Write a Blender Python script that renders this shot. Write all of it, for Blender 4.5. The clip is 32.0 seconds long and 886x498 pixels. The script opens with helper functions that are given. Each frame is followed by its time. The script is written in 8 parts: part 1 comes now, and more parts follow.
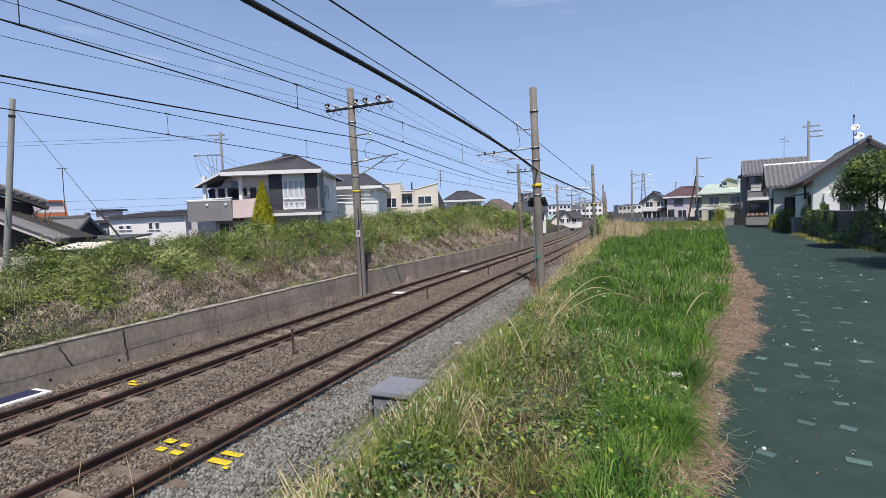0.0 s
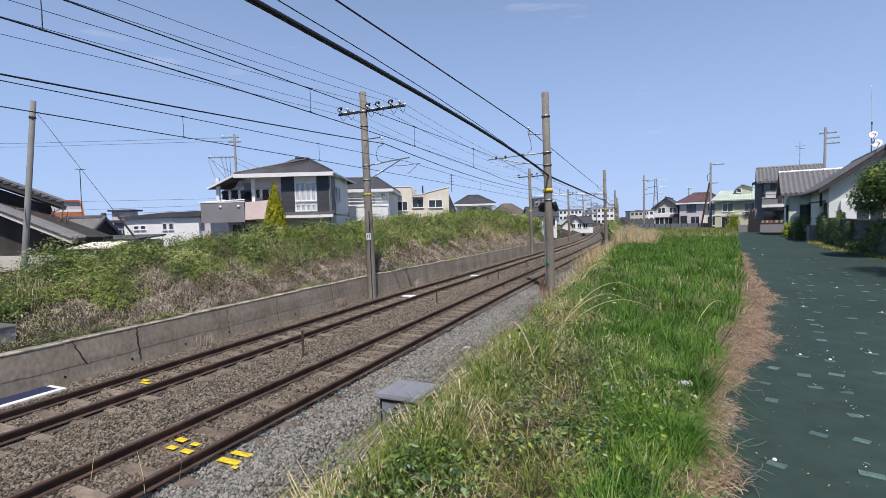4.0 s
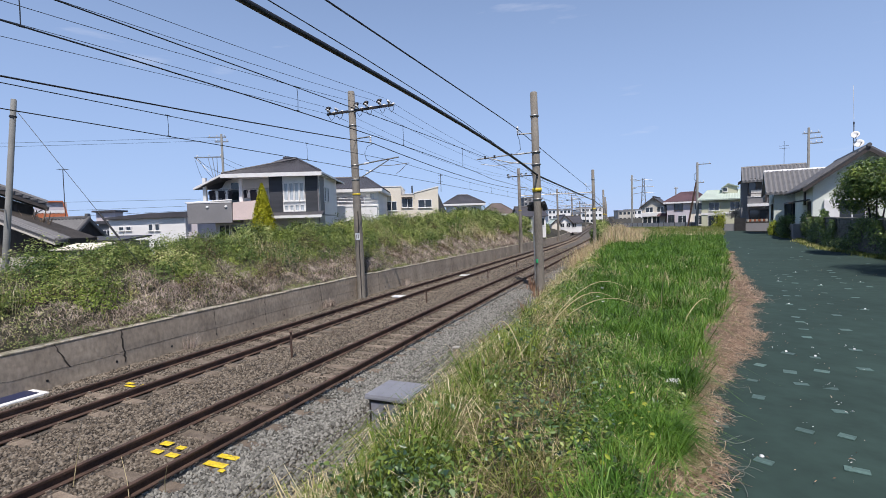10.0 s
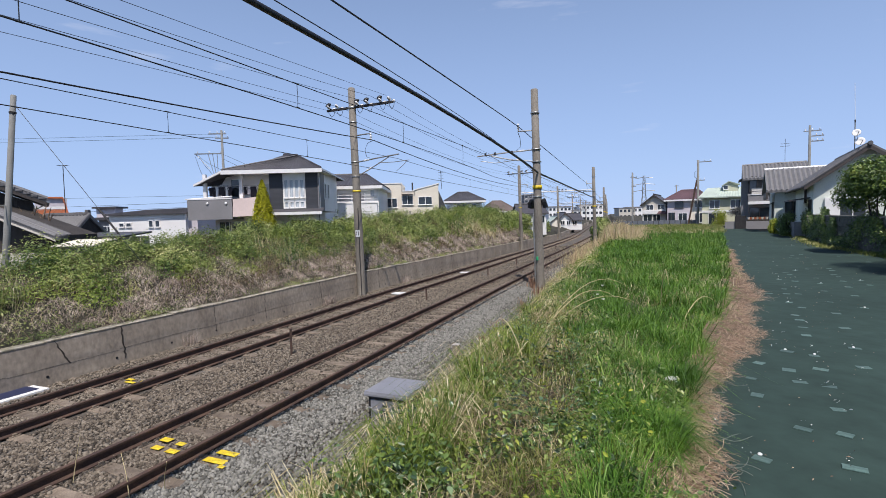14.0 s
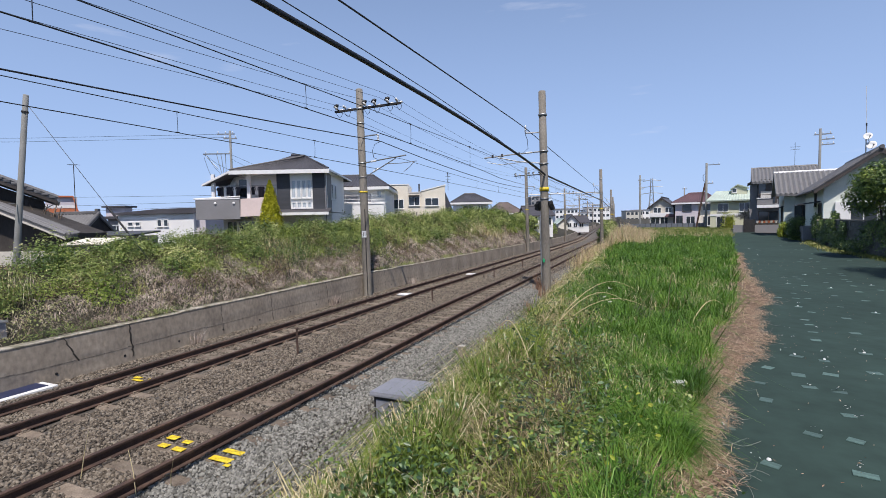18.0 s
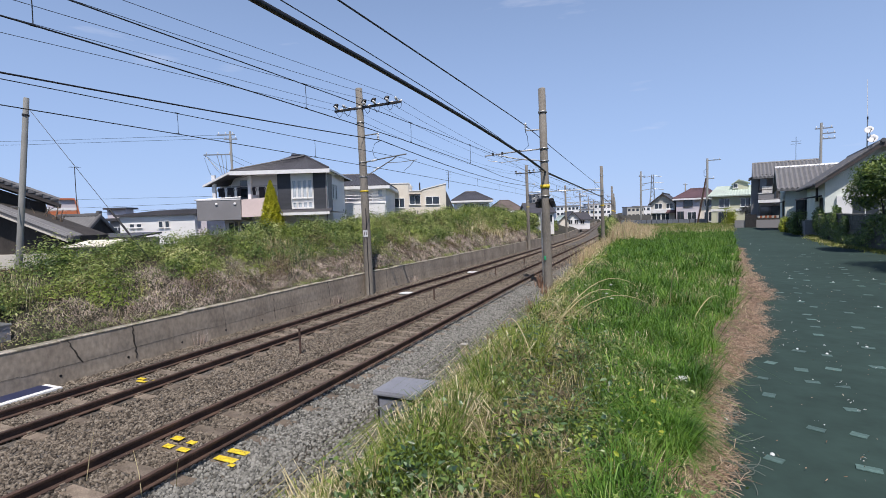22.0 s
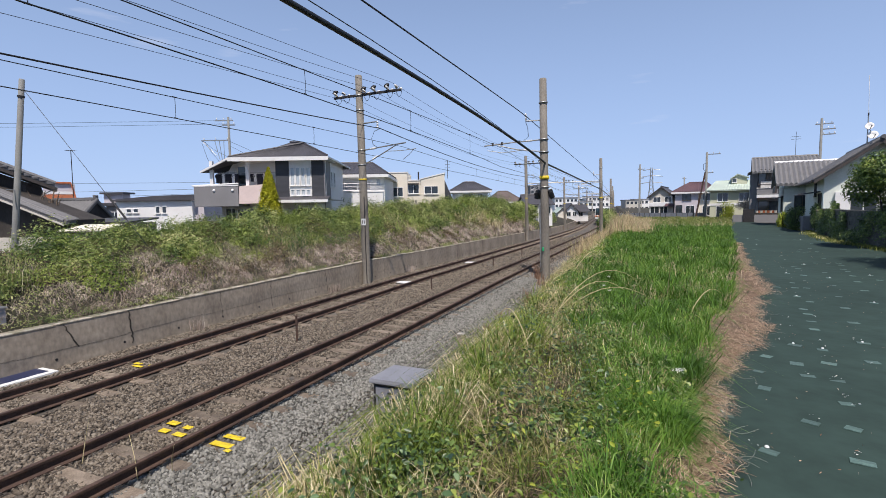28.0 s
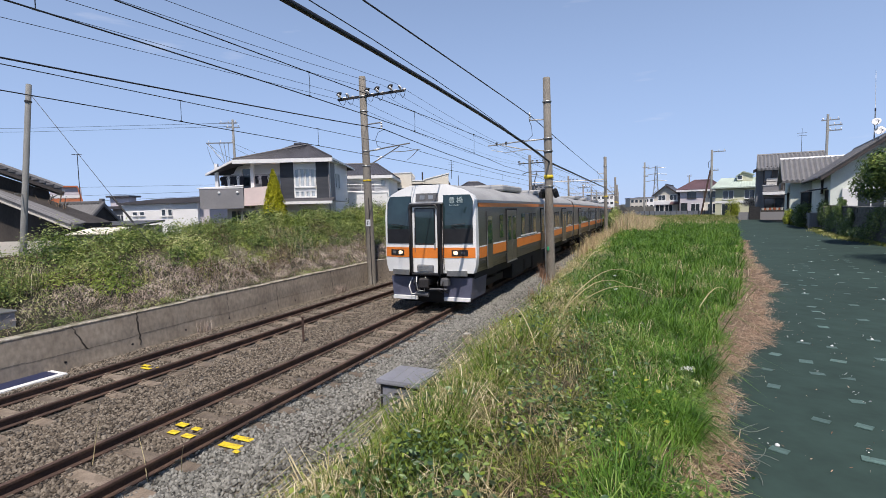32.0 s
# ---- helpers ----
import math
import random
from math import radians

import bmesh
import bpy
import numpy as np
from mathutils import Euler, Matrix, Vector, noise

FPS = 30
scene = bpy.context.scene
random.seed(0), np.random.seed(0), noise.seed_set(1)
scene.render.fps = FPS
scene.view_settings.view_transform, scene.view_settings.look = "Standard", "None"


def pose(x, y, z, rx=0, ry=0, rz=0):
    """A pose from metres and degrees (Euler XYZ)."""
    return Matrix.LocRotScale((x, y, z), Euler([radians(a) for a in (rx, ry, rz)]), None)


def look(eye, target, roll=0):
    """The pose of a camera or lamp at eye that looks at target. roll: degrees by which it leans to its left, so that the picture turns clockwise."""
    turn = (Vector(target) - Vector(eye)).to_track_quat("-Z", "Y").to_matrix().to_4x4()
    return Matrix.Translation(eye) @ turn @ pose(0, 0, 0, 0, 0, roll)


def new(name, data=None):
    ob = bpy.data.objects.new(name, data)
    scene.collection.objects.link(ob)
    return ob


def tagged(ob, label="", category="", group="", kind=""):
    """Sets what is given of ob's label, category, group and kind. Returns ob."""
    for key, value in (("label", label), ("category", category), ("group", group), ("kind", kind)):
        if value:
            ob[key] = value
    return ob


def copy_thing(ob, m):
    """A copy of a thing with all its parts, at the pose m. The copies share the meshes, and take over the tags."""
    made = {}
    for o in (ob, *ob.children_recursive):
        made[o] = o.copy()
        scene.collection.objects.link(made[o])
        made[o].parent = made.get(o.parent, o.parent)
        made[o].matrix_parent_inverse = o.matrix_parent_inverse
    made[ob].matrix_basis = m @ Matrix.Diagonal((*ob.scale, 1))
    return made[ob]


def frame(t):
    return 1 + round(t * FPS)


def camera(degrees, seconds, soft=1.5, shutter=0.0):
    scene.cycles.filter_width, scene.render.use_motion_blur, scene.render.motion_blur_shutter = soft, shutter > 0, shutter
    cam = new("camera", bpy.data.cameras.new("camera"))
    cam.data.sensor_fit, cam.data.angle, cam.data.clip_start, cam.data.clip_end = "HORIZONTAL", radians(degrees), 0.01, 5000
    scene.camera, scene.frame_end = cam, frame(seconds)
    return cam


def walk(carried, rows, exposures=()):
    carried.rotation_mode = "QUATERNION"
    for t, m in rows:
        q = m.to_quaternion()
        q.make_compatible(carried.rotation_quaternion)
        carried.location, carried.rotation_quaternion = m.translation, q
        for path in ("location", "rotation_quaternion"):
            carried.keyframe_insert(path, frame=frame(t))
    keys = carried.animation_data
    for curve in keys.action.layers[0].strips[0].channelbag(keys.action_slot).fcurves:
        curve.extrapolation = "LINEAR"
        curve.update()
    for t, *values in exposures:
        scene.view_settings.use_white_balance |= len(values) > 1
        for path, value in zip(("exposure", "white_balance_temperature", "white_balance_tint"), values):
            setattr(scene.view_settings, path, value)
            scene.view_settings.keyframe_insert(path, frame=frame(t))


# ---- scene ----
cam = camera(84.0, 32.0, soft=0.5)
# t, x, y, z, pitch, roll, yaw
PATH = (
    (0, -0.006, -0.011, 3.025, -3.68, 2.10, 22.35),
    (0.5, -0.022, -0.030, 3.015, -3.56, 1.41, 23.37),
    (1, -0.020, -0.022, 3.018, -3.79, 1.41, 23.14),
    (1.5, -0.024, -0.040, 3.019, -3.27, 1.57, 23.87),
    (2, -0.013, -0.032, 3.016, -3.73, 1.97, 23.74),
    (2.5, -0.019, -0.033, 3.032, -3.07, 1.20, 23.86),
    (4.5, 0.013, -0.027, 3.036, -3.42, 1.84, 23.19),
    (5, 0.018, -0.001, 3.033, -4.49, 2.31, 21.64),
    (5.5, 0.030, -0.016, 3.041, -3.85, 2.76, 21.15),
    (6, 0.051, -0.015, 3.039, -3.98, 2.74, 20.84),
    (6.5, 0.032, -0.014, 3.032, -3.66, 2.13, 22.15),
    (7, 0.021, -0.008, 3.028, -3.81, 2.53, 22.52),
    (7.5, 0.021, -0.005, 3.035, -4.15, 2.84, 22.19),
    (8, 0.016, -0.008, 3.026, -3.84, 2.17, 22.49),
    (8.5, 0.011, -0.000, 3.028, -3.88, 1.96, 22.48),
    (9, -0.000, 0.001, 3.025, -3.95, 1.44, 22.54),
    (9.5, 0.008, 0.003, 3.027, -3.39, 1.54, 22.74),
    (10, 0.004, 0.003, 3.028, -3.26, 1.65, 22.37),
    (10.5, 0.006, 0.004, 3.030, -3.35, 1.74, 22.65),
    (11, 0.004, 0.009, 3.030, -3.52, 1.60, 22.14),
    (11.5, 0.002, 0.012, 3.027, -3.48, 1.76, 22.34),
    (12, 0.013, 0.002, 3.034, -3.07, 1.81, 21.89),
    (12.5, 0.017, 0.003, 3.033, -2.94, 1.91, 21.98),
    (13, 0.019, -0.001, 3.033, -2.81, 1.60, 22.34),
    (13.5, 0.011, 0.007, 3.029, -3.25, 1.43, 22.43),
    (15.5, 0.016, 0.013, 3.030, -3.83, 1.64, 22.34),
    (16, 0.008, 0.005, 3.030, -3.48, 1.50, 22.58),
    (16.5, 0.002, 0.008, 3.030, -3.43, 1.33, 23.06),
    (17, 0.009, 0.014, 3.028, -3.39, 1.40, 22.89),
    (17.5, 0.007, 0.003, 3.029, -3.24, 1.37, 23.10),
    (18, 0.003, 0.009, 3.024, -3.41, 1.10, 23.15),
    (18.5, -0.008, 0.007, 3.026, -3.55, 1.50, 23.24),
    (19, 0.000, 0.006, 3.025, -3.65, 1.61, 23.42),
    (19.5, -0.004, 0.011, 3.028, -3.67, 1.75, 23.24),
    (20, -0.004, 0.002, 3.028, -3.54, 1.77, 23.38),
    (20.5, 0.004, 0.002, 3.022, -3.45, 1.98, 23.26),
    (21, 0.003, -0.001, 3.024, -3.36, 1.57, 23.44),
    (21.5, 0.004, 0.007, 3.027, -3.50, 1.75, 23.15),
    (22, 0.001, -0.002, 3.028, -3.60, 1.71, 23.25),
    (22.5, 0.016, 0.011, 3.033, -3.36, 2.19, 22.83),
    (23, 0.021, 0.008, 3.027, -3.16, 2.36, 22.99),
    (23.5, 0.013, -0.005, 3.030, -3.07, 2.12, 23.23),
    (24, 0.024, 0.001, 3.032, -2.95, 2.02, 23.04),
    (24.5, 0.023, -0.009, 3.022, -3.03, 1.67, 23.06),
    (25, 0.022, -0.012, 3.018, -3.24, 1.21, 23.23),
    (25.5, 0.019, -0.017, 3.022, -3.40, 1.21, 23.37),
    (27.5, -0.010, 0.017, 3.014, -4.62, 0.83, 23.02),
    (28, -0.017, 0.016, 3.014, -4.76, 0.81, 23.05),
    (28.5, -0.010, 0.013, 3.017, -4.82, 0.70, 23.07),
    (29, -0.017, 0.023, 3.018, -5.10, 0.75, 22.82),
    (29.5, -0.015, 0.029, 3.016, -5.37, 1.04, 22.88),
    (30, -0.022, 0.014, 3.014, -5.52, 0.97, 23.09),
    (30.5, -0.018, 0.015, 3.019, -5.32, 1.20, 23.23),
    (31, -0.027, 0.007, 3.016, -5.19, 1.33, 23.40),
    (31.5, -0.034, 0.012, 3.013, -5.03, 1.15, 23.60),
    (32, -0.033, 0.003, 3.015, -4.73, 1.34, 23.52),
)
walk(cam, [(t, pose(x, y, z, 90 + p, r, w)) for t, x, y, z, p, r, w in PATH], exposures=((0.0, 0.04, 6440, 15), (25.0, 0.04, 6420, 15), (29.0, 0.07, 6640, 15), (32.0, 0.07, 6600, 15)))

# ---- world and sun ----
SUN_EL, SUN_AZ = 61.0, 156.0          # elevation, and compass bearing clockwise from +y
world = bpy.data.worlds.new("sky")
scene.world = world
world.use_nodes = True
wn, wl = world.node_tree.nodes, world.node_tree.links
sky = wn.new("ShaderNodeTexSky")
sky.sky_type, sky.sun_disc = "NISHITA", False
sky.sun_elevation, sky.sun_rotation = radians(SUN_EL), radians(SUN_AZ)
sky.air_density, sky.dust_density, sky.ozone_density, sky.altitude = 0.85, 0.0, 2.6, 50
wl.new(sky.outputs[0], wn["Background"].inputs[0])
wn["Background"].inputs[1].default_value = 0.095
haze, blend = wn.new("ShaderNodeBackground"), wn.new("ShaderNodeMixShader")      # thin spring haze over the blue
haze.inputs[0].default_value, haze.inputs[1].default_value = (0.455, 0.655, 1.03, 1), 0.90
tc = wn.new("ShaderNodeTexCoord")
sep, thin = wn.new("ShaderNodeSeparateXYZ"), wn.new("ShaderNodeValToRGB")      # thickest at the horizon, thin overhead
wl.new(tc.outputs["Generated"], sep.inputs[0]), wl.new(sep.outputs[2], thin.inputs[0]), wl.new(thin.outputs[0], blend.inputs[0])
thin.color_ramp.elements.new(0.42)
for e, (p, v) in zip(thin.color_ramp.elements, ((0.0, 0.88), (0.42, 0.42), (0.72, 0.05))):
    e.position, e.color = p, (v, v, v, 1)
wl.new(wn["Background"].outputs[0], blend.inputs[1]), wl.new(haze.outputs[0], blend.inputs[2])
# sparse thin fair-weather wisps, flattened towards the horizon
wisp, wmap, wramp, white_bg, wmix = wn.new("ShaderNodeTexNoise"), wn.new("ShaderNodeMapping"), wn.new("ShaderNodeValToRGB"), wn.new("ShaderNodeBackground"), wn.new("ShaderNodeMixShader")
wmap.inputs["Scale"].default_value = (3.2, 3.2, 19.0)
wmap.inputs["Location"].default_value = (1.3, 0.4, 0.0)
wisp.inputs["Scale"].default_value, wisp.inputs["Detail"].default_value = 1.6, 5
wramp.color_ramp.elements[0].position, wramp.color_ramp.elements[1].position = 0.655, 0.86
wramp.color_ramp.elements[0].color, wramp.color_ramp.elements[1].color = (0, 0, 0, 1), (0.42, 0.42, 0.42, 1)
white_bg.inputs[0].default_value, white_bg.inputs[1].default_value = (0.86, 0.90, 1.0, 1), 0.95
wl.new(tc.outputs["Generated"], wmap.inputs[0]), wl.new(wmap.outputs[0], wisp.inputs["Vector"]), wl.new(wisp.outputs[0], wramp.inputs[0]), wl.new(wramp.outputs[0], wmix.inputs[0])
wl.new(blend.outputs[0], wmix.inputs[1]), wl.new(white_bg.outputs[0], wmix.inputs[2])
wl.new(wmix.outputs[0], wn["World Output"].inputs[0])
sun = new("sun", bpy.data.lights.new("sun", "SUN"))
sun.data.energy, sun.data.angle, sun.data.color = 5.0, radians(0.53), (1.0, 0.95, 0.87)
sd = Vector((math.sin(radians(SUN_AZ)) * math.cos(radians(SUN_EL)), math.cos(radians(SUN_AZ)) * math.cos(radians(SUN_EL)), math.sin(radians(SUN_EL))))
sun.matrix_world = look(sd * 50, (0, 0, 0))


# ---- materials ----
def mat(name, col, rough=0.7, metal=0.0, var=0.25, scale=3.0, bump=0.2, fine=40.0, col2=None, spec=0.5, coords="Object", rand=0.0, stretch=(1, 1, 1)):
    """Two-scale mottled surface: col mixed with col2 by a coarse noise, darkened by a fine one, with a fine bump."""
    m = bpy.data.materials.new(name)
    m.use_nodes = True
    n, l = m.node_tree.nodes, m.node_tree.links
    b = n["Principled BSDF"]
    b.inputs["Roughness"].default_value, b.inputs["Metallic"].default_value = rough, metal
    b.inputs["Specular IOR Level"].default_value = spec
    tc = n.new("ShaderNodeTexCoord")
    mp = n.new("ShaderNodeMapping")
    mp.inputs["Scale"].default_value = stretch
    l.new(tc.outputs[coords], mp.inputs[0])
    big, small = n.new("ShaderNodeTexNoise"), n.new("ShaderNodeTexNoise")
    big.inputs["Scale"].default_value, big.inputs["Detail"].default_value = scale, 4
    small.inputs["Scale"].default_value, small.inputs["Detail"].default_value = fine, 3
    for k in (big, small):
        l.new(mp.outputs[0], k.inputs["Vector"])
    c2 = col2 or tuple(c * (1 - var) for c in col)
    ramp = n.new("ShaderNodeValToRGB")
    ramp.color_ramp.elements[0].position, ramp.color_ramp.elements[1].position = 0.36, 0.64
    ramp.color_ramp.elements[0].color, ramp.color_ramp.elements[1].color = (*c2, 1), (*col, 1)
    l.new(big.outputs[0], ramp.inputs[0])
    mul = n.new("ShaderNodeHueSaturation")
    l.new(ramp.outputs[0], mul.inputs["Color"])
    rng = n.new("ShaderNodeMapRange")
    rng.inputs["From Min"].default_value, rng.inputs["From Max"].default_value = 0.3, 0.7
    rng.inputs["To Min"].default_value, rng.inputs["To Max"].default_value = 1 - var * 0.8, 1 + var * 0.5
    l.new(small.outputs[0], rng.inputs[0])
    last = rng.outputs[0]
    if rand:
        oi = n.new("ShaderNodeObjectInfo")
        r2 = n.new("ShaderNodeMapRange")
        r2.inputs["To Min"].default_value, r2.inputs["To Max"].default_value = 1 - rand, 1 + rand
        l.new(oi.outputs["Random"], r2.inputs[0])
        mm = n.new("ShaderNodeMath")
        mm.operation = "MULTIPLY"
        l.new(last, mm.inputs[0]), l.new(r2.outputs[0], mm.inputs[1])
        last = mm.outputs[0]
    l.new(last, mul.inputs["Value"])
    l.new(mul.outputs[0], b.inputs["Base Color"])
    if bump:
        bp = n.new("ShaderNodeBump")
        bp.inputs["Strength"].default_value, bp.inputs["Distance"].default_value = bump, 0.02
        l.new(small.outputs[0], bp.inputs["Height"])
        l.new(bp.outputs[0], b.inputs["Normal"])
    return m


def island_mat(name, cols, rough=0.6, trans=0.0, spec=0.3, patch=None, drift=0.5):
    """Colour picked per island (leaf, blade, stone), with a coarse drift over the ground and light passing through thin leaves."""
    m = bpy.data.materials.new(name)
    m.use_nodes = True
    n, l = m.node_tree.nodes, m.node_tree.links
    b = n["Principled BSDF"]
    b.inputs["Roughness"].default_value, b.inputs["Specular IOR Level"].default_value = rough, spec
    g = n.new("ShaderNodeNewGeometry")
    ramp = n.new("ShaderNodeValToRGB")
    e = ramp.color_ramp.elements
    while len(e) < len(cols):
        e.new(0.5)
    for i, c in enumerate(cols):
        e[i].position, e[i].color = i / (len(cols) - 1), (*c, 1)
    src = g.outputs["Random Per Island"]
    if patch:
        tc, nz = n.new("ShaderNodeTexCoord"), n.new("ShaderNodeTexNoise")
        nz.inputs["Scale"].default_value, nz.inputs["Detail"].default_value = patch, 3
        l.new(tc.outputs["Object"], nz.inputs["Vector"])
        mr = n.new("ShaderNodeMapRange")
        mr.inputs["From Min"].default_value, mr.inputs["From Max"].default_value = 0.34, 0.66
        l.new(nz.outputs[0], mr.inputs[0])
        mx = n.new("ShaderNodeMath")
        mx.operation = "MULTIPLY_ADD"
        mx.inputs[1].default_value = 1 - drift
        hf = n.new("ShaderNodeMath")
        hf.operation = "MULTIPLY"
        hf.inputs[1].default_value = drift
        l.new(mr.outputs[0], hf.inputs[0])
        l.new(src, mx.inputs[0]), l.new(hf.outputs[0], mx.inputs[2])
        src = mx.outputs[0]
    l.new(src, ramp.inputs[0])
    l.new(ramp.outputs[0], b.inputs["Base Color"])
    if trans:
        t = n.new("ShaderNodeBsdfTranslucent")
        mix = n.new("ShaderNodeMixShader")
        mix.inputs[0].default_value = trans
        l.new(ramp.outputs[0], t.inputs[0])
        l.new(b.outputs[0], mix.inputs[1]), l.new(t.outputs[0], mix.inputs[2])
        l.new(mix.outputs[0], n["Material Output"].inputs[0])
    return m


def glow(name, col, power):
    m = bpy.data.materials.new(name)
    m.use_nodes = True
    b = m.node_tree.nodes["Principled BSDF"]
    b.inputs["Emission Color"].default_value, b.inputs["Emission Strength"].default_value = (*col, 1), power
    b.inputs["Base Color"].default_value = (*col, 1)
    return m


def glassy(name, col, rough=0.05):
    """Window glass seen from outside by day: dark, glossy, with a slightly wavy face."""
    m = mat(name, col, rough=rough, var=0.3, scale=0.7, bump=0.02, fine=2.0, spec=0.8)
    return m
M = {}
M["ballast"] = mat("ballast", (0.145, 0.126, 0.106), 0.9, var=0.7, scale=0.8, bump=1.0, fine=17, col2=(0.085, 0.072, 0.058))
M["earth"] = mat("earth", (0.055, 0.044, 0.028), 0.95, var=0.4, scale=0.5, bump=0.6, fine=12, col2=(0.028, 0.028, 0.014))
M["concrete"] = mat("concrete", (0.38, 0.32, 0.25), 0.92, var=0.3, scale=1.1, bump=0.5, fine=14, col2=(0.27, 0.225, 0.175), stretch=(1, .8, 0.5))
M["concrete_pole"] = mat("concrete_pole", (0.25, 0.225, 0.19), 0.85, var=0.3, scale=1.6, bump=0.25, fine=30, col2=(0.165, 0.148, 0.124), stretch=(1, 1, 0.3))
M["rust"] = mat("rusty_steel", (0.105, 0.062, 0.044), 0.8, metal=0.1, var=0.4, scale=3, bump=0.3, fine=60, col2=(0.06, 0.036, 0.028))
M["railhead"] = mat("rail_head", (0.16, 0.13, 0.125), 0.42, metal=0.7, var=0.3, scale=4, bump=0.05, fine=70)
M["sleeper"] = mat("sleeper", (0.23, 0.185, 0.14), 0.9, var=0.4, scale=5, bump=0.4, fine=50, col2=(0.14, 0.108, 0.08), rand=0.3)
M["sheet"] = mat("weed_sheet", (0.031, 0.056, 0.047), 0.9, var=0.22, scale=0.5, bump=0.3, fine=5, col2=(0.024, 0.044, 0.037), spec=0.25)
M["tape"] = mat("tape", (0.085, 0.145, 0.125), 0.6, var=0.3, scale=9, bump=0.1, rand=0.3)
M["galv"] = mat("galvanised_steel", (0.42, 0.42, 0.41), 0.45, metal=0.8, var=0.2, scale=6, bump=0.05)
M["darksteel"] = mat("dark_steel", (0.045, 0.042, 0.042), 0.6, metal=0.3, var=0.3, scale=6, bump=0.05)
M["black"] = mat("black_rubber", (0.012, 0.012, 0.014), 0.55, var=0.3, scale=8, bump=0.05)
M["porcelain"] = mat("porcelain", (0.78, 0.77, 0.74), 0.25, var=0.1, bump=0)
M["yellow"] = mat("yellow_paint", (0.82, 0.60, 0.03), 0.55, var=0.3, scale=9, bump=0.15)
M["white"] = mat("white_paint", (0.78, 0.78, 0.76), 0.5, var=0.1, scale=3, bump=0.05)
M["green"] = mat("green_mark", (0.02, 0.42, 0.16), 0.5, var=0.2, bump=0)
M["greybox"] = mat("grey_painted_steel", (0.23, 0.235, 0.26), 0.45, var=0.14, scale=5, bump=0.05)
M["tile"] = mat("roof_tile", (0.13, 0.128, 0.132), 0.55, var=0.2, scale=1.2, bump=0.2, fine=9, rand=0.12)
M["tile_light"] = mat("grey_roof_tile", (0.19, 0.187, 0.188), 0.5, var=0.14, scale=2.2, bump=0.15, fine=9)
M["glass"] = glassy("window_glass", (0.035, 0.045, 0.055))


# ---- mesh helpers ----
def mesh_ob(name, bm, material, parent=None, label="", smooth=False):
    me = bpy.data.meshes.new(name)
    bm.to_mesh(me)
    bm.free()
    for k in (material if isinstance(material, (list, tuple)) else [material]):
        me.materials.append(k)
    if smooth:
        me.polygons.foreach_set("use_smooth", [True] * len(me.polygons))
    ob = new(name, me)
    if parent:
        ob.parent = parent
    if label:
        tagged(ob, label)
    return ob


def part(name, bm, material, parent, label="", smooth=False):
    return mesh_ob(name, bm, material, parent, label, smooth)


def thing(name, label, category, m=None, group="", kind=""):
    ob = new(name)
    ob.empty_display_size = 0.3
    if m is not None:
        ob.matrix_world = m
    return tagged(ob, label, category, group, kind)


def add_box(bm, x0, x1, y0, y1, z0, z1, bevel=0.0, m=None, mi=0):
    vs = [bm.verts.new((x, y, z)) for z in (z0, z1) for x, y in ((x0, y0), (x1, y0), (x1, y1), (x0, y1))]
    fs = [bm.faces.new([vs[i] for i in q]) for q in ((3, 2, 1, 0), (4, 5, 6, 7), (0, 1, 5, 4), (1, 2, 6, 5), (2, 3, 7, 6), (3, 0, 4, 7))]
    for f in fs:
        f.material_index = mi
    if bevel:
        es = list({e for f in fs for e in f.edges})
        r = bmesh.ops.bevel(bm, geom=es, offset=bevel, segments=1, affect="EDGES")
        vs = list({v for f in r["faces"] for v in f.verts} | {v for v in vs if v.is_valid})
    if m is not None:
        for v in vs:
            v.co = m @ v.co
    return vs


def box(x0, x1, y0, y1, z0, z1, bevel=0.0, m=None):
    bm = bmesh.new()
    add_box(bm, x0, x1, y0, y1, z0, z1, bevel, m)
    return bm


def add_tube(bm, pts, r, seg=8, r1=None, caps=True, mi=0):
    """A round tube along points, tapering from r to r1."""
    pts = [Vector(p) for p in pts]
    rings = []
    for i, p in enumerate(pts):
        d = (pts[min(i + 1, len(pts) - 1)] - pts[max(i - 1, 0)]).normalized()
        a = d.cross(Vector((0, 0, 1)) if abs(d.z) < 0.9 else Vector((1, 0, 0))).normalized()
        b = d.cross(a)
        rr = r if r1 is None else r + (r1 - r) * i / (len(pts) - 1)
        rings.append([bm.verts.new(p + rr * (math.cos(2 * math.pi * k / seg) * a + math.sin(2 * math.pi * k / seg) * b)) for k in range(seg)])
    for q, w in zip(rings, rings[1:]):
        for k in range(seg):
            f = bm.faces.new((q[k], q[(k + 1) % seg], w[(k + 1) % seg], w[k]))
            f.material_index = mi
    if caps:
        bm.faces.new(rings[0][::-1]).material_index = mi
        bm.faces.new(rings[-1]).material_index = mi
    return bm


def tube(pts, r, seg=8, r1=None):
    return add_tube(bmesh.new(), pts, r, seg, r1)


def lathe(profile, seg=12):
    """A turned shape about z from (radius, height) pairs."""
    bm = bmesh.new()
    rings = [[bm.verts.new((r * math.cos(2 * math.pi * k / seg), r * math.sin(2 * math.pi * k / seg), z)) for k in range(seg)] for r, z in profile]
    for q, w in zip(rings, rings[1:]):
        for k in range(seg):
            bm.faces.new((q[k], q[(k + 1) % seg], w[(k + 1) % seg], w[k]))
    bm.faces.new(rings[0][::-1]), bm.faces.new(rings[-1])
    return bm


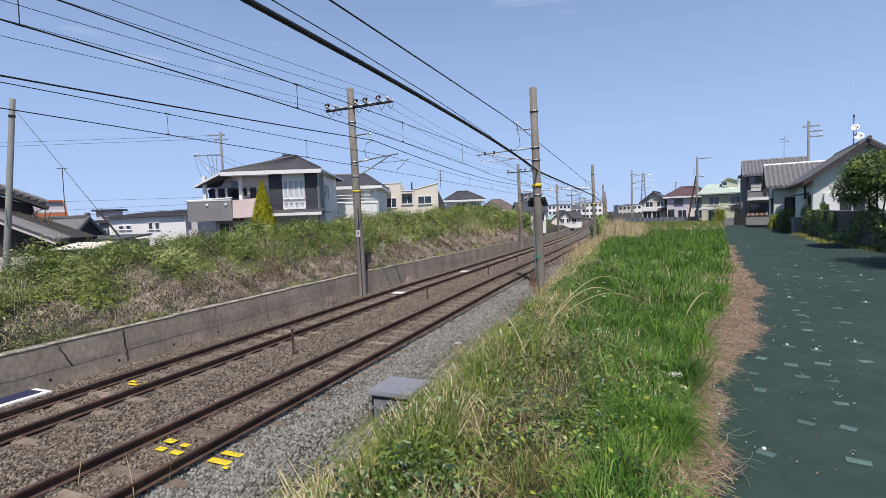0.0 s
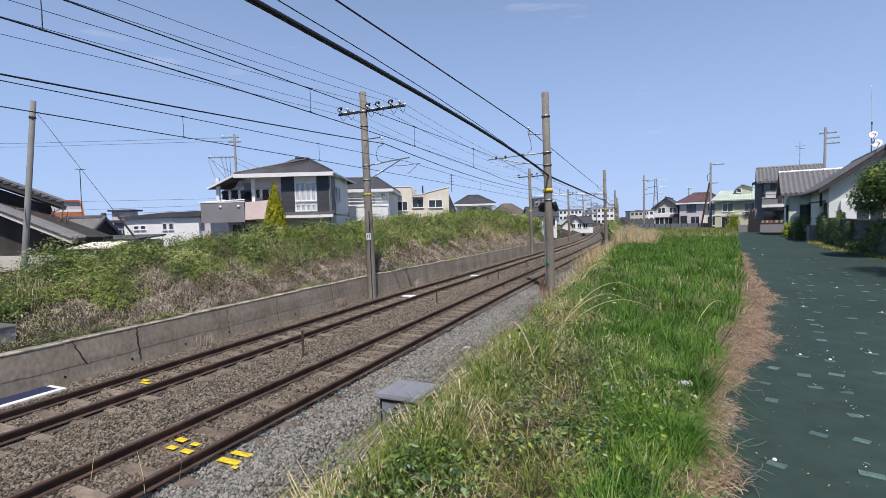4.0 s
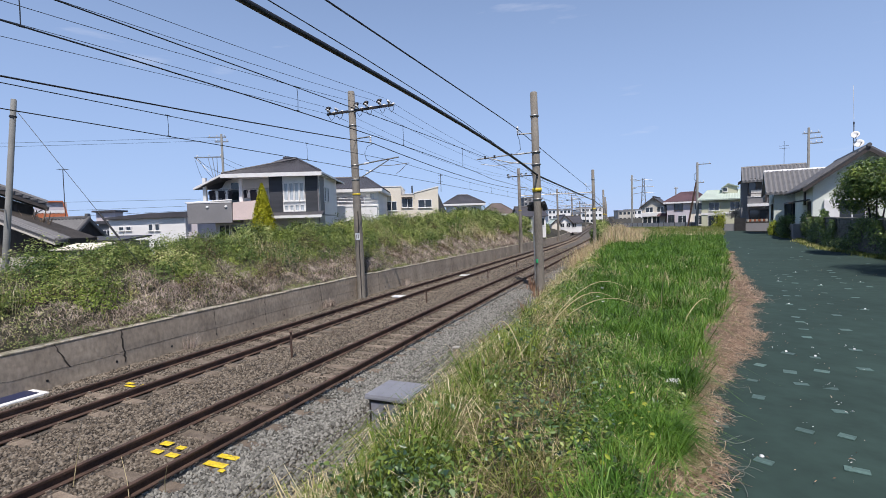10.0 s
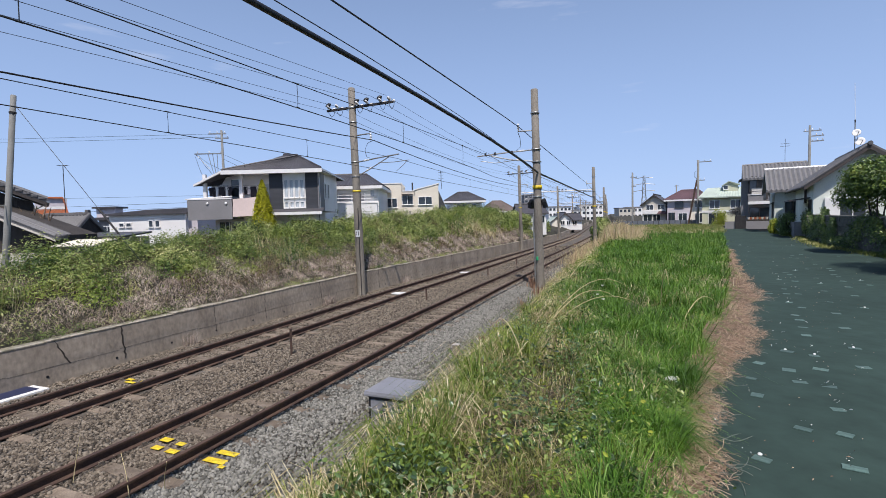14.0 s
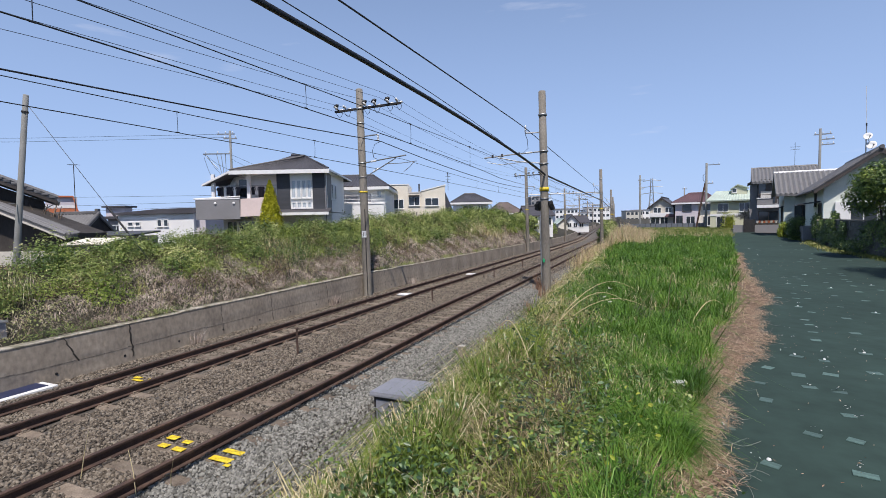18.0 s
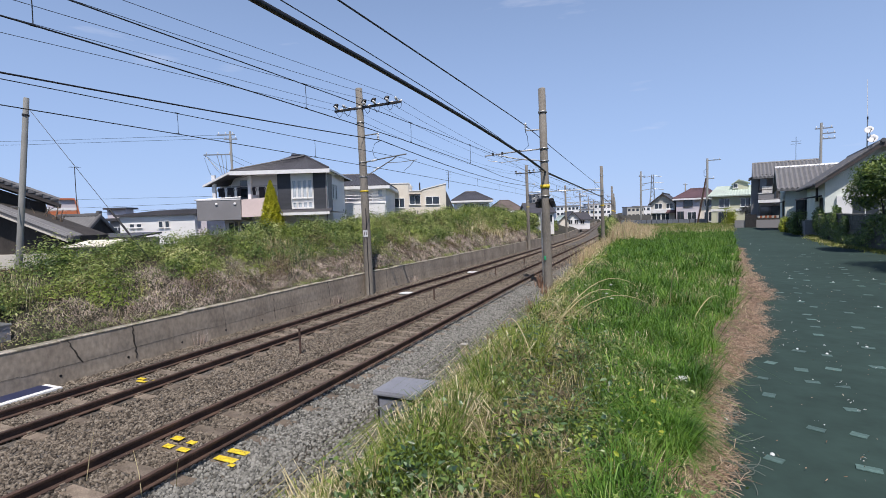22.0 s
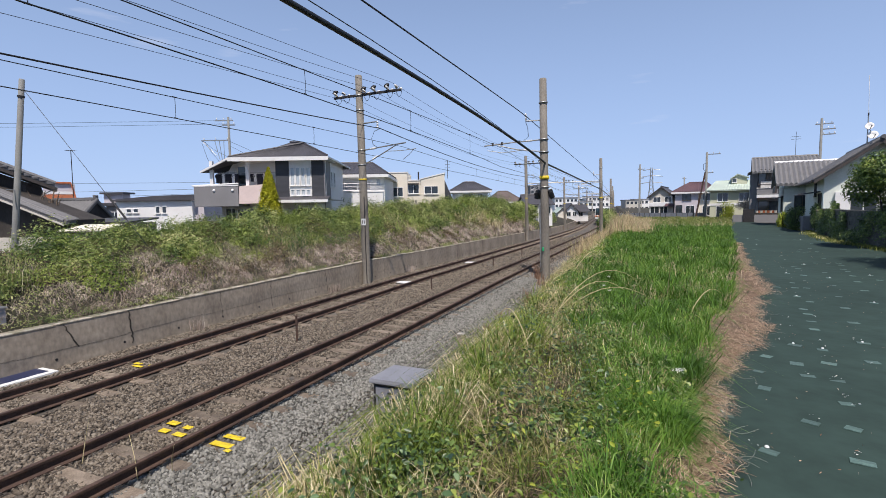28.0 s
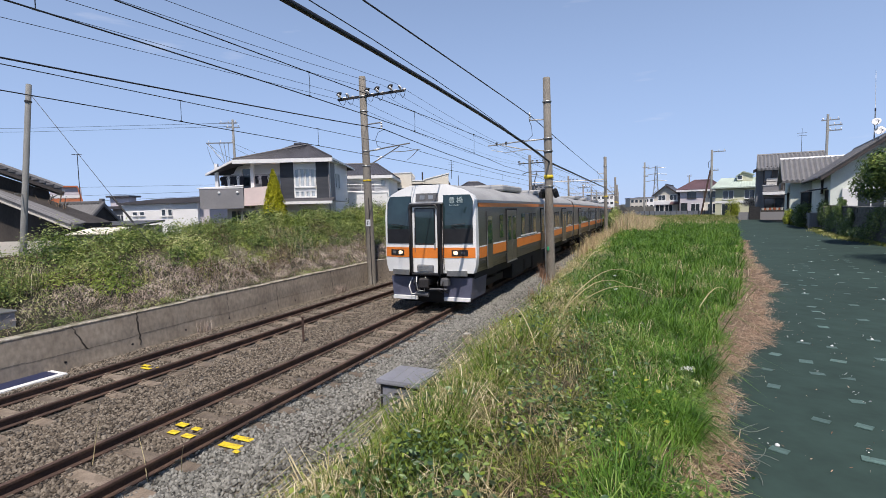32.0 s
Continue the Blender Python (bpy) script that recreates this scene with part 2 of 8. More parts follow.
def prism(outline, y0, y1, m=None):
    """An outline in (x, z) pushed from y0 to y1."""
    bm = bmesh.new()
    a = [bm.verts.new((x, y0, z)) for x, z in outline]
    b = [bm.verts.new((x, y1, z)) for x, z in outline]
    n = len(a)
    bm.faces.new(a), bm.faces.new(b[::-1])
    for i in range(n):
        bm.faces.new((a[i], b[i], b[(i + 1) % n], a[(i + 1) % n]))
    bmesh.ops.recalc_face_normals(bm, faces=bm.faces)
    if m is not None:
        bm.transform(m)
    return bm


def raw(name, verts, faces, material, smooth=False):
    me = bpy.data.meshes.new(name)
    me.from_pydata(verts, [], faces)
    for k in (material if isinstance(material, (list, tuple)) else [material]):
        me.materials.append(k)
    if smooth:
        me.polygons.foreach_set("use_smooth", [True] * len(me.polygons))
    return new(name, me)


def quads(name, co, material, per=4):
    """A mesh of separate polygons: co has shape (n, per, 3)."""
    co = np.asarray(co, np.float32)
    n = len(co)
    me = bpy.data.meshes.new(name)
    me.vertices.add(n * per), me.loops.add(n * per), me.polygons.add(n)
    me.vertices.foreach_set("co", co.reshape(-1))
    me.loops.foreach_set("vertex_index", np.arange(n * per, dtype=np.int32))
    me.polygons.foreach_set("loop_start", np.arange(0, n * per, per, dtype=np.int32))
    me.update()
    me.materials.append(material)
    return new(name, me)


# ---- the plan ----
K_CURVE, Y_STRAIGHT = 0.0006, 110.0


def off(y):
    """How far the line bends to the left at y."""
    y = np.maximum(np.asarray(y, float), 0)
    c = np.minimum(y, Y_STRAIGHT)
    return -K_CURVE * c * c / 2 - K_CURVE * Y_STRAIGHT * (y - c)


def heading(y):
    """The line's bearing at y, degrees about z."""
    return math.degrees(K_CURVE * min(max(y, 0), Y_STRAIGHT))


def drop(y):
    """How far the line falls with distance."""
    return np.interp(y, (-30, 20, 40, 60, 92), (0, 0, -0.2, -0.45, -0.9))


def on_line(u, y, z, turn=0.0):
    return pose(u + float(off(y)), y, z + float(drop(y)), 0, 0, heading(y) + turn)


NEAR_C, FAR_C = -6.276, -9.98          # centre lines of the two tracks
NEAR_Z, FAR_Z = 0.0, -0.115         # rail tops
CANT_N, CANT_F = 0.0, 0.0
PATH_Z = 1.30
TOWN = 23.4                            # the turn of the housing plots against the line


def town(x, y, z, turn=0.0):
    """A place in the town's own axes: x across, y away."""
    return pose(0, 0, 0, 0, 0, TOWN) @ pose(x, y, z, 0, 0, turn)


def lane(x, y, z, turn=0.0):
    """A place in the lane's axes: x across to the houses, y along the lane."""
    return pose(0, 0, 0, 0, 0, -8.0) @ pose(x, y, z, 0, 0, turn)


def path_left(y):
    return np.interp(y, (-30, 0, 3.3, 3.8, 4.6, 5.2, 6.1, 7.4, 8, 9.2, 10.3, 11.1, 13.1, 16.9, 22.4, 35, 60, 66), (-2.5, 0.25, 0.38, .48, .46, .53, .9, 1.29, 1.5, 1.56, 1.75, 2.12, 2.26, 2.55, 3.18, 4.6, 7.2, 7.6))


def path_right(y):
    return np.interp(y, (-30, 0, 13, 18, 23, 29, 36, 43, 50, 66), (6.0, 8.0, 8.0, 7.7, 7.7, 8.1, 9.0, 9.7, 8.6, 8.2))


def crest(y):
    return np.interp(y, (-30, 5, 12, 24, 36, 52, 62, 71, 100, 200), (1.8, 1.85, 2.08, 2.5, 3.0, 3.6, 3.4, 2.5, 1.4, 0.5))


WALL_U = -12.3


def ground_z(u, y):
    """Height of the bare ground at u from the line and y along it."""
    u, y = np.broadcast_arrays(np.asarray(u, float), np.asarray(y, float))
    c, dr = crest(y), drop(y)
    foot = 0.42 + dr
    left = np.select([u > WALL_U - 0.15, u > -17.6, u > -21.0],
                     [-0.62 + dr, foot + (c - foot) * np.clip((WALL_U - 0.15 - u) / 5.15, 0, 1) ** 0.8, c + (0.4 - c) * (-17.6 - u) / 3.4], 0.4)
    top = np.maximum(np.minimum(path_left(y) - off(y) - 0.3, -1.5), -3.4)
    t = np.clip((u + 3.35) / np.maximum(top + 3.35, 0.4), 0, 1)
    right = -0.42 + dr + (PATH_Z - 0.02 + 0.42 - dr) * (1 - np.cos(t * math.pi)) / 2
    return np.where(u < -4.4, left, right)


def sheet_grid(name, us, ys, zf, material, smooth=True):
    us, ys = np.asarray(us, float), np.asarray(ys, float)
    U, Y = np.meshgrid(us, ys)
    Z = zf(U, Y)
    v = np.stack([U + off(Y), Y, Z], -1).reshape(-1, 3)
    n = len(us)
    faces = [(j * n + i, j * n + i + 1, (j + 1) * n + i + 1, (j + 1) * n + i) for j in range(len(ys) - 1) for i in range(n - 1)]
    return raw(name, v.tolist(), faces, material, smooth)


# ---- ground ----
us = np.concatenate([[-2500, -900, -300, -120, -60, -30, -22], np.arange(-21, -12.6, 0.6), [-12.46, -12.44, -10, -7, -4.45, -4.35], np.arange(-4.1, 0.6, 0.3), [1, 2, 4, 8, 14, 20, 30, 50, 90, 200, 600, 2500]])
ys = np.concatenate([[-400, -120, -50], np.arange(-30, 60, 1.0), np.arange(60, 140, 4.0), [150, 180, 220, 300, 500, 1000, 2500]])
ground = sheet_grid("ground", us, ys, ground_z, M["earth"])
tagged(ground, "grassy earth on both sides of the railway", "ground", kind="structure")


# ---- ballast bed ----
def ballast_z(u, y):
    prof_u = (-12.3, -11.7, -11.3, -8.7, -8.1, -7.5, -5.0, -4.6, -4.1, -3.7)
    prof_z = (-0.46, -0.42, -0.31, -0.30, -0.28, -0.18, -0.18, -0.2, -0.4, -0.5)
    return np.interp(u, prof_u, prof_z) + 0.012 * np.sin(u * 7.1 + y * 3.3) * np.sin(y * 2.3 - u) + drop(y)


ballast = sheet_grid("ballast_bed", np.concatenate([np.arange(-12.28, -3.7, 0.15), [-3.7]]), np.concatenate([np.arange(-25, 40, 0.35), np.arange(40, 130, 2.0), [150, 180, 230, 320, 500, 900]]), ballast_z, M["ballast"])
tagged(ballast, "bed of crushed brown-grey track ballast", "ballast", kind="structure")


# ---- tracks ----
RAIL_PROFILE = ((-0.064, -0.153), (0.064, -0.153), (0.064, -0.14), (0.012, -0.122), (0.009, -0.045), (0.033, -0.034), (0.033, -0.006), (0.026, 0.0), (-0.026, 0.0), (-0.033, -0.006), (-0.033, -0.034), (-0.009, -0.045), (-0.012, -0.122), (-0.064, -0.14))
RAIL_YS = np.concatenate([np.arange(-25, 130, 2.5), [140, 160, 200, 260, 340, 480, 900]])


def rail(u, z):
    verts, faces, k = [], [], len(RAIL_PROFILE)
    for y in RAIL_YS:
        for a, b in RAIL_PROFILE:
            verts.append((u + a + float(off(y)), float(y), z + b + float(drop(y))))
    for j in range(len(RAIL_YS) - 1):
        for i in range(k):
            faces.append((j * k + i, j * k + (i + 1) % k, (j + 1) * k + (i + 1) % k, (j + 1) * k + i))
    ob = raw("rail", verts, faces, [M["rust"], M["railhead"]])
    for f in ob.data.polygons:
        if f.normal.z > 0.9 and f.center.z > z - 0.01 + float(drop(f.center.y)):
            f.material_index = 1
    return ob


def track(name, c, z, cant, label):
    root = thing(name, label, "railway track", group="railway tracks")
    for s, dz in ((-0.566, -cant / 2), (0.566, cant / 2)):
        rail(c + s, z + dz).parent = root
    return root


near_track = track("railway_track", NEAR_C, NEAR_Z, CANT_N, "rusty steel rails on brown sleepers beside the grass verge")
far_track = track("railway_track", FAR_C, FAR_Z, CANT_F, "rusty steel rails on sleepers beside the retaining wall")

# ---- retaining wall ----
verts, faces = [], []
WY = np.concatenate([np.arange(-25, 100, 2.0), np.arange(100, 240, 10.0)])
for y in WY:
    zt = float(np.interp(y, (-25, 3, 9, 16, 30, 60, 240), (0.45, 0.47, 0.52, 0.56, 0.56, 0.52, 0.52))) + float(drop(y))
    for a, b in ((-12.26, -0.75 + float(drop(y))), (-12.31, zt - 0.02), (-12.33, zt), (-12.56, zt), (-12.60, -0.75 + float(drop(y)))):
        verts.append((a + float(off(y)), float(y), b))
for j in range(len(WY) - 1):
    for i in range(5):
        faces.append((j * 5 + i, j * 5 + (i + 1) % 5, (j + 1) * 5 + (i + 1) % 5, (j + 1) * 5 + i))
wall = raw("retaining_wall", verts, faces, M["concrete"])
bm = bmesh.new(); bm.from_mesh(wall.data); bmesh.ops.recalc_face_normals(bm, faces=bm.faces); bm.to_mesh(wall.data); bm.free()
tagged(wall, "low weathered concrete retaining wall beside the track", "wall", kind="structure")

# ---- weed sheet path ----
PY = np.concatenate([np.arange(-25, 40, 0.8), np.arange(40, 67, 4.0)])
verts, faces = [], []
for y in PY:
    a, b = float(path_left(y)) - 0.5, float(path_right(y))
    for t in np.linspace(0, 1, 9):
        verts.append((a + (b - a) * t, float(y), PATH_Z + 0.01 + 0.012 * math.sin(y * 1.3 + t * 9) * math.sin(t * 5 + y * .4)))
for j in range(len(PY) - 1):
    for i in range(8):
        faces.append((j * 9 + i, j * 9 + i + 1, (j + 1) * 9 + i + 1, (j + 1) * 9 + i))
path = raw("path", verts, faces, M["sheet"], True)
tagged(path, "path covered with dark green weed-control sheet", "path", kind="structure")
# ---- railway furniture ----
SLEEPER_STEP = 0.62


def sleeper_mesh():
    bm = bmesh.new()
    add_box(bm, -1.05, 1.05, -0.11, 0.11, -0.14, 0.0, 0.012)
    for s in (-0.566, 0.566):
        add_box(bm, s - 0.12, s + 0.12, -0.08, 0.08, -0.002, 0.016)
        for k in (-0.085, 0.085):
            add_box(bm, s + k - 0.018, s + k + 0.018, -0.03, 0.03, 0.016, 0.045)
    me = bpy.data.meshes.new("sleeper")
    bm.to_mesh(me)
    bm.free()
    me.materials.append(M["sleeper"])
    return me


SLEEPER = sleeper_mesh()
rng = random.Random(4)
MARK_NEAR, MARK_FAR = 4.78, 6.95


def lay_sleepers(root, c, z, y0):
    y = y0 - SLEEPER_STEP * 16
    while y < 105:
        ob = new("sleeper", SLEEPER)
        ob.parent = root
        ob.matrix_world = on_line(c + rng.uniform(-.02, .02), y + rng.uniform(-.02, .02), z - 0.160 - rng.uniform(0, 0.015), rng.uniform(-.6, .6))
        y += SLEEPER_STEP


lay_sleepers(near_track, NEAR_C, NEAR_Z, MARK_NEAR)
lay_sleepers(far_track, FAR_C, FAR_Z, MARK_FAR)


def paint_mark(root, u, y, z, w, d):
    """A flat patch of yellow paint on a sleeper."""
    bm = box(-w / 2, w / 2, -d / 2, d / 2, 0, 0.006)
    ob = part("paint_mark", bm, M["yellow"], root, "yellow painted mark on a sleeper")
    ob.matrix_world = on_line(u, y, z)


for u, w, y, d in ((-6.55, 0.19, 4.98, .11), (-6.45, 0.17, 4.75, .10), (-6.22, 0.15, 4.95, .09), (-6.14, 0.20, 4.74, .10), (-5.33, 0.34, 4.96, .10), (-5.33, 0.36, 4.74, .11), (-5.12, .10, 4.64, .06)):
    paint_mark(near_track, u, y, NEAR_Z - 0.14, w, d)
for u, w, y, d in ((-10.25, 0.2, 7.03, .09), (-10.08, 0.28, 6.9, .08), (-9.85, .1, 7.03, .06)):
    paint_mark(far_track, u, y, FAR_Z - 0.15, w, d)
for root, u, y, z, w, d in ((far_track, -9.95, 19.1, FAR_Z, .55, .35), (far_track, -9.95, 28.0, FAR_Z, .55, .4), ):
    ob = part("transponder", box(-w / 2, w / 2, -d / 2, d / 2, 0, 0.06, 0.01), M["white"], root, "white flat plate between the rails")
    ob.matrix_world = on_line(u, y, z - 0.14)

# loose stones on the bed
def stones(name, n, u0, u1, y0, y1, size, seed, mat_):
    g = np.random.default_rng(seed)
    u, y = g.uniform(u0, u1, n), y0 + (y1 - y0) * g.uniform(0, 1, n) ** 1.35
    bare = np.zeros(n, bool)                       # the sleepers lie bare between the stones
    for c, m in ((NEAR_C, MARK_NEAR), (FAR_C, MARK_FAR)):
        k = (y - m + .31) % SLEEPER_STEP - .31
        bare |= (np.abs(u - c) < 1.0) & (np.abs(k) < .115) & (g.uniform(0, 1, n) < .93)
    u, y = u[~bare], y[~bare]
    n = len(u)
    s = size * g.uniform(0.6, 1.35, n)
    base = np.array([(1, 0, 0), (0, 1, 0), (-1, 0, 0), (0, -1, 0), (0, 0, .8), (0, 0, -.8)], float)
    v = base[None] * (1 + g.uniform(-.35, .35, (n, 6, 1)))
    a = g.uniform(0, 6.28, n)
    tilt = g.uniform(-.8, .8, n)
    ca, sa, ct, st = np.cos(a), np.sin(a), np.cos(tilt), np.sin(tilt)
    x, yy, z = v[..., 0], v[..., 1] * g.uniform(.6, 1, (n, 1)), v[..., 2]
    x, z = x * ct[:, None] - z * st[:, None], x * st[:, None] + z * ct[:, None]
    x, yy = x * ca[:, None] - yy * sa[:, None], x * sa[:, None] + yy * ca[:, None]
    P = np.stack([x, yy, z], -1) * s[:, None, None]
    P += np.stack([u + off(y), y, ballast_z(u, y) + s * 0.25], -1)[:, None]
    f = np.array([(0, 1, 4), (1, 2, 4), (2, 3, 4), (3, 0, 4), (1, 0, 5), (2, 1, 5), (3, 2, 5), (0, 3, 5)])
    idx = (f[None] + 6 * np.arange(n)[:, None, None]).reshape(-1)
    me = bpy.data.meshes.new(name)
    me.vertices.add(n * 6), me.loops.add(n * 24), me.polygons.add(n * 8)
    me.vertices.foreach_set("co", P.astype(np.float32).reshape(-1))
    me.loops.foreach_set("vertex_index", idx.astype(np.int32))
    me.polygons.foreach_set("loop_start", np.arange(0, n * 24, 3, dtype=np.int32))
    me.update()
    me.materials.append(mat_)
    return new(name, me)


M["stone_grey"] = island_mat("grey_ballast_stone", ((0.055, 0.054, 0.048), (0.145, 0.142, 0.127), (0.21, 0.206, 0.184), (0.29, 0.283, 0.254)), 0.9)
M["stone_brown"] = island_mat("brown_ballast_stone", ((0.04, 0.033, 0.026), (0.118, 0.096, 0.073), (0.178, 0.148, 0.115), (0.25, 0.215, 0.17)), 0.9)
for k, (n, u0, u1, y0, y1, s, c) in enumerate(((26000, -5.05, -3.35, 1.5, 16, .035, "grey"), (17000, -5.66, -4.7, 1.5, 24, .034, "grey"), (22000, -6.8, -5.75, 2, 26, .03, "brown"), (27000, -9.2, -6.9, 2, 26, .032, "brown"), (22000, -10.5, -9.4, 3, 26, .03, "brown"), (18000, -12.28, -10.55, 3, 26, .032, "brown"), (9000, -9.3, -4.3, 22, 60, .05, "brown"), (9000, -5.0, -3.5, 13, 34, .042, "grey"), (3500, -5.66, -3.4, -7, 1.6, .042, "grey"), (5000, -12.2, -5.75, -7, 2.4, .042, "brown"), (4000, -12.2, -9.4, 22, 50, .05, "brown"))):
    tagged(stones("ballast_stones", n, u0, u1, y0, y1, s, 10 + k, M["stone_" + c]), "loose crushed %s ballast stones along the rails" % c, "gravel", kind="stuff")


# ---- trackside things ----
def lettering(body, size, material, parent, m, spread=1.0):
    """Words in the built-in font, as a flat mesh on their thing."""
    cu = bpy.data.curves.new("lettering", "FONT")
    cu.body, cu.size, cu.space_character = body, size, spread
    tmp = bpy.data.objects.new("lettering", cu)
    scene.collection.objects.link(tmp)
    me = bpy.data.meshes.new_from_object(tmp.evaluated_get(bpy.context.evaluated_depsgraph_get()))
    bpy.data.objects.remove(tmp)
    if len(me.vertices):
        me.materials.append(material)
        tx = new("lettering", me)
        tx.parent = parent
        tx.matrix_local = m


def equipment_box():
    root = thing("equipment_box", "grey steel trackside equipment box in the grass", "equipment box", pose(-3.68, 6.86, -0.36))
    part("body", box(-0.34, 0.34, -0.34, 0.33, 0, 0.66, 0.008), M["darksteel"], root, "dark steel body")
    bm = bmesh.new()
    add_box(bm, -0.385, 0.385, -0.40, 0.40, 0.655, 0.70, 0.01)
    for v in bm.verts:
        if v.co.z > 0.69:
            v.co.z += 0.02 - 0.03 * v.co.y
    part("lid", bm, M["greybox"], root, "grey sloping lid")
    door = part("door", box(-0.29, 0.29, -0.362, -0.342, 0.06, 0.60, 0.006), M["greybox"], root, "grey steel door")
    part("hinge", box(-0.335, -0.265, -0.375, -0.345, 0.44, 0.475, 0.004), M["galv"], door)
    part("hinge", box(-0.335, -0.265, -0.375, -0.345, 0.14, 0.175, 0.004), M["galv"], door)
    lettering("障", .20, M["black"], door, pose(-.13, -.364, .29, 90, 0, 0))
    for x, z, w, h in ((.115, .38, .018, .07), (.17, .37, .018, .12), (.15, .31, .05, .018), (-.03, .52, .09, .022)):
        part("marking", box(x - w / 2, x + w / 2, -0.3665, -0.362, z - h / 2, z + h / 2), M["black"], door)


equipment_box()


def marker_post(u, y, h):
    root = thing("marker_post", "rusty angle-iron marker post between the two tracks", "post", on_line(u, y, -0.35), group="marker posts")
    bm = bmesh.new()
    add_box(bm, -0.03, 0.03, -0.006, 0.006, 0, h)
    add_box(bm, -0.03, -0.018, 0.006, 0.05, 0, h)
    part("post", bm, M["rust"], root)
    part("cap", box(-0.035, 0.035, -0.035, 0.035, h, h + 0.03, 0.006), M["rust"], root)


for y, h in ((9.7, 0.72), (18.0, 0.62), (26.8, 0.62), (34.0, 0.62), (42.5, 0.6), (53, .6)):
    marker_post(-8.13, y, h)

M["porcelain_old"] = mat("chalky_paint", (0.45, 0.43, 0.39), 0.8, var=0.3, scale=8, bump=0.1)
stub = thing("boundary_marker", "weathered concrete boundary marker stub in the ballast", "marker", pose(-4.27, 11.0, -0.42))
part("stub", box(-0.07, 0.07, -0.07, 0.07, 0, 0.36, 0.012), M["concrete"], stub)
part("plate", box(-0.08, 0.08, -0.08, 0.08, 0.36, 0.39, 0.008), M["porcelain_old"], stub)

M["blue_panel"] = mat("dark_blue_panel", (0.02, 0.03, 0.09), 0.3, var=0.2, bump=0)
panel = thing("solar_panel", "small blue panel with a white frame leaning by the retaining wall", "panel", pose(-12.02, 5.55, -0.40, 0, 0, 0))
part("frame", box(-0.34, 0.30, -0.62, 0.72, 0, 0.05, 0.006), M["white"], panel)
part("cell", box(-0.28, 0.16, -0.55, 0.60, 0.052, 0.060), M["blue_panel"], panel, "dark blue glossy panel")

cab = thing("cable_cabinet", "grey metal cable cabinet standing on the bank", "cabinet", pose(-13.25, 5.55, 0.35))
part("body", box(-0.3, 0.3, -0.35, 0.45, 0, 0.62, 0.01), M["greybox"], cab)
part("lid", box(-0.33, 0.33, -0.38, 0.48, 0.62, 0.66, 0.01), M["galv"], cab)
part("pipe", tube([(0.55, 0.1, -0.6), (0.55, 0.1, 0.1), (0.3, 0.1, 0.2)], 0.03), M["darksteel"], cab)

# cracks, weep holes and streaks of the retaining wall
M["wall_cap"] = mat("pale_wall_cap", (0.46, 0.41, 0.34), 0.95, var=0.4, scale=2.5, bump=0.5, fine=22, col2=(0.22, 0.20, 0.13))
M["pour"] = mat("pour_line", (0.27, 0.225, 0.175), 0.95, var=0.4, scale=4, bump=0.3, fine=30)
M["seam"] = mat("dark_joint", (0.05, 0.042, 0.034), 0.95, var=0.4, scale=9, bump=0.4, fine=50)


def wall_top(y):
    return float(np.interp(y, (-25, 3, 9, 16, 30, 60, 240), (0.45, 0.47, 0.52, 0.56, 0.56, 0.52, 0.52)))


def wall_crack(y, wide, fall, drift):
    """A ragged joint down the wall's face."""
    bm = bmesh.new()
    pts, z = [(0.0, 0.0)], 0.0
    while z > -fall:
        z -= rng.uniform(.05, .11)
        pts.append((drift * -z + rng.uniform(-.025, .025), z))
    for k, ((a, b), (c, d)) in enumerate(zip(pts, pts[1:])):
        w0, w1 = wide * rng.uniform(.4, 1.3), wide * rng.uniform(.4, 1.3)
        bm.faces.new([bm.verts.new(q) for q in ((-.05 * b, a - w0, b), (-.05 * b, a + w0, b), (-.05 * d, c + w1, d), (-.05 * d, c - w1, d))])
    ob = part("crack", bm, M["seam"], wall)
    ob.matrix_world = on_line(-12.306, y, wall_top(y) - .01)


for y, wide, fall, drift in ((6.75, .02, .5, .5), (8.28, .017, .8, .06), (11.2, .006, .8, .05), (13.4, .009, .9, .02), (16.6, .012, .85, .1), (21.5, .012, .9, .02), (26, .01, .9, .03), (32, .02, .9, .02), (38, .02, .9, .02)):
    wall_crack(y, wide, fall, drift)
for y in [6.55 + 1.56 * k for k in range(24)]:
    ob = part("weep_hole", lathe([(0.012, 0), (0.03, 0.0), (0.03, 0.012)], 10), M["black"], wall)
    ob.matrix_world = on_line(-12.282, y, -0.26) @ pose(0, 0, 0, 0, 90, 0)
# pale worn cap along the top and the seam of a pour
for k in range(44):
    y0 = 1.0 + k * 1.6
    ob = part("cap", box(-.16, .12, -.795, .795, -.02, .018 + .012 * math.sin(k * 2.3), .012), M["wall_cap"], wall)
    ob.matrix_world = on_line(-12.42, y0, wall_top(y0) + .01)
for k in range(30):
    y0 = 4.0 + k * 1.2
    ob = part("pour_seam", box(-.003, .003, -.59, .59, -.004, .004), M["pour"], wall)
    ob.matrix_world = on_line(-12.286, y0, -.06 + .02 * math.sin(k * 1.7))


# ---- poles ----
def insulator(parent, m, n=3, r=0.06, mat_=None):
    prof = [(0.02, 0)]
    for k in range(n):
        z = 0.03 + k * 0.07
        prof += [(0.025, z), (r, z + 0.01), (r * 0.85, z + 0.04), (0.028, z + 0.05)]
    prof += [(0.02, 0.05 + n * 0.07)]
    ob = part("insulator", lathe(prof, 10), mat_ or M["porcelain"], parent, "" if mat_ else "white porcelain insulator", True)
    ob.matrix_world = parent.matrix_world @ m
    return ob


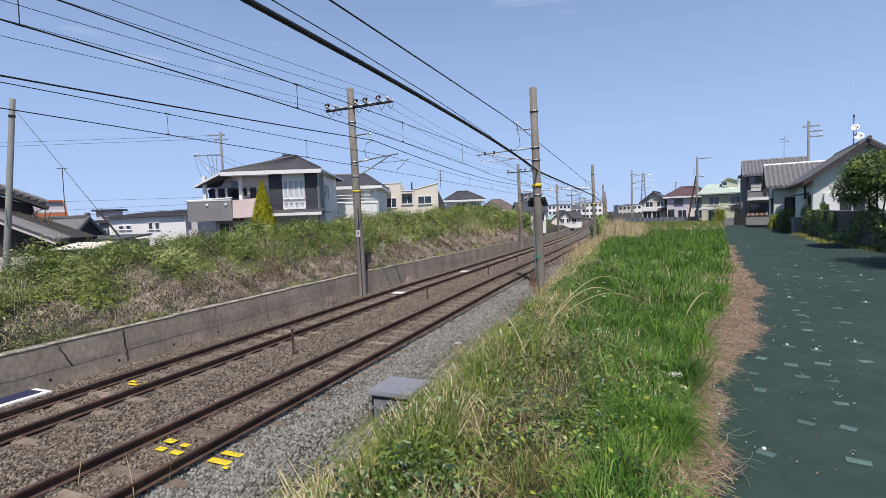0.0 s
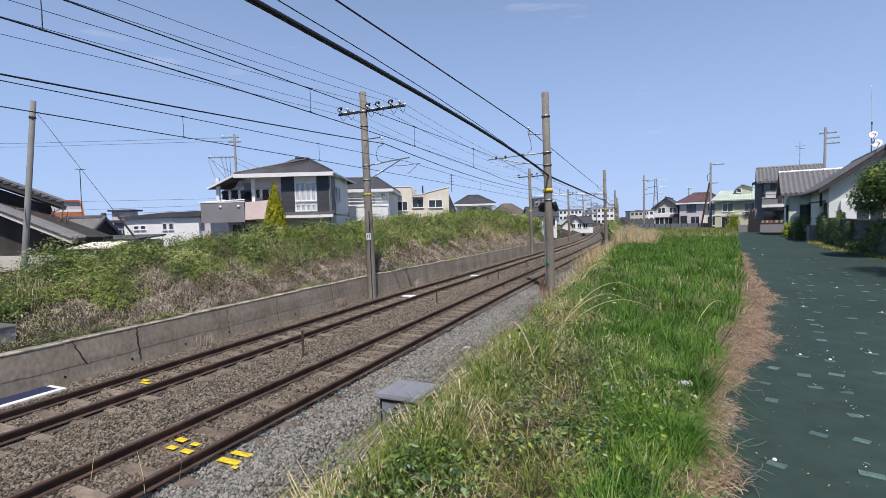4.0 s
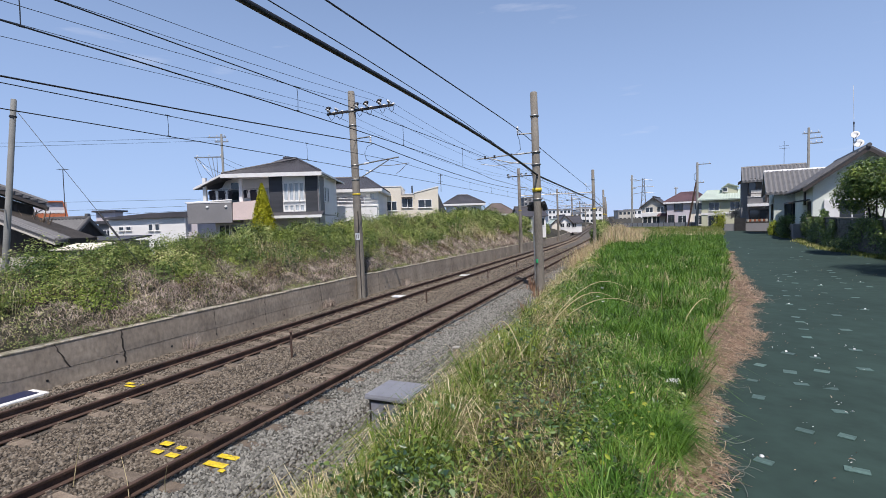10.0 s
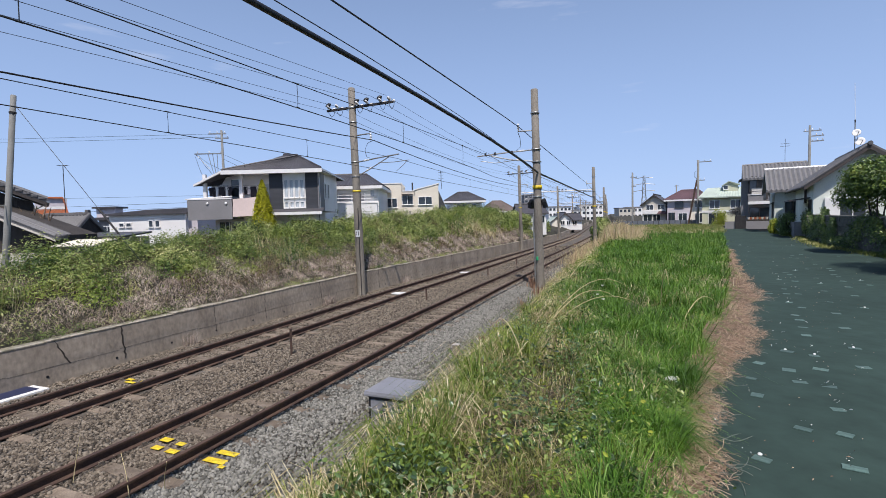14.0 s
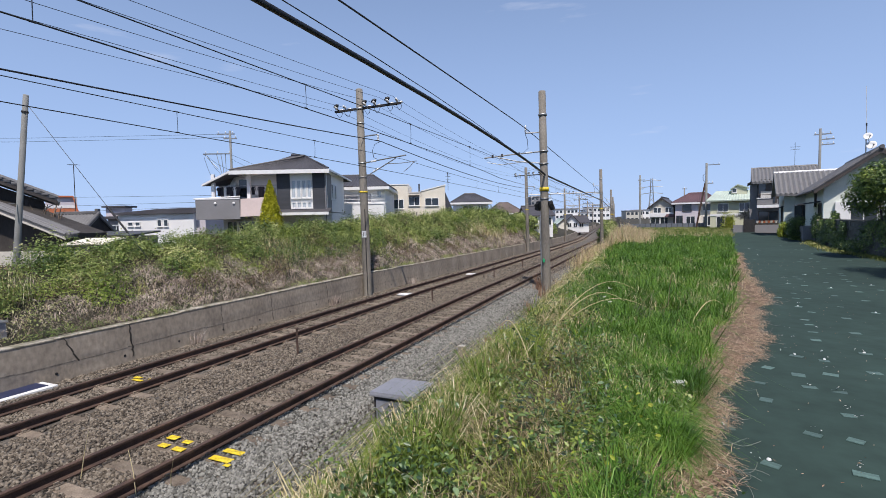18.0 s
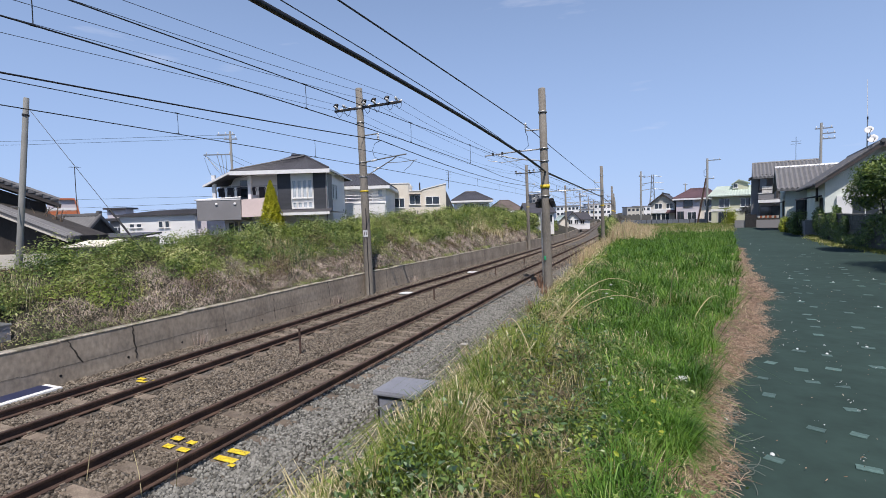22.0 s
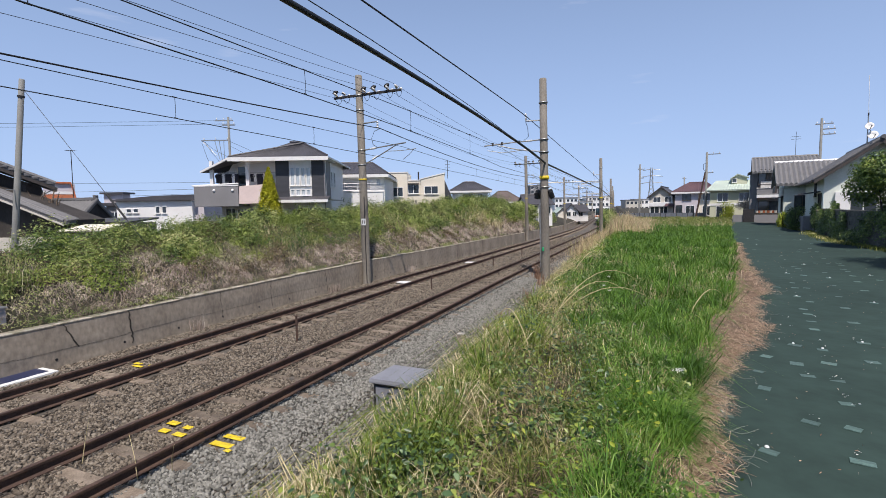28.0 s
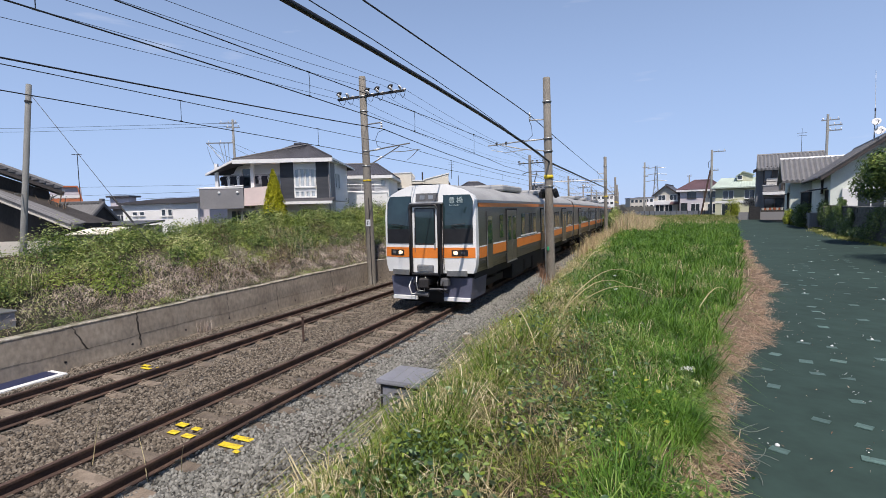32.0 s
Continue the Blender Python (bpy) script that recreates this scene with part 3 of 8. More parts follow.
def pole_body(root, h, r0, r1):
    part("shaft", lathe([(r0, -0.9), (r0, 0.0), (r0 + (r1 - r0) * .5, h / 2), (r1, h - .03), (r1 - .03, h)], 20), M["concrete_pole"], root, smooth=True)


def band(root, z, r, h=0.05, mat_=None, label=""):
    part("band", lathe([(r, z - h / 2), (r + .012, z - h / 2), (r + .012, z + h / 2), (r, z + h / 2)], 20), mat_ or M["galv"], root, label, True)


def left_pole(y, full, group="line poles"):
    root = thing("catenary_pole", "weathered round concrete catenary pole with crossarm and bracket", "pole", on_line(-12.08, y, -0.42) @ pose(0, 0, 0, 0, -1.0, 0), group=group)
    h = 9.45
    pole_body(root, h, 0.20, 0.155)
    arm = part("crossarm", box(-1.35, 2.1, -0.045, 0.045, 8.52, 8.62, 0.006), M["darksteel"], root, "dark steel crossarm")
    for x in (-1.12, -0.68, 0.38, 0.88, 1.55, 2.0):
        for s in (-1, 1):
            insulator(arm, pose(x, 0.1 * s, 8.63, 0, 0, 0) @ pose(0, 0, 0, -70 * s, 0, 0), 3, 0.05 if s > 0 else .06)
        if x not in (-.68, 2.0):
            cap = part("cover", lathe([(.02, 0), (.03, .1), (.13, .2), (.14, .24), (.05, .3), (.02, .3)], 10), M["black"], arm, "black insulator cover", True)
            cap.matrix_local = pose(x, -.06, 8.6, 25, -15, 0)
        lp = [(x, -0.32, 8.68), (x, -0.2, 8.4), (x, 0.0, 8.27), (x, 0.2, 8.4), (x, 0.32, 8.66)]
        part("jumper", tube(lp, 0.011, 5), M["black"], arm)
    band(root, 8.55, 0.165, 0.10), band(root, 7.9, 0.17), band(root, 6.1, 0.175), band(root, 5.45, 0.18)
    band(root, 4.78, 0.18, 0.07, M["yellow"], "yellow painted ring")
    up = part("bracket_arm", tube([(0.1, 0, 6.1), (1.2, 0, 6.2), (2.25, 0, 6.28)], 0.03), M["galv"], root, "galvanised bracket arm")
    part("bracket_brace", tube([(0.1, 0, 5.45), (1.0, 0, 5.85), (1.75, 0, 6.2)], 0.025), M["galv"], root)
    part("steady_arm", tube([(1.2, 0, 5.98), (2.0, 0, 5.95), (2.75, 0, 5.98)], 0.016, 6), M["galv"], root)
    insulator(up, pose(0.45, 0, 6.13, 0, 85, 0), 4, 0.05)
    insulator(up, pose(0.55, 0, 5.66, 0, 63, 0), 4, 0.05)
    part("register_arm", tube([(2.65, 0, 5.98), (2.4, 0, 5.75), (2.1, 0, 5.56)], 0.012, 6), M["galv"], root)
    part("jumper", tube([(1.0, 0, 7.0), (.7, 0, 6.9), (.55, 0, 6.6), (.62, 0, 6.3), (.8, 0, 6.22)], 0.012, 6), M["black"], root)
    insulator(root, pose(0.88, 0, 7.02), 4, 0.055)
    part("feeder_arm", tube([(0.1, 0, 7.3), (0.88, 0, 7.32)], 0.03), M["galv"], root)
    if full:
        plate = part("number_plate", box(-0.05, 0.17, -0.20, -0.19, 2.7, 3.0), M["white"], root, "small white plate with bars")
        for x in (0.0, .09):
            part("marking", box(x, x + .03, -0.2035, -0.2, 2.76, 2.94), M["black"], plate)
        part("cable_guard", tube([(0.1, -0.17, -0.3), (0.1, -0.165, 2.0), (0.12, -0.16, 4.0)], 0.022, 6), M["darksteel"], root)
    return root


def right_pole(y, full):
    root = thing("catenary_pole", "weathered round concrete catenary pole with bracket beside the grass", "pole", on_line(-4.28, y, -0.3) @ pose(0, 0, 0, 0, -1.0, 0), group="line poles")
    h = 8.95
    pole_body(root, h, 0.20, 0.158)
    band(root, 7.9, 0.185, 0.07)
    band(root, 6.3, 0.2), band(root, 5.75, 0.2)
    band(root, 4.62, 0.2, 0.16, M["yellow"], "yellow painted ring")
    band(root, 4.2, 0.2)
    up = part("bracket_arm", tube([(-0.1, 0, 6.3), (-1.4, 0, 6.28), (-2.75, 0, 6.22)], 0.03), M["galv"], root)
    part("bracket_brace", tube([(-0.1, 0, 5.78), (-1.2, 0, 5.95), (-2.1, 0, 6.2)], 0.025), M["galv"], root)
    part("steady_arm", tube([(-1.0, 0, 5.9), (-1.9, 0, 5.85), (-2.6, 0, 6.0)], 0.016, 6), M["galv"], root)
    insulator(up, pose(-0.5, 0, 6.3, 0, -92, 0), 4, 0.05)
    insulator(up, pose(-0.6, 0, 5.85, 0, -78, 0), 4, 0.05)
    for x in (-1.1, -1.9, -2.35):
        part("clamp", box(x - .04, x + .04, -.04, .04, 6.2, 6.34, .005), M["darksteel"], up)
    part("feeder_arm", tube([(-0.1, 0, 7.15), (-0.8, 0, 7.18)], 0.03), M["galv"], root)
    insulator(root, pose(-0.78, 0, 7.2), 4, 0.055)
    part("jumper", tube([(-.8, 0, 7.15), (-.72, .05, 6.9), (-.7, .08, 6.5), (-.95, .05, 6.3)], 0.012, 6), M["black"], root)
    if full:
        part("stripe", tube([(-.06, -.205, 1.36), (-.06, -.208, 1.52)], 0.05, 8), M["green"], root, "green sprayed mark")
        part("conduit", tube([(-0.20, -0.1, -0.3), (-0.19, -0.1, 1.5), (-0.2, -0.1, 3.4), (-.1, -.1, 3.6)], 0.035, 8), M["galv"], root, "grey conduit")
        for s, tilt in ((-1, 18), (1, -18)):
            sig = part("horn_box", box(-0.11, 0.11, -0.16, 0.16, -0.24, 0.18, 0.04), M["black"], root, "black obstruction signal housing")
            sig.matrix_world = root.matrix_world @ pose(0.27 * s, 0.05, 3.92, 0, tilt, 15 * s)
            part("hood", tube([(0.0, -0.16, 0), (0.0, -0.28, -.03)], 0.08, 12), M["black"], sig)
        part("cross_bar", box(-0.34, 0.34, -.03, .03, 3.98, 4.04), M["darksteel"], root)
    return root


LEFT_Y, RIGHT_Y = (19.5, 54.5, 89.5, 124.5, 160.0, 196.0), (22.15, 57.2, 92.0, 127.0, 162.0, 198.0)
for i, y in enumerate(LEFT_Y):
    left_pole(y, i == 0)
for i, y in enumerate(RIGHT_Y):
    right_pole(y, i == 0)

# portal beams over both tracks
for y in (56.0, 91.0, 126.0):
    root = thing("portal_beam", "thin steel beam spanning both tracks between poles", "beam", on_line(-12.0, y, 6.05), group="portal beams")
    part("beam", tube([(0, -1.4, -.05), (7.6, 1.1, 0.1)], 0.055, 8), M["galv"], root)
    for x in (2.2, 5.6):
        part("hanger", tube([(x, 0, .05), (x, 0, -.55), (x + .35, 0, -.7)], 0.02, 6), M["galv"], root)


# ---- overhead wires ----
M["copper"] = mat("weathered_copper", (0.035, 0.04, 0.045), 0.5, metal=0.4, var=0.2, bump=0)


def wire_z(y, sup, zs, sag):
    """Height of a wire at y; sag is one number, or the sag of the span overhead and that of all the others."""
    for k, (a, b, za, zb) in enumerate(zip(sup, sup[1:], zs, zs[1:])):
        if a <= y <= b:
            t = (y - a) / (b - a)
            sg = sag if isinstance(sag, float) else sag[0 if k == 1 else 1]
            return za + (zb - za) * t - sg * 4 * t * (1 - t) + float(drop(y))
    return zs[-1] + float(drop(y))


def overhead(name, label, sup, us_, zs, sag, r, drops=()):
    root = thing(name, label, "wire", group="overhead wires")
    bm = bmesh.new()
    pts = []
    for a, b, ua, ub in zip(sup, sup[1:], us_, us_[1:]):
        n = 14 if a < 60 else 6
        for k in range(n):
            y = a + (b - a) * k / n
            pts.append((ua + (ub - ua) * k / n + float(off(y)), y, wire_z(y, sup, zs, sag)))
    add_tube(bm, pts, r, 6)
    part("cable", bm, M["black"] if r > 0.014 else M["copper"], root, smooth=True)
    return root


LS = (-50.5, -15.5) + LEFT_Y
RS = (-48.0, -12.9) + RIGHT_Y


def stag(base, n, s=0.12):
    return [base + (s if k % 2 else -s) for k in range(n)]


n = len(RS)
def levels(here, there, rest=None):
    """Heights at the supports: the one behind the viewer, the one ahead, and all further ones."""
    return [here, here, there] + [there if rest is None else rest] * (len(RS) - 3)


NEAR_CW, NEAR_MW = (levels(4.91, 4.91, 5.1), (-.37, .02)), (levels(5.55, 5.74, 5.9), (-.06, .45))
FAR_CW, FAR_MW = (levels(5.0, 5.09), (-.08, .02)), (levels(5.4, 5.71), (.02, .24))
overhead("feeder_cable", "thick black insulated feeder cable", RS, [-4.3] * n, levels(5.35, 4.95, 5.2), (-.5, .06), 0.042)
overhead("messenger_wire", "thin wire carrying the black feeder cable", RS, [-4.3] * n, levels(5.3, 4.8, 5.26), (-.78, .06), 0.008)
overhead("feeder_cable", "bare feeder cable on the poles beside the grass", RS, [-5.15] * n, levels(6.9, 7.05, 6.9), (.03, .12), 0.018)
cw = overhead("contact_wire", "copper contact wire over the track beside the grass", RS, stag(NEAR_C, n), *NEAR_CW, 0.010)
mw = overhead("messenger_wire", "catenary messenger wire with droppers", RS, stag(NEAR_C, n, .05), *NEAR_MW, 0.009)
overhead("contact_wire", "copper contact wire beside the retaining wall", LS, stag(FAR_C, n), *FAR_CW, 0.010)
mf = overhead("messenger_wire", "catenary messenger wire beside the retaining wall", LS, stag(FAR_C, n, .05), *FAR_MW, 0.009)
overhead("feeder_cable", "bare feeder cable on the bank poles", LS, [-11.2] * n, levels(5.6, 6.6), (.22, .5), 0.019)
for u, za, zb, sg in ((-13.2, 6.3, 8.05, .0), (-12.76, 7.3, 8.19, .25), (-11.7, 7.5, 8.41, .47), (-11.2, 7.9, 8.53, .52), (-10.53, 7.4, 8.52, .22)):
    overhead("signal_wire", "thin signal wire on the crossarm insulators", LS, [u] * n, levels(za, zb), (sg, .6), 0.007)


def dropper(root, u, y, z0, z1):
    bm = tube([(0, 0, z0), (0.01, 0.0, (z0 + z1) / 2), (0, 0, z1)], 0.006, 5)
    add_tube(bm, [(0, -.06, z0), (0, .06, z0)], 0.014, 6)
    add_tube(bm, [(0, -.04, z1), (0, .04, z1)], 0.012, 6)
    ob = part("dropper", bm, M["copper"], root)
    ob.location = (u + float(off(y)), y, 0)


for y in (-2.0, 3.35, 8.0, 12.6, 17.6, 27, 32, 37, 42, 47, 52):
    dropper(mw, NEAR_C, y, wire_z(y, RS, *NEAR_MW), wire_z(y, RS, *NEAR_CW))
for y in (3.0, 8.1, 13.1, 24.5, 29.5, 34.5, 39.5, 44.5, 49.5):
    dropper(mf, FAR_C, y, wire_z(y, LS, *FAR_MW), wire_z(y, LS, *FAR_CW))
# ---- houses ----
def wallmat(name, col, var=0.12):
    return mat(name, col, 0.85, var=var, scale=0.5, bump=0.15, fine=18)


M["w_white"] = wallmat("white_render", (0.83, 0.82, 0.80), 0.08)
M["w_cream"] = wallmat("cream_render", (0.75, 0.69, 0.58))
M["w_dark"] = mat("dark_siding", (0.055, 0.058, 0.068), 0.6, var=0.25, scale=0.6, bump=0.3, fine=24, stretch=(1, 1, 6))
M["w_grey"] = wallmat("grey_siding", (0.24, 0.235, 0.24))
M["w_pink"] = wallmat("pale_pink_siding", (0.74, 0.60, 0.56))
M["w_lav"] = wallmat("lavender_render", (0.60, 0.55, 0.58))
M["w_green"] = wallmat("pale_green_render", (0.60, 0.60, 0.44))
M["w_beige"] = wallmat("beige_render", (0.58, 0.54, 0.47))
M["w_orange"] = wallmat("orange_siding", (0.55, 0.17, 0.075))
M["w_timber"] = mat("dark_timber", (0.05, 0.042, 0.036), 0.8, var=0.35, scale=2, bump=0.4, fine=30, stretch=(1, 1, 0.2))
M["r_dark"] = mat("dark_slate_roof", (0.075, 0.072, 0.08), 0.55, var=0.25, scale=0.9, bump=0.3, fine=14)
M["r_brown"] = mat("brown_roof", (0.15, 0.115, 0.10), 0.6, var=0.25, scale=0.8, bump=0.2, fine=10)
M["r_red"] = mat("red_brown_roof", (0.13, 0.072, 0.078), 0.55, var=0.25, scale=0.8, bump=0.2, fine=10)
M["r_green"] = mat("green_metal_roof", (0.47, 0.55, 0.48), 0.5, var=0.15, scale=0.8, bump=0.1, fine=8)
M["w_pale"] = wallmat("pale_greenish_render", (0.72, 0.76, 0.69), 0.15)
M["trim"] = mat("white_trim", (0.82, 0.81, 0.79), 0.5, var=0.08, bump=0.03)
M["dtrim"] = mat("brown_trim", (0.06, 0.05, 0.045), 0.6, var=0.2, bump=0.05)
M["blind"] = mat("pale_grey_blind", (0.50, 0.48, 0.50), 0.55, var=0.15, scale=2, bump=0.1, fine=12, stretch=(.2, 1, 6))
M["veil"] = mat("net_curtain_behind_glass", (0.55, 0.60, 0.64), 0.12, var=0.3, scale=3, bump=0.02, fine=9, spec=0.7, stretch=(4, 1, .3))
M["curtain"] = mat("pale_curtain", (0.62, 0.60, 0.55), 0.9, var=0.2, scale=6, bump=0.1)


def slab(a, b, c, d, thick=0.14, ribs=0, amp=0.035):
    """A roof slope: a, b along the eave, c, d along the ridge above b, a; ribbed like pantiles across the slope."""
    a, b, c, d = (Vector(p) for p in (a, b, c, d))
    nrm = (b - a).cross(d - a).normalized()
    if nrm.z < 0:
        nrm = -nrm
    n = ribs * 4 if ribs else 1
    bm = bmesh.new()
    rows = []
    for lo, hi in ((a, b), (d, c)):
        top, bot = [], []
        for k in range(n + 1):
            p = lo.lerp(hi, k / n)
            w = amp * (0.5 + 0.5 * math.cos(2 * math.pi * k / 4)) if ribs else 0
            top.append(bm.verts.new(p + nrm * w * (1.6 if ribs and ribs < 24 else 1)))
            bot.append(bm.verts.new(p - Vector((0, 0, thick))))
        rows.append((top, bot))
    (t0, b0), (t1, b1) = rows
    for k in range(n):
        bm.faces.new((t0[k], t0[k + 1], t1[k + 1], t1[k]))
        bm.faces.new((b0[k], b1[k], b1[k + 1], b0[k + 1]))
        bm.faces.new((t0[k], b0[k], b0[k + 1], t0[k + 1]))
        bm.faces.new((t1[k], t1[k + 1], b1[k + 1], b1[k]))
    bm.faces.new((t0[0], t1[0], b1[0], b0[0])), bm.faces.new((t0[-1], b0[-1], b1[-1], t1[-1]))
    bmesh.ops.recalc_face_normals(bm, faces=bm.faces)
    return bm


def window(root, x, z, w, h, y=0.0, side="front", frame_m=None, bars=1, shutter=False, face=0.0, pane=None):
    """A window on the front wall (y is the wall's face), or on the left or right wall (x is then the depth and face the wall's x)."""
    if side == "front":
        m = pose(x, y, z)
    else:
        m = pose(face, x, z, 0, 0, -90 if side == "left" else 90)
    fm = frame_m or M["trim"]
    bm = bmesh.new()
    t = 0.05
    for q in ((-w / 2 - t, w / 2 + t, -h / 2 - t, -h / 2), (-w / 2 - t, w / 2 + t, h / 2, h / 2 + t), (-w / 2 - t, -w / 2, -h / 2, h / 2), (w / 2, w / 2 + t, -h / 2, h / 2)):
        add_box(bm, q[0], q[1], -0.07, 0.02, q[2], q[3])
    for k in range(bars):
        xc = -w / 2 + w * (k + 1) / (bars + 1)
        add_box(bm, xc - .025, xc + .025, -0.06, 0.02, -h / 2, h / 2)
    win = part("window", bm, fm, root)
    win.matrix_local = m
    part("pane", box(-w / 2, w / 2, -0.03, -0.005, -h / 2, h / 2), pane or M["glass"], win)
    part("sill", box(-w / 2 - .08, w / 2 + .08, -0.11, 0.0, -h / 2 - t - .04, -h / 2 - t), fm, win)
    if shutter:
        part("shutter_box", box(w / 2 + t, w / 2 + t + .45, -0.13, 0, -h / 2 - .05, h / 2 + .05, .01), fm, win)
    return win


def walls(root, x0, x1, y0, y1, z0, z1, m, name="wall", label=""):
    return part(name, box(x0, x1, y0, y1, z0, z1), m, root, label)


def gable_roof(root, x0, x1, y0, y1, ze, zr, m, along="x", over=0.5, ribs=0, gable_m=None, ridge_m=None, xr=None, amp=0.05):
    """A gable roof with its ridge along x or y, and the gable triangles under it."""
    o = over
    if along == "x":
        ym = (y0 + y1) / 2
        k = (zr - ze) / (ym - y0)
        part("roof_slope", slab((x0 - o, y0 - o, ze - k * o), (x1 + o, y0 - o, ze - k * o), (x1 + o, ym, zr), (x0 - o, ym, zr), ribs=ribs, amp=amp), m, root)
        part("roof_slope", slab((x1 + o, y1 + o, ze - k * o), (x0 - o, y1 + o, ze - k * o), (x0 - o, ym, zr), (x1 + o, ym, zr), ribs=ribs, amp=amp), m, root)
        part("ridge", tube([(x0 - o, ym, zr + .04), (x1 + o, ym, zr + .04)], 0.11, 8), ridge_m or m, root)
        for x in (x0, x1 - .12):
            bm = bmesh.new()
            tri = [(y0, ze - .1), (y1, ze - .1), (ym, zr - .12)]
            va = [bm.verts.new((x, a, b)) for a, b in tri]
            vb = [bm.verts.new((x + .12, a, b)) for a, b in tri]
            bm.faces.new(va), bm.faces.new(vb[::-1])
            for i in range(3):
                bm.faces.new((va[i], vb[i], vb[(i + 1) % 3], va[(i + 1) % 3]))
            bmesh.ops.recalc_face_normals(bm, faces=bm.faces)
            part("gable", bm, gable_m, root)
    else:
        xm = xr if xr is not None else (x0 + x1) / 2
        kl, kr = (zr - ze) / (xm - x0), (zr - ze) / (x1 - xm)
        part("roof_slope", slab((x0 - o, y1 + o, ze - kl * o), (x0 - o, y0 - o, ze - kl * o), (xm, y0 - o, zr), (xm, y1 + o, zr), ribs=ribs, amp=amp), m, root)
        part("roof_slope", slab((x1 + o, y0 - o, ze - kr * o), (x1 + o, y1 + o, ze - kr * o), (xm, y1 + o, zr), (xm, y0 - o, zr), ribs=ribs, amp=amp), m, root)
        part("ridge", tube([(xm, y0 - o, zr + .04), (xm, y1 + o, zr + .04)], 0.11, 8), ridge_m or m, root)
        for y in (y0, y1 - .12):
            part("gable", prism([(x0, ze - .1), (x1, ze - .1), (xm, zr - .12)], y, y + .12), gable_m, root)
        for a, b in (((x0 - o, ze - kl * o), (xm, zr)), ((x1 + o, ze - kr * o), (xm, zr))):
            bm = bmesh.new()
            p, q = Vector((a[0], y0 - o, a[1])), Vector((b[0], y0 - o, b[1]))
            vs = [bm.verts.new(v) for v in (p - Vector((0, .04, .02)), q - Vector((0, .04, .02)), q - Vector((0, .04, .24)), p - Vector((0, .04, .24)))]
            f = bm.faces.new(vs)
            r = bmesh.ops.extrude_face_region(bm, geom=[f])
            for v in r["geom"]:
                if isinstance(v, bmesh.types.BMVert):
                    v.co.y += .05
            bmesh.ops.recalc_face_normals(bm, faces=bm.faces)
            part("barge_board", bm, M["dtrim"], root)


def hip_roof(root, x0, x1, y0, y1, ze, zr, m, over=0.6, ribs=0, fascia=None, ridge=0.25):
    o = over
    X0, X1, Y0, Y1 = x0 - o, x1 + o, y0 - o, y1 + o
    ym, ra, rb = (Y0 + Y1) / 2, X0 + (X1 - X0) * (0.5 - ridge / 2), X1 - (X1 - X0) * (0.5 - ridge / 2)
    ra, rb = min(ra, (X0 + X1) / 2 - .05), max(rb, (X0 + X1) / 2 + .05)
    part("roof_slope", slab((X0, Y0, ze), (X1, Y0, ze), (rb, ym, zr), (ra, ym, zr), ribs=ribs), m, root)
    part("roof_slope", slab((X1, Y1, ze), (X0, Y1, ze), (ra, ym, zr), (rb, ym, zr), ribs=ribs), m, root)
    part("roof_slope", slab((X1, Y0, ze), (X1, Y1, ze), (rb, ym + .02, zr), (rb, ym - .02, zr)), m, root)
    part("roof_slope", slab((X0, Y1, ze), (X0, Y0, ze), (ra, ym - .02, zr), (ra, ym + .02, zr)), m, root)
    for p, q in (((X0, Y0), (ra, ym)), ((X1, Y0), (rb, ym)), ((X1, Y1), (rb, ym)), ((X0, Y1), (ra, ym))):
        part("hip_ridge", tube([(p[0], p[1], ze + .03), (q[0], q[1], zr + .03)], 0.07, 6), m, root)
    part("ridge", tube([(ra, ym, zr + .03), (rb, ym, zr + .03)], 0.08, 6), m, root)
    if fascia:
        for q in ((X0 - .02, X1 + .02, Y0 - .03, Y0 + .03), (X0 - .02, X1 + .02, Y1 - .03, Y1 + .03), (X0 - .03, X0 + .03, Y0, Y1), (X1 - .03, X1 + .03, Y0, Y1)):
            part("fascia", box(q[0], q[1], q[2], q[3], ze - 0.26, ze - 0.03), fascia, root)
        part("soffit", box(X0 + .04, X1 - .04, Y0 + .04, Y1 - .04, ze - 0.22, ze - 0.17), fascia, root)


def gutter(root, x0, x1, y, z, m=None):
    part("gutter", tube([(x0, y, z), (x1, y, z)], 0.05, 6), m or M["dtrim"], root)


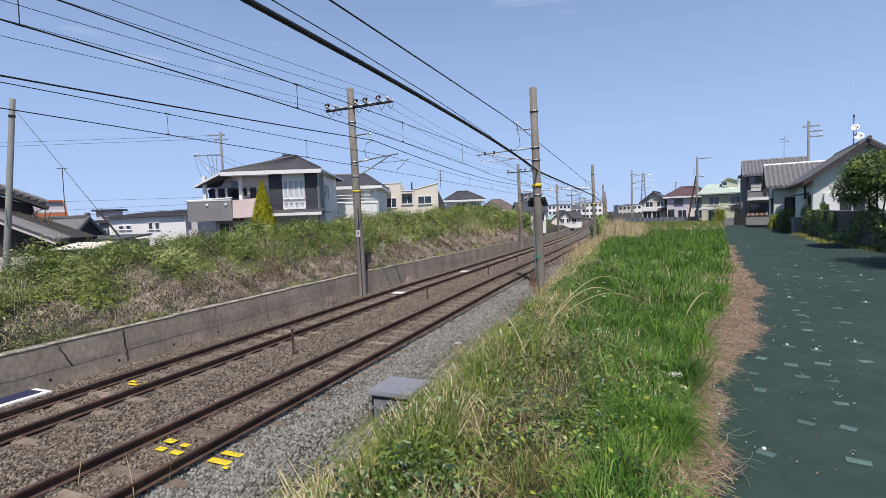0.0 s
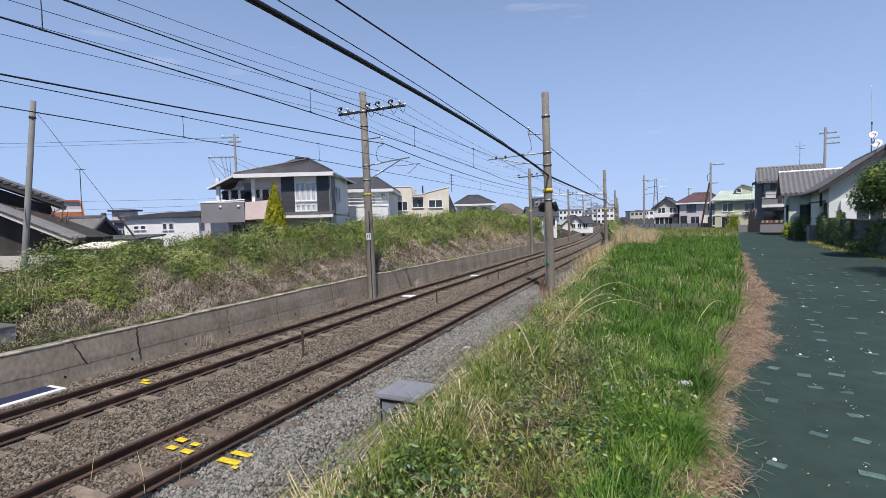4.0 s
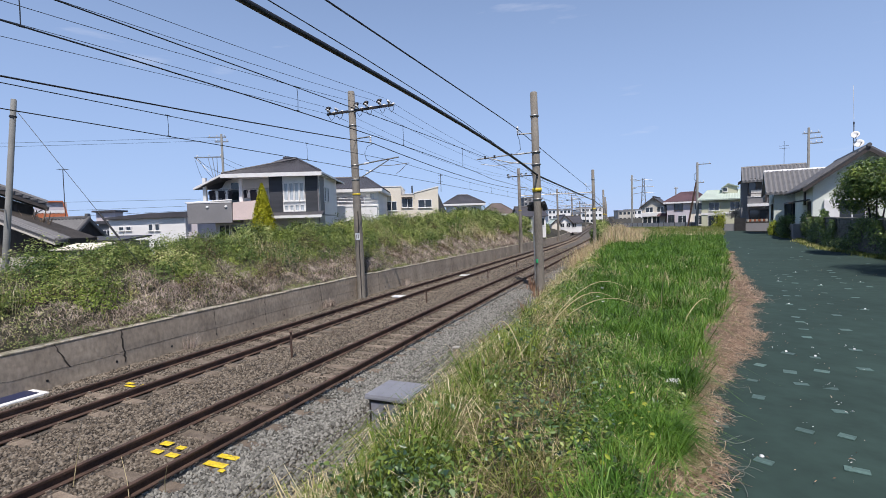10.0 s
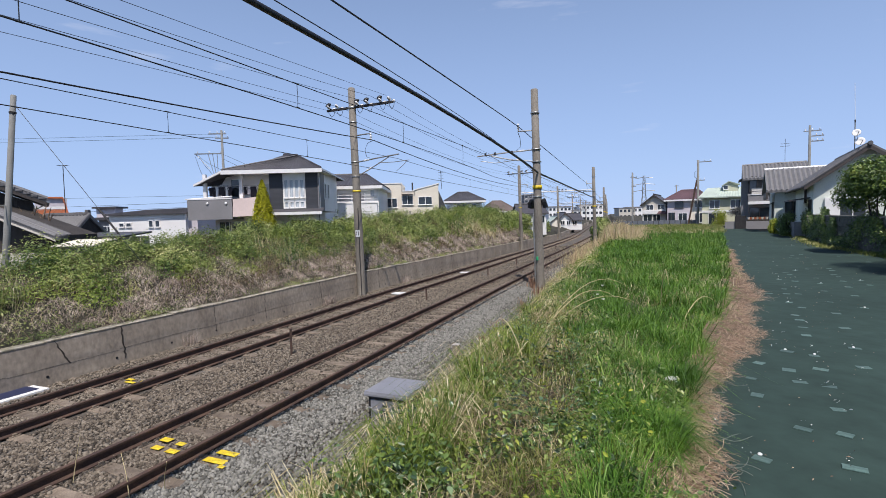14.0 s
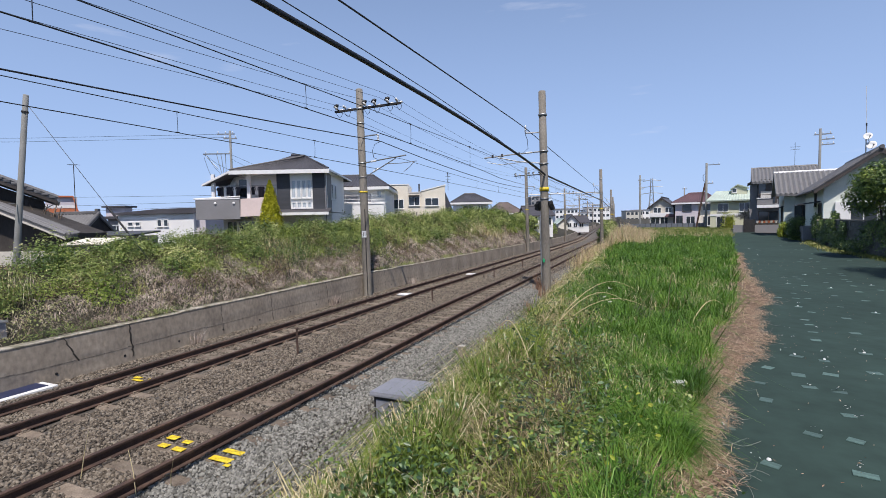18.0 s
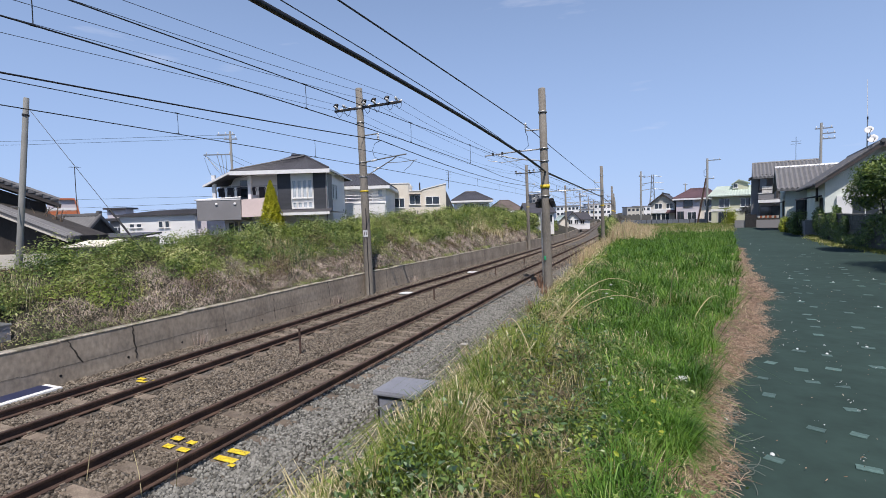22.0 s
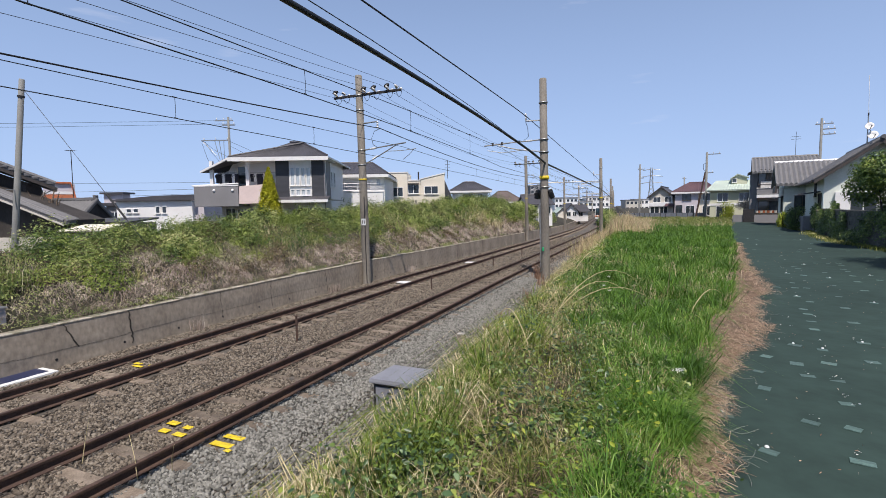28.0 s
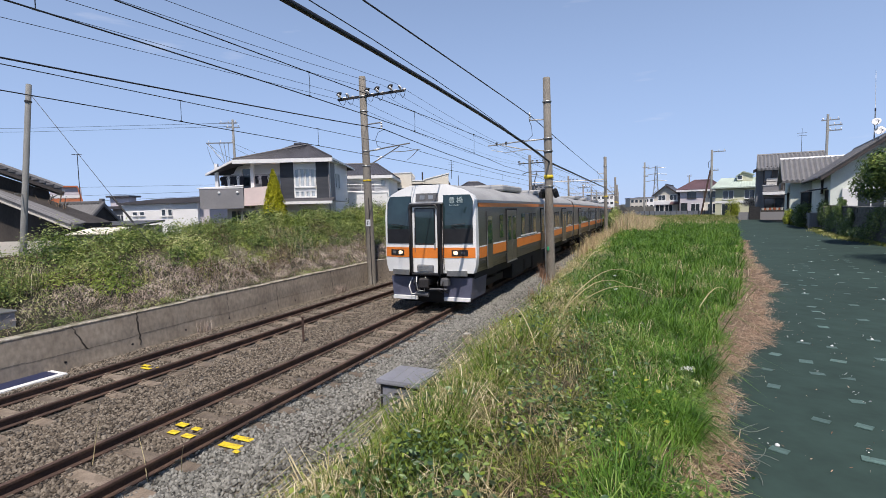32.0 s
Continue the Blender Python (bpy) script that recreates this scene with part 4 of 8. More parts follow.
# -- the large house with the balcony
def balcony_house():
    h = thing("house", "two-storey white and grey house with balcony and hip roof", "house", town(0, 31, 0.4))
    walls(h, -14.35, -7.15, 1.6, 5.9, 0, 3.2, M["w_white"], label="white ground floor walls")
    walls(h, -14.3, -10.2, 1.15, 5.8, 3.2, 5.7, M["w_white"], label="white upper wall behind the balcony")
    walls(h, -10.25, -7.17, 0.3, 5.8, 3.3, 5.9, M["w_white"], label="white upper storey")
    for a, b in ((-10.27, -9.44), (-8.02, -7.2)):
        walls(h, a, b, 0.16, 0.3, 3.45, 5.85, M["w_dark"], "siding_panel", "dark grey siding panel")
    walls(h, -9.44, -8.02, 0.2, 0.3, 3.45, 5.85, M["trim"], "siding_panel", "white siding panel")
    part("siding_panel", box(-7.18, -7.15, 0.4, 1.6, 3.3, 5.85), M["w_grey"], h, "grey siding panel")
    for k in range(4):
        window(h, -9.22 + k * 0.33, 4.72, 0.20, 1.05, 0.2, bars=0, pane=M["veil"])
        window(h, -9.22 + k * 0.33, 3.72, 0.20, 0.30, 0.2, bars=0, pane=M["veil"])
    part("ledge_roof", slab((-10.4, -0.5, 3.25), (-6.9, -0.5, 3.25), (-6.9, 0.3, 3.5), (-10.4, 0.3, 3.5), 0.1), M["r_dark"], h, "narrow dark ledge roof")
    part("ledge_fascia", box(-10.4, -6.9, -0.55, -0.48, 3.08, 3.25), M["trim"], h)
    window(h, -8.6, 2.0, 1.5, 1.5, 1.6, bars=1)
    window(h, -12.7, 2.3, 1.4, .9, 1.6), window(h, -11.3, 2.3, .9, .9, 1.6), window(h, -13.7, 2.3, .7, .9, 1.6)
    b = part("balcony", box(-15.25, -12.5, -0.2, 2.0, 2.9, 4.15, 0.01), M["w_grey"], h, "dark grey balcony front")
    for x in (-14.0, -12.85):
        part("vent", lathe([(0.02, 0), (0.08, 0), (0.08, 0.05), (0.05, .07)], 10), M["trim"], b).matrix_local = pose(x, -0.2, 3.9, 90, 0, 0)
    part("balcony_front", prism([(-12.5, 3.05), (-12.45, 4.15), (-10.4, 4.28), (-10.4, 3.1)], -0.15, 1.95), M["w_pink"], h, "pale pink balcony front")
    part("handrail", box(-15.25, -12.5, -0.22, -0.1, 4.15, 4.22), M["trim"], b)
    part("rail_top", tube([(-15.4, -.1, 4.2), (-12.5, -.1, 4.32)], 0.04, 6), M["trim"], b)
    for x in (-14.35, -12.1):
        part("column", box(x - .1, x + .1, 0.3, 0.5, 4.1, 5.75), M["trim"], h, "white balcony column")
    # Veil panes are added here only to lighten the wall under the eave.
    window(h, -12.75, 4.75, .5, 1.4, 1.15, bars=0), window(h, -13.55, 4.75, .7, .7, 1.15, pane=M["veil"]), window(h, -10.9, 4.6, .9, 1.0, 1.15, pane=M["veil"])
    ym = 4.9
    part("roof_slope", slab((-13.0, -0.28, 5.93), (-6.9, -0.28, 5.93), (-8.9, 2.0, 7.0), (-9.0, 2.0, 7.0), ribs=28, amp=.03), M["r_dark"], h)
    part("roof_slope", slab((-6.9, -0.28, 5.93), (-6.75, 6.4, 5.75), (-10.1, 3.0, 7.2), (-8.95, 2.0, 7.0)), M["r_dark"], h)
    part("roof_slope", slab((-14.9, 0.2, 5.15), (-13.0, -0.28, 5.93), (-8.95, 2.0, 7.0), (-10.1, 3.0, 7.2)), M["r_dark"], h)
    part("roof_slope", slab((-6.75, 6.4, 5.75), (-12.6, 6.4, 5.6), (-14.9, 0.2, 5.15), (-10.1, 3.0, 7.2)), M["r_dark"], h)
    part("fascia", box(-13.05, -6.85, -0.34, -0.24, 5.66, 5.90), M["trim"], h, "white fascia board")
    part("soffit", box(-13.0, -6.9, -0.24, 2.2, 5.70, 5.76), M["trim"], h)
    for p, q in ((Vector((-14.95, .1, 5.12)), Vector((-13.0, -.34, 5.9))), (Vector((-6.85, -.34, 5.9)), Vector((-6.72, 6.4, 5.74)))):
        bm = bmesh.new()
        v = [bm.verts.new(w) for w in (p, q, q - Vector((0, 0, .12)), p - Vector((0, 0, .12)))]
        u = [bm.verts.new(w.co + Vector((0.03, .08, 0))) for w in v]
        bm.faces.new(v), bm.faces.new(u[::-1])
        for i in range(4):
            bm.faces.new((v[i], u[i], u[(i + 1) % 4], v[(i + 1) % 4]))
        bmesh.ops.recalc_face_normals(bm, faces=bm.faces)
        part("barge_board", bm, M["trim"], h)
    part("ridge", tube([(-10.1, 3.0, 7.23), (-8.95, 2.0, 7.03)], 0.08, 8), M["r_dark"], h)
    for p in ((-13.0, -.28), (-6.9, -.28)):
        part("hip_ridge", tube([(p[0], p[1], 5.96), (-8.95, 2.0, 7.03)], 0.06, 6), M["r_dark"], h)
    part("downpipe", tube([(-7.2, 0.12, 5.7), (-7.2, 0.12, 0.2)], 0.04, 6), M["w_grey"], h)
    window(h, 1.7, 4.6, 0.35, .9, side="right", face=-7.15, bars=0), window(h, 2.6, 4.6, 0.35, .9, side="right", face=-7.15, bars=0)
    return h


balcony_house()

# laundry on the balcony
rng = random.Random(9)
M["cloth_dark"] = mat("dark_cloth", (0.03, 0.03, 0.04), 0.9, var=0.3, bump=0.1)
M["cloth_white"] = mat("white_cloth", (0.75, 0.75, 0.74), 0.9, var=0.1, bump=0.1)
for i, x in enumerate([-14.1, -13.9, -13.72, -13.5, -13.3, -13.1, -12.9, -11.9, -11.72, -11.5, -11.3, -11.1, -10.9]):
    root = thing("hanging_shirt", "shirt hung out to dry on the balcony", "laundry", town(x, 31.62, 5.35), group="laundry on the balcony")
    dk = i % 3 != 2
    w, hh = rng.uniform(.12, .2), rng.uniform(.45, .75)
    part("shirt", prism([(-w * .5, 0), (-w, -.1), (-w * .9, -.25), (-w * .6, -.2), (-w * .6, -hh), (w * .6, -hh), (w * .6, -.2), (w * .9, -.25), (w, -.1), (w * .5, 0)], -.03, .03), M["cloth_dark" if dk else "cloth_white"], root)
    part("hanger", tube([(-w * .5, 0, 0), (0, 0, .06), (w * .5, 0, 0)], 0.008, 5), M["galv"], root)
pole_ = thing("drying_pole", "steel drying pole along the balcony", "pole", town(0, 31.62, 5.42))
part("pole", tube([(-14.3, 0, 0), (-10.5, 0, 0)], 0.016, 6), M["galv"], pole_)


def house7():
    h = thing("house", "white two-storey house with dark hip roof and white balcony", "house", town(0, 38, 0.4))
    walls(h, -9.9, -4.3, 0.55, 8, 0, 5.25, M["w_white"])
    b = part("balcony", box(-8.6, -4.35, 0, .545, 2.75, 3.92, 0.01), M["trim"], h, "white balcony front")
    part("handrail", box(-8.65, -4.3, -.04, .1, 3.92, 3.99), M["trim"], b)
    for z in (4.35, 4.6):
        part("pole", tube([(-7.6, .25, z), (-4.8, .25, z - .06)], 0.025, 6), M["trim"], b)
    window(h, -6.9, 4.42, 3.0, .62, .55, bars=2, pane=M["blind"]), window(h, -4.75, 4.7, .3, .45, .55, bars=0, pane=M["veil"])
    hip_roof(h, -9.9, -4.3, 0.4, 8, 5.3, 6.5, M["r_dark"], 0.35, ribs=22, fascia=M["trim"], ridge=.45)
    part("downpipe", tube([(-4.35, .8, 5.1), (-4.35, .8, 0.2)], 0.05, 6), M["w_grey"], h)


house7()


def house8():
    h = thing("house", "cream flat-roofed house with parapets and small windows", "house", town(0, 46, 0.4))
    walls(h, -4.9, -3.0, 0, 6, 0, 5.92, M["w_cream"], label="cream stair tower")
    walls(h, -3.0, -1.75, 0.25, 6, 0, 5.2, M["w_cream"])
    part("wall", prism([(-1.75, 0), (-1.75, 5.28), (0.45, 5.8), (0.45, 0)], 0, 6), M["w_cream"], h)
    part("coping", prism([(-1.8, 5.28), (-1.8, 5.36), (0.5, 5.9), (0.5, 5.8)], -.05, 6.05), M["trim"], h)
    part("coping", box(-4.95, -2.95, -.05, 6.05, 5.92, 6.0), M["trim"], h)
    part("coping", box(-2.95, -1.8, .2, 6.05, 5.2, 5.28), M["trim"], h)
    window(h, -2.45, 4.4, .95, .75, .25), window(h, -.8, 4.3, 1.2, .65, 0), window(h, -3.9, 4.15, .9, .8, 0, bars=1), window(h, -2.45, 2.2, .95, .75, .25)
    part("awning", box(-2.95, -1.95, -.1, .25, 4.86, 4.95), M["dtrim"], h)
    for x in (-2.3, -1.3, -.35, .0):
        part("vent", box(x, x + .12, -.05, .25, 3.0, 3.4), M["w_grey"], h)
    part("vent_pipe", tube([(-2.0, 1, 5.2), (-2.0, 1, 6.05)], .07, 8), M["darksteel"], h)
    part("side_roof", prism([(0.46, 5.2), (0.46, 0), (1.3, 0), (1.3, 3.2)], .3, 6), M["w_dark"], h, "dark grey sloping side")
    ant = thing("tv_antenna", "thin television aerial on the cream house", "antenna", town(0.75, 47, 6.2))
    part("mast", tube([(0, 0, -.4), (0, 0, 1.3)], .025, 6), M["darksteel"], ant)
    for z in (.6, .9, 1.15):
        part("element", tube([(-.25, 0, z), (.25, 0, z)], .014, 5), M["darksteel"], ant)


house8()


def plain_house(label, m, x0, x1, d, ze, zr, wm, rm, kind="hip", wins=(), over=.45, along="x", fascia=None, ribs=0, xr=None, doors=()):
    h = thing("house", label, "house", m)
    walls(h, x0, x1, 0, d, 0, ze, wm)
    if kind == "hip":
        hip_roof(h, x0, x1, 0, d, ze, zr, rm, over, ribs, fascia or M["trim"])
    else:
        gable_roof(h, x0, x1, 0, d, ze, zr, rm, along, over, ribs, wm, xr=xr)
    for w in wins:
        window(h, *w[:4], **(w[4] if len(w) > 4 else {}))
    return h


plain_house("small white house with dark hip roof", town(0, 62, 0.4), 1.7, 6.0, 6, 4.75, 5.95, M["w_white"], M["r_dark"], wins=((3.5, 3.9, 1.3, .8), (5.0, 3.9, .5, .8)), ribs=14)
plain_house("low house with a wide brown roof", town(0, 80, 0.4), 8.2, 13.2, 8, 3.5, 5.3, M["w_beige"], M["r_brown"], wins=((10, 2.6, 1.3, 1), (12, 2.6, 1, 1)))
plain_house("grey-roofed house with white gable wall", town(0, 72, 0.2), 12.6, 16.4, 7, 3.3, 4.6, M["w_white"], M["r_dark"], "gable", wins=((13.5, 2.6, 1.2, .7), (15.8, 2.3, .6, 1.0)), over=.3)
plain_house("white house far along the line with dark roof", town(0, 115, -0.6), 28.9, 32.2, 7, 2.6, 4.2, M["w_white"], M["r_dark"], "gable", wins=((30, 1.8, .9, .9), (31.4, 1.8, .8, .9)), along="y")
plain_house("white house far along the line with dark roof", town(0, 117, -0.6), 32.4, 35.2, 7, 2.5, 3.9, M["w_white"], M["r_dark"], "gable", wins=((33.4, 1.7, .9, .9),))
plain_house("pale yellow shed far along the line", town(0, 108, -0.6), 25.8, 27.8, 5, 2.4, 3.3, M["w_cream"], M["r_green"], "gable", along="y", over=.2)


# -- far blocks of the town
def far_block(x, y, w, d, h, z, floors, cols, m, group="far town blocks", label="distant pale apartment block with rows of windows"):
    b = thing("apartment_building", label, "building", town(x, y, z), group=group)
    part("wall", box(-w / 2, w / 2, 0, d, 0, h), m, b)
    part("roof", box(-w / 2 - .3, w / 2 + .3, -.3, d + .3, h, h + .5), M["w_grey"], b)
    for f in range(floors):
        for c in range(cols):
            x0 = -w / 2 + w * (c + .2) / cols
            part("window", box(x0, x0 + w * .6 / cols, -0.1, 0.0, h * (f + .35) / floors, h * (f + .8) / floors), M["glass"], b)


far_block(66.5, 260, 12, 10, 8.2, -1.0, 3, 6, M["w_white"])
far_block(76, 265, 12, 10, 6.2, -1.0, 2, 5, M["w_white"])
far_block(88, 270, 14, 10, 9.0, -1.0, 3, 6, M["w_white"])
far_block(66, 330, 11, 10, 18, -1.0, 6, 4, M["w_grey"])
far_block(92, 300, 9, 8, 8, -1.0, 2, 4, M["w_beige"])
far_block(160, 300, 20, 10, 6, -1.0, 2, 6, M["w_white"])
far_block(130, 310, 14, 8, 7.5, -1, 2, 5, M["w_white"])
far_block(118, 300, 10, 8, 7, -1, 2, 4, M["w_beige"])
far_block(148, 326, 12, 8, 8, -1, 3, 4, M["w_white"])
far_block(138, 320, 10, 8, 7, -1, 2, 3, M["w_orange"], label="distant red-brown block with windows")

# -- left-hand group
def low_white():
    h = thing("house", "low white house with a flat dark roof and small windows", "house", town(0, 42, 0.4))
    walls(h, -27.4, -21.0, 0, 8, 0, 3.6, M["w_white"])
    part("roof", prism([(-27.7, 3.55), (-27.7, 3.68), (-24, 3.98), (-20.7, 4.05), (-20.7, 3.6)], -.3, 8.3), M["r_dark"], h)
    for x in (-26.35, -25.75):
        window(h, x, 2.75, .36, .26, 0, bars=0)
    for x in (-23.9, -23.35):
        window(h, x, 2.8, .3, .5, 0, bars=0)
    window(h, 2.5, 2.6, .4, .8, side="right", face=-21.0), window(h, 4.0, 2.6, .4, .8, side="right", face=-21.0)
    part("wall", box(-21.0, -20.2, .4, 8, 0, 3.7), M["w_lav"], h, "grey side wall")
    g = thing("house", "small grey house with boxy roof", "house", town(0, 42.5, 0.4))
    walls(g, -28.6, -27.0, 0, 5, 0, 3.2, M["w_grey"])
    part("roof", box(-28.9, -26.8, -.3, 5, 3.2, 3.45), M["r_dark"], g)
    walls(g, -28.7, -27.1, -.05, 1, 3.45, 4.2, M["w_lav"])
    part("roof", box(-28.9, -26.9, -.3, 1.4, 4.2, 4.35), M["r_dark"], g)
    window(g, -27.9, 2.2, .9, .9, 0)


low_white()


def orange_building():
    h = thing("building", "boxy building with orange and pale bands", "building", town(-35.2, 48, 0.4, 36))
    walls(h, -2.4, 0, 0, 4, -.4, 4.45, M["w_orange"])
    walls(h, -2.4, 0, 0, 4, 4.35, 4.7, M["trim"])
    walls(h, -2.4, 0, 0, 4, 4.7, 5.45, M["w_lav"])
    part("roof", prism([(-2.5, 5.45), (-2.5, 5.6), (-.25, 5.6), (.15, 3.9), (0, 3.9), (-.3, 5.45)], -.2, 4.2), M["w_orange"], h)


orange_building()


def tile_house_left():
    h = thing("house", "old dark timber house with grey tiled gable roof", "house", town(-20.1, 26, 0.4, 38))
    rise = .45
    part("roof_slope", slab((0, 0, 4.1), (0, 6, 4.1), (-7, 6, 4.1 + 7 * rise), (-7, 0, 4.1 + 7 * rise), .16, ribs=26, amp=.06), M["tile"], h, "grey tiled main roof")
    for k in range(24):
        x = -.05 - k * .29
        part("verge_tile", box(x - .27, x, -.08, .16, 4.11 - x * rise, 4.2 - x * rise + .03, .015), M["tile"], h)
    part("verge_ridge", tube([(.05, .22, 4.2), (-7, .22, 4.2 + 7.05 * rise)], .11, 8), M["tile_light"], h)
    part("barge_board", prism([(.02, 3.82), (.02, 4.0), (-7, 4.0 + 7 * rise), (-7, 3.82 + 7 * rise)], -.06, -.02), M["dtrim"], h)
    part("gutter", tube([(.08, -.1, 4.0), (.08, 6, 4.0)], .06, 6), M["galv"], h)
    part("wall", prism([(-7, -.4), (-.55, -.4), (-.55, 4.0), (-7, 6.7)], .5, 6), M["w_timber"], h, "dark timber wall")
    for x in (-1.3, -2.6, -3.9):
        part("pillar", box(x, x + .12, .44, .5, 0, 4.1), M["dtrim"], h)
    part("downpipe", tube([(.05, .2, 3.95), (-.5, .42, 3.6), (-.5, .42, 1)], .05, 6), M["galv"], h)
    a = thing("house", "low timber lean-to with a grey tiled roof", "house", town(0.7, 0, 0.4))
    part("roof_slope", slab((-17.44, 22, 2.24), (-19.44, 26.5, 2.33), (-25.2, 26.5, 4.5), (-23.2, 22, 4.7), .14, ribs=20, amp=.06), M["tile"], a, "grey tiled lean-to roof")
    part("barge_board", slab((-17.4, 21.95, 2.14), (-17.44, 21.99, 2.14), (-23.2, 21.99, 4.6), (-23.2, 21.95, 4.6), .09), M["w_beige"], a, "pale barge board")
    part("verge", tube([(-17.44, 22.05, 2.3), (-23.2, 22.05, 4.76)], .09, 8), M["tile_light"], a)
    part("verge", tube([(-17.75, 22.7, 2.32), (-23.4, 22.7, 4.74)], .07, 8), M["tile_light"], a)
    part("verge", tube([(-19.44, 26.5, 2.4), (-25.2, 26.5, 4.57)], .09, 8), M["tile_light"], a)
    part("wall", prism([(-23.2, -.4), (-18.3, -.4), (-18.3, 2.3), (-23.2, 4.2)], 22.6, 26), M["w_timber"], a, "dark timber wall")
    part("wall", box(-23, -18.2, 22.3, 22.6, -.4, 1.55), M["w_beige"], a, "pale lower wall")
    t = thing("house", "small house with a grey tiled gable roof and dark gable", "house", town(0, 30, 0.4))
    walls(t, -24.6, -22.05, .3, 3.2, -.4, 2.2, M["w_timber"])
    gable_roof(t, -24.6, -22.0, .1, 3.4, 2.2, 3.42, M["tile_light"], "x", .12, ribs=13, gable_m=M["w_timber"], ridge_m=M["tile"])
    part("verge", tube([(-21.9, 0, 2.2), (-21.9, 1.75, 3.5)], .1, 8), M["tile"], t)
    for k in range(7):
        part("ridge_tile", box(-24.6 + k * .35, -24.3 + k * .35, 1.65, 1.85, 3.5, 3.6, .02), M["tile_light"], t)
    part("ridge_end", box(-22.1, -21.9, 1.6, 1.9, 3.45, 3.75, .03), M["tile"], t)
    part("shed_roof", slab((-20.9, -2, 2.1), (-17.6, -2, 2.1), (-17.6, 1, 2.3), (-20.9, 1, 2.3), .1), M["r_dark"], t)
    walls(t, -20.7, -17.8, -1.7, 1, -.4, 2.0, M["w_grey"])
    w = thing("shed", "low shed with a pale sheet roof behind the bank", "shed", town(0, 22, 0.4))
    part("roof", slab((-16.8, -.3, 1.86), (-14.9, -.3, 1.86), (-14.9, 1.4, 2.08), (-16.8, 1.4, 2.08), .05), M["w_cream"], w)
    walls(w, -16.6, -15.1, 0, 1.3, -.4, 1.8, M["w_grey"])
    ant = thing("tv_antenna", "thin roof aerial on a tall mast", "antenna", town(-23.4, 31.75, 3.9))
    part("mast", tube([(0, 0, -.15), (0.05, 0, 3.1)], .022, 6), M["darksteel"], ant)
    part("boom", tube([(-.25, 0, 3.1), (.35, 0, 3.05)], .014, 5), M["darksteel"], ant)
    for x in (-.2, .0, .15, .3):
        part("element", tube([(x, -.2, 3.07), (x, .2, 3.07)], .009, 5), M["darksteel"], ant)
    g = thing("agave_plant", "dry spiky plants in front of the timber house", "plant", town(-20.2, 25.3, 2.9), group="spiky plants")
    rr = random.Random(5)
    for k in range(16):
        a, l = rr.uniform(0, 6.28), rr.uniform(.7, 1.35)
        x0 = rr.uniform(-.5, .7)
        part("leaf", tube([(x0, 0, -.6), (x0 + .12 * math.cos(a), .1 * math.sin(a), l * .6), (x0 + .35 * math.cos(a), .3 * math.sin(a), l)], .06, 5, .01), M["dry_leaf"], g)


M["dry_leaf"] = mat("dry_leaf", (0.20, 0.15, 0.11), 0.9, var=0.4, scale=6, bump=0.2)
tile_house_left()


def utility_pole(m, h, r, label, arms=(), top=0.8):
    p = thing("utility_pole", label, "utility pole", m, group="street utility poles")
    part("shaft", lathe([(r, -.6), (r, 0), (r * top, h - .02), (r * top - .02, h)], 14), M["pole_grey"], p, smooth=True)
    for z, w, d in arms:
        a = part("crossarm", box(-w / 2 + d, w / 2 + d, -.05, .05, z - .05, z + .05), M["galv"], p)
        for k in (-.45, 0, .45):
            insulator(a, pose(d + k * w * .9, 0, z + .05), 2, .05)
    return p


M["pole_grey"] = mat("grey_concrete", (0.25, 0.25, 0.235), 0.8, var=0.2, scale=1.5, bump=0.15)
lp = utility_pole(town(-13.84, 16, 1.7) @ pose(0, 0, 0, 0, 7.3, 0), 5.6, 0.098, "leaning grey concrete utility pole on the bank")
for z in (5.05,):
    part("clamp", lathe([(.07, z - .03), (.1, z - .03), (.1, z + .03), (.07, z + .03)], 12), M["darksteel"], lp)
part("step_bolt", tube([(0, -.1, 2.1), (0, -.4, 2.1)], .015, 5), M["galv"], lp)
stay = thing("stay_wire", "stay wire from the leaning pole to the ground", "wire")
a, b = town(-13.1, 16, 6.93).translation, town(-9.5, 16, 1.9).translation
part("wire", tube([a, a.lerp(b, .5), b], .009, 5), M["copper"], stay)
part("guard", tube([a.lerp(b, .66), a.lerp(b, .82)], .032, 6), M["black"], stay, "black stay guard")
hp = utility_pole(town(-18.85, 45, 1.0), 10.4, 0.12, "concrete utility pole with crossarms behind the houses", arms=((10.1, 1.6, -.4), (9.7, 1.2, 0), (8.35, 2.6, -1.2)))
part("brace", tube([(-2.4, 0, 8.3), (-1.2, 0, 7.0)], .03, 6), M["galv"], hp)
for k in range(3):
    part("brace", tube([(-1.3 + k * .4, 0, 8.3), (-.9 + k * .2, 0, 6.6)], .025, 6), M["galv"], hp)

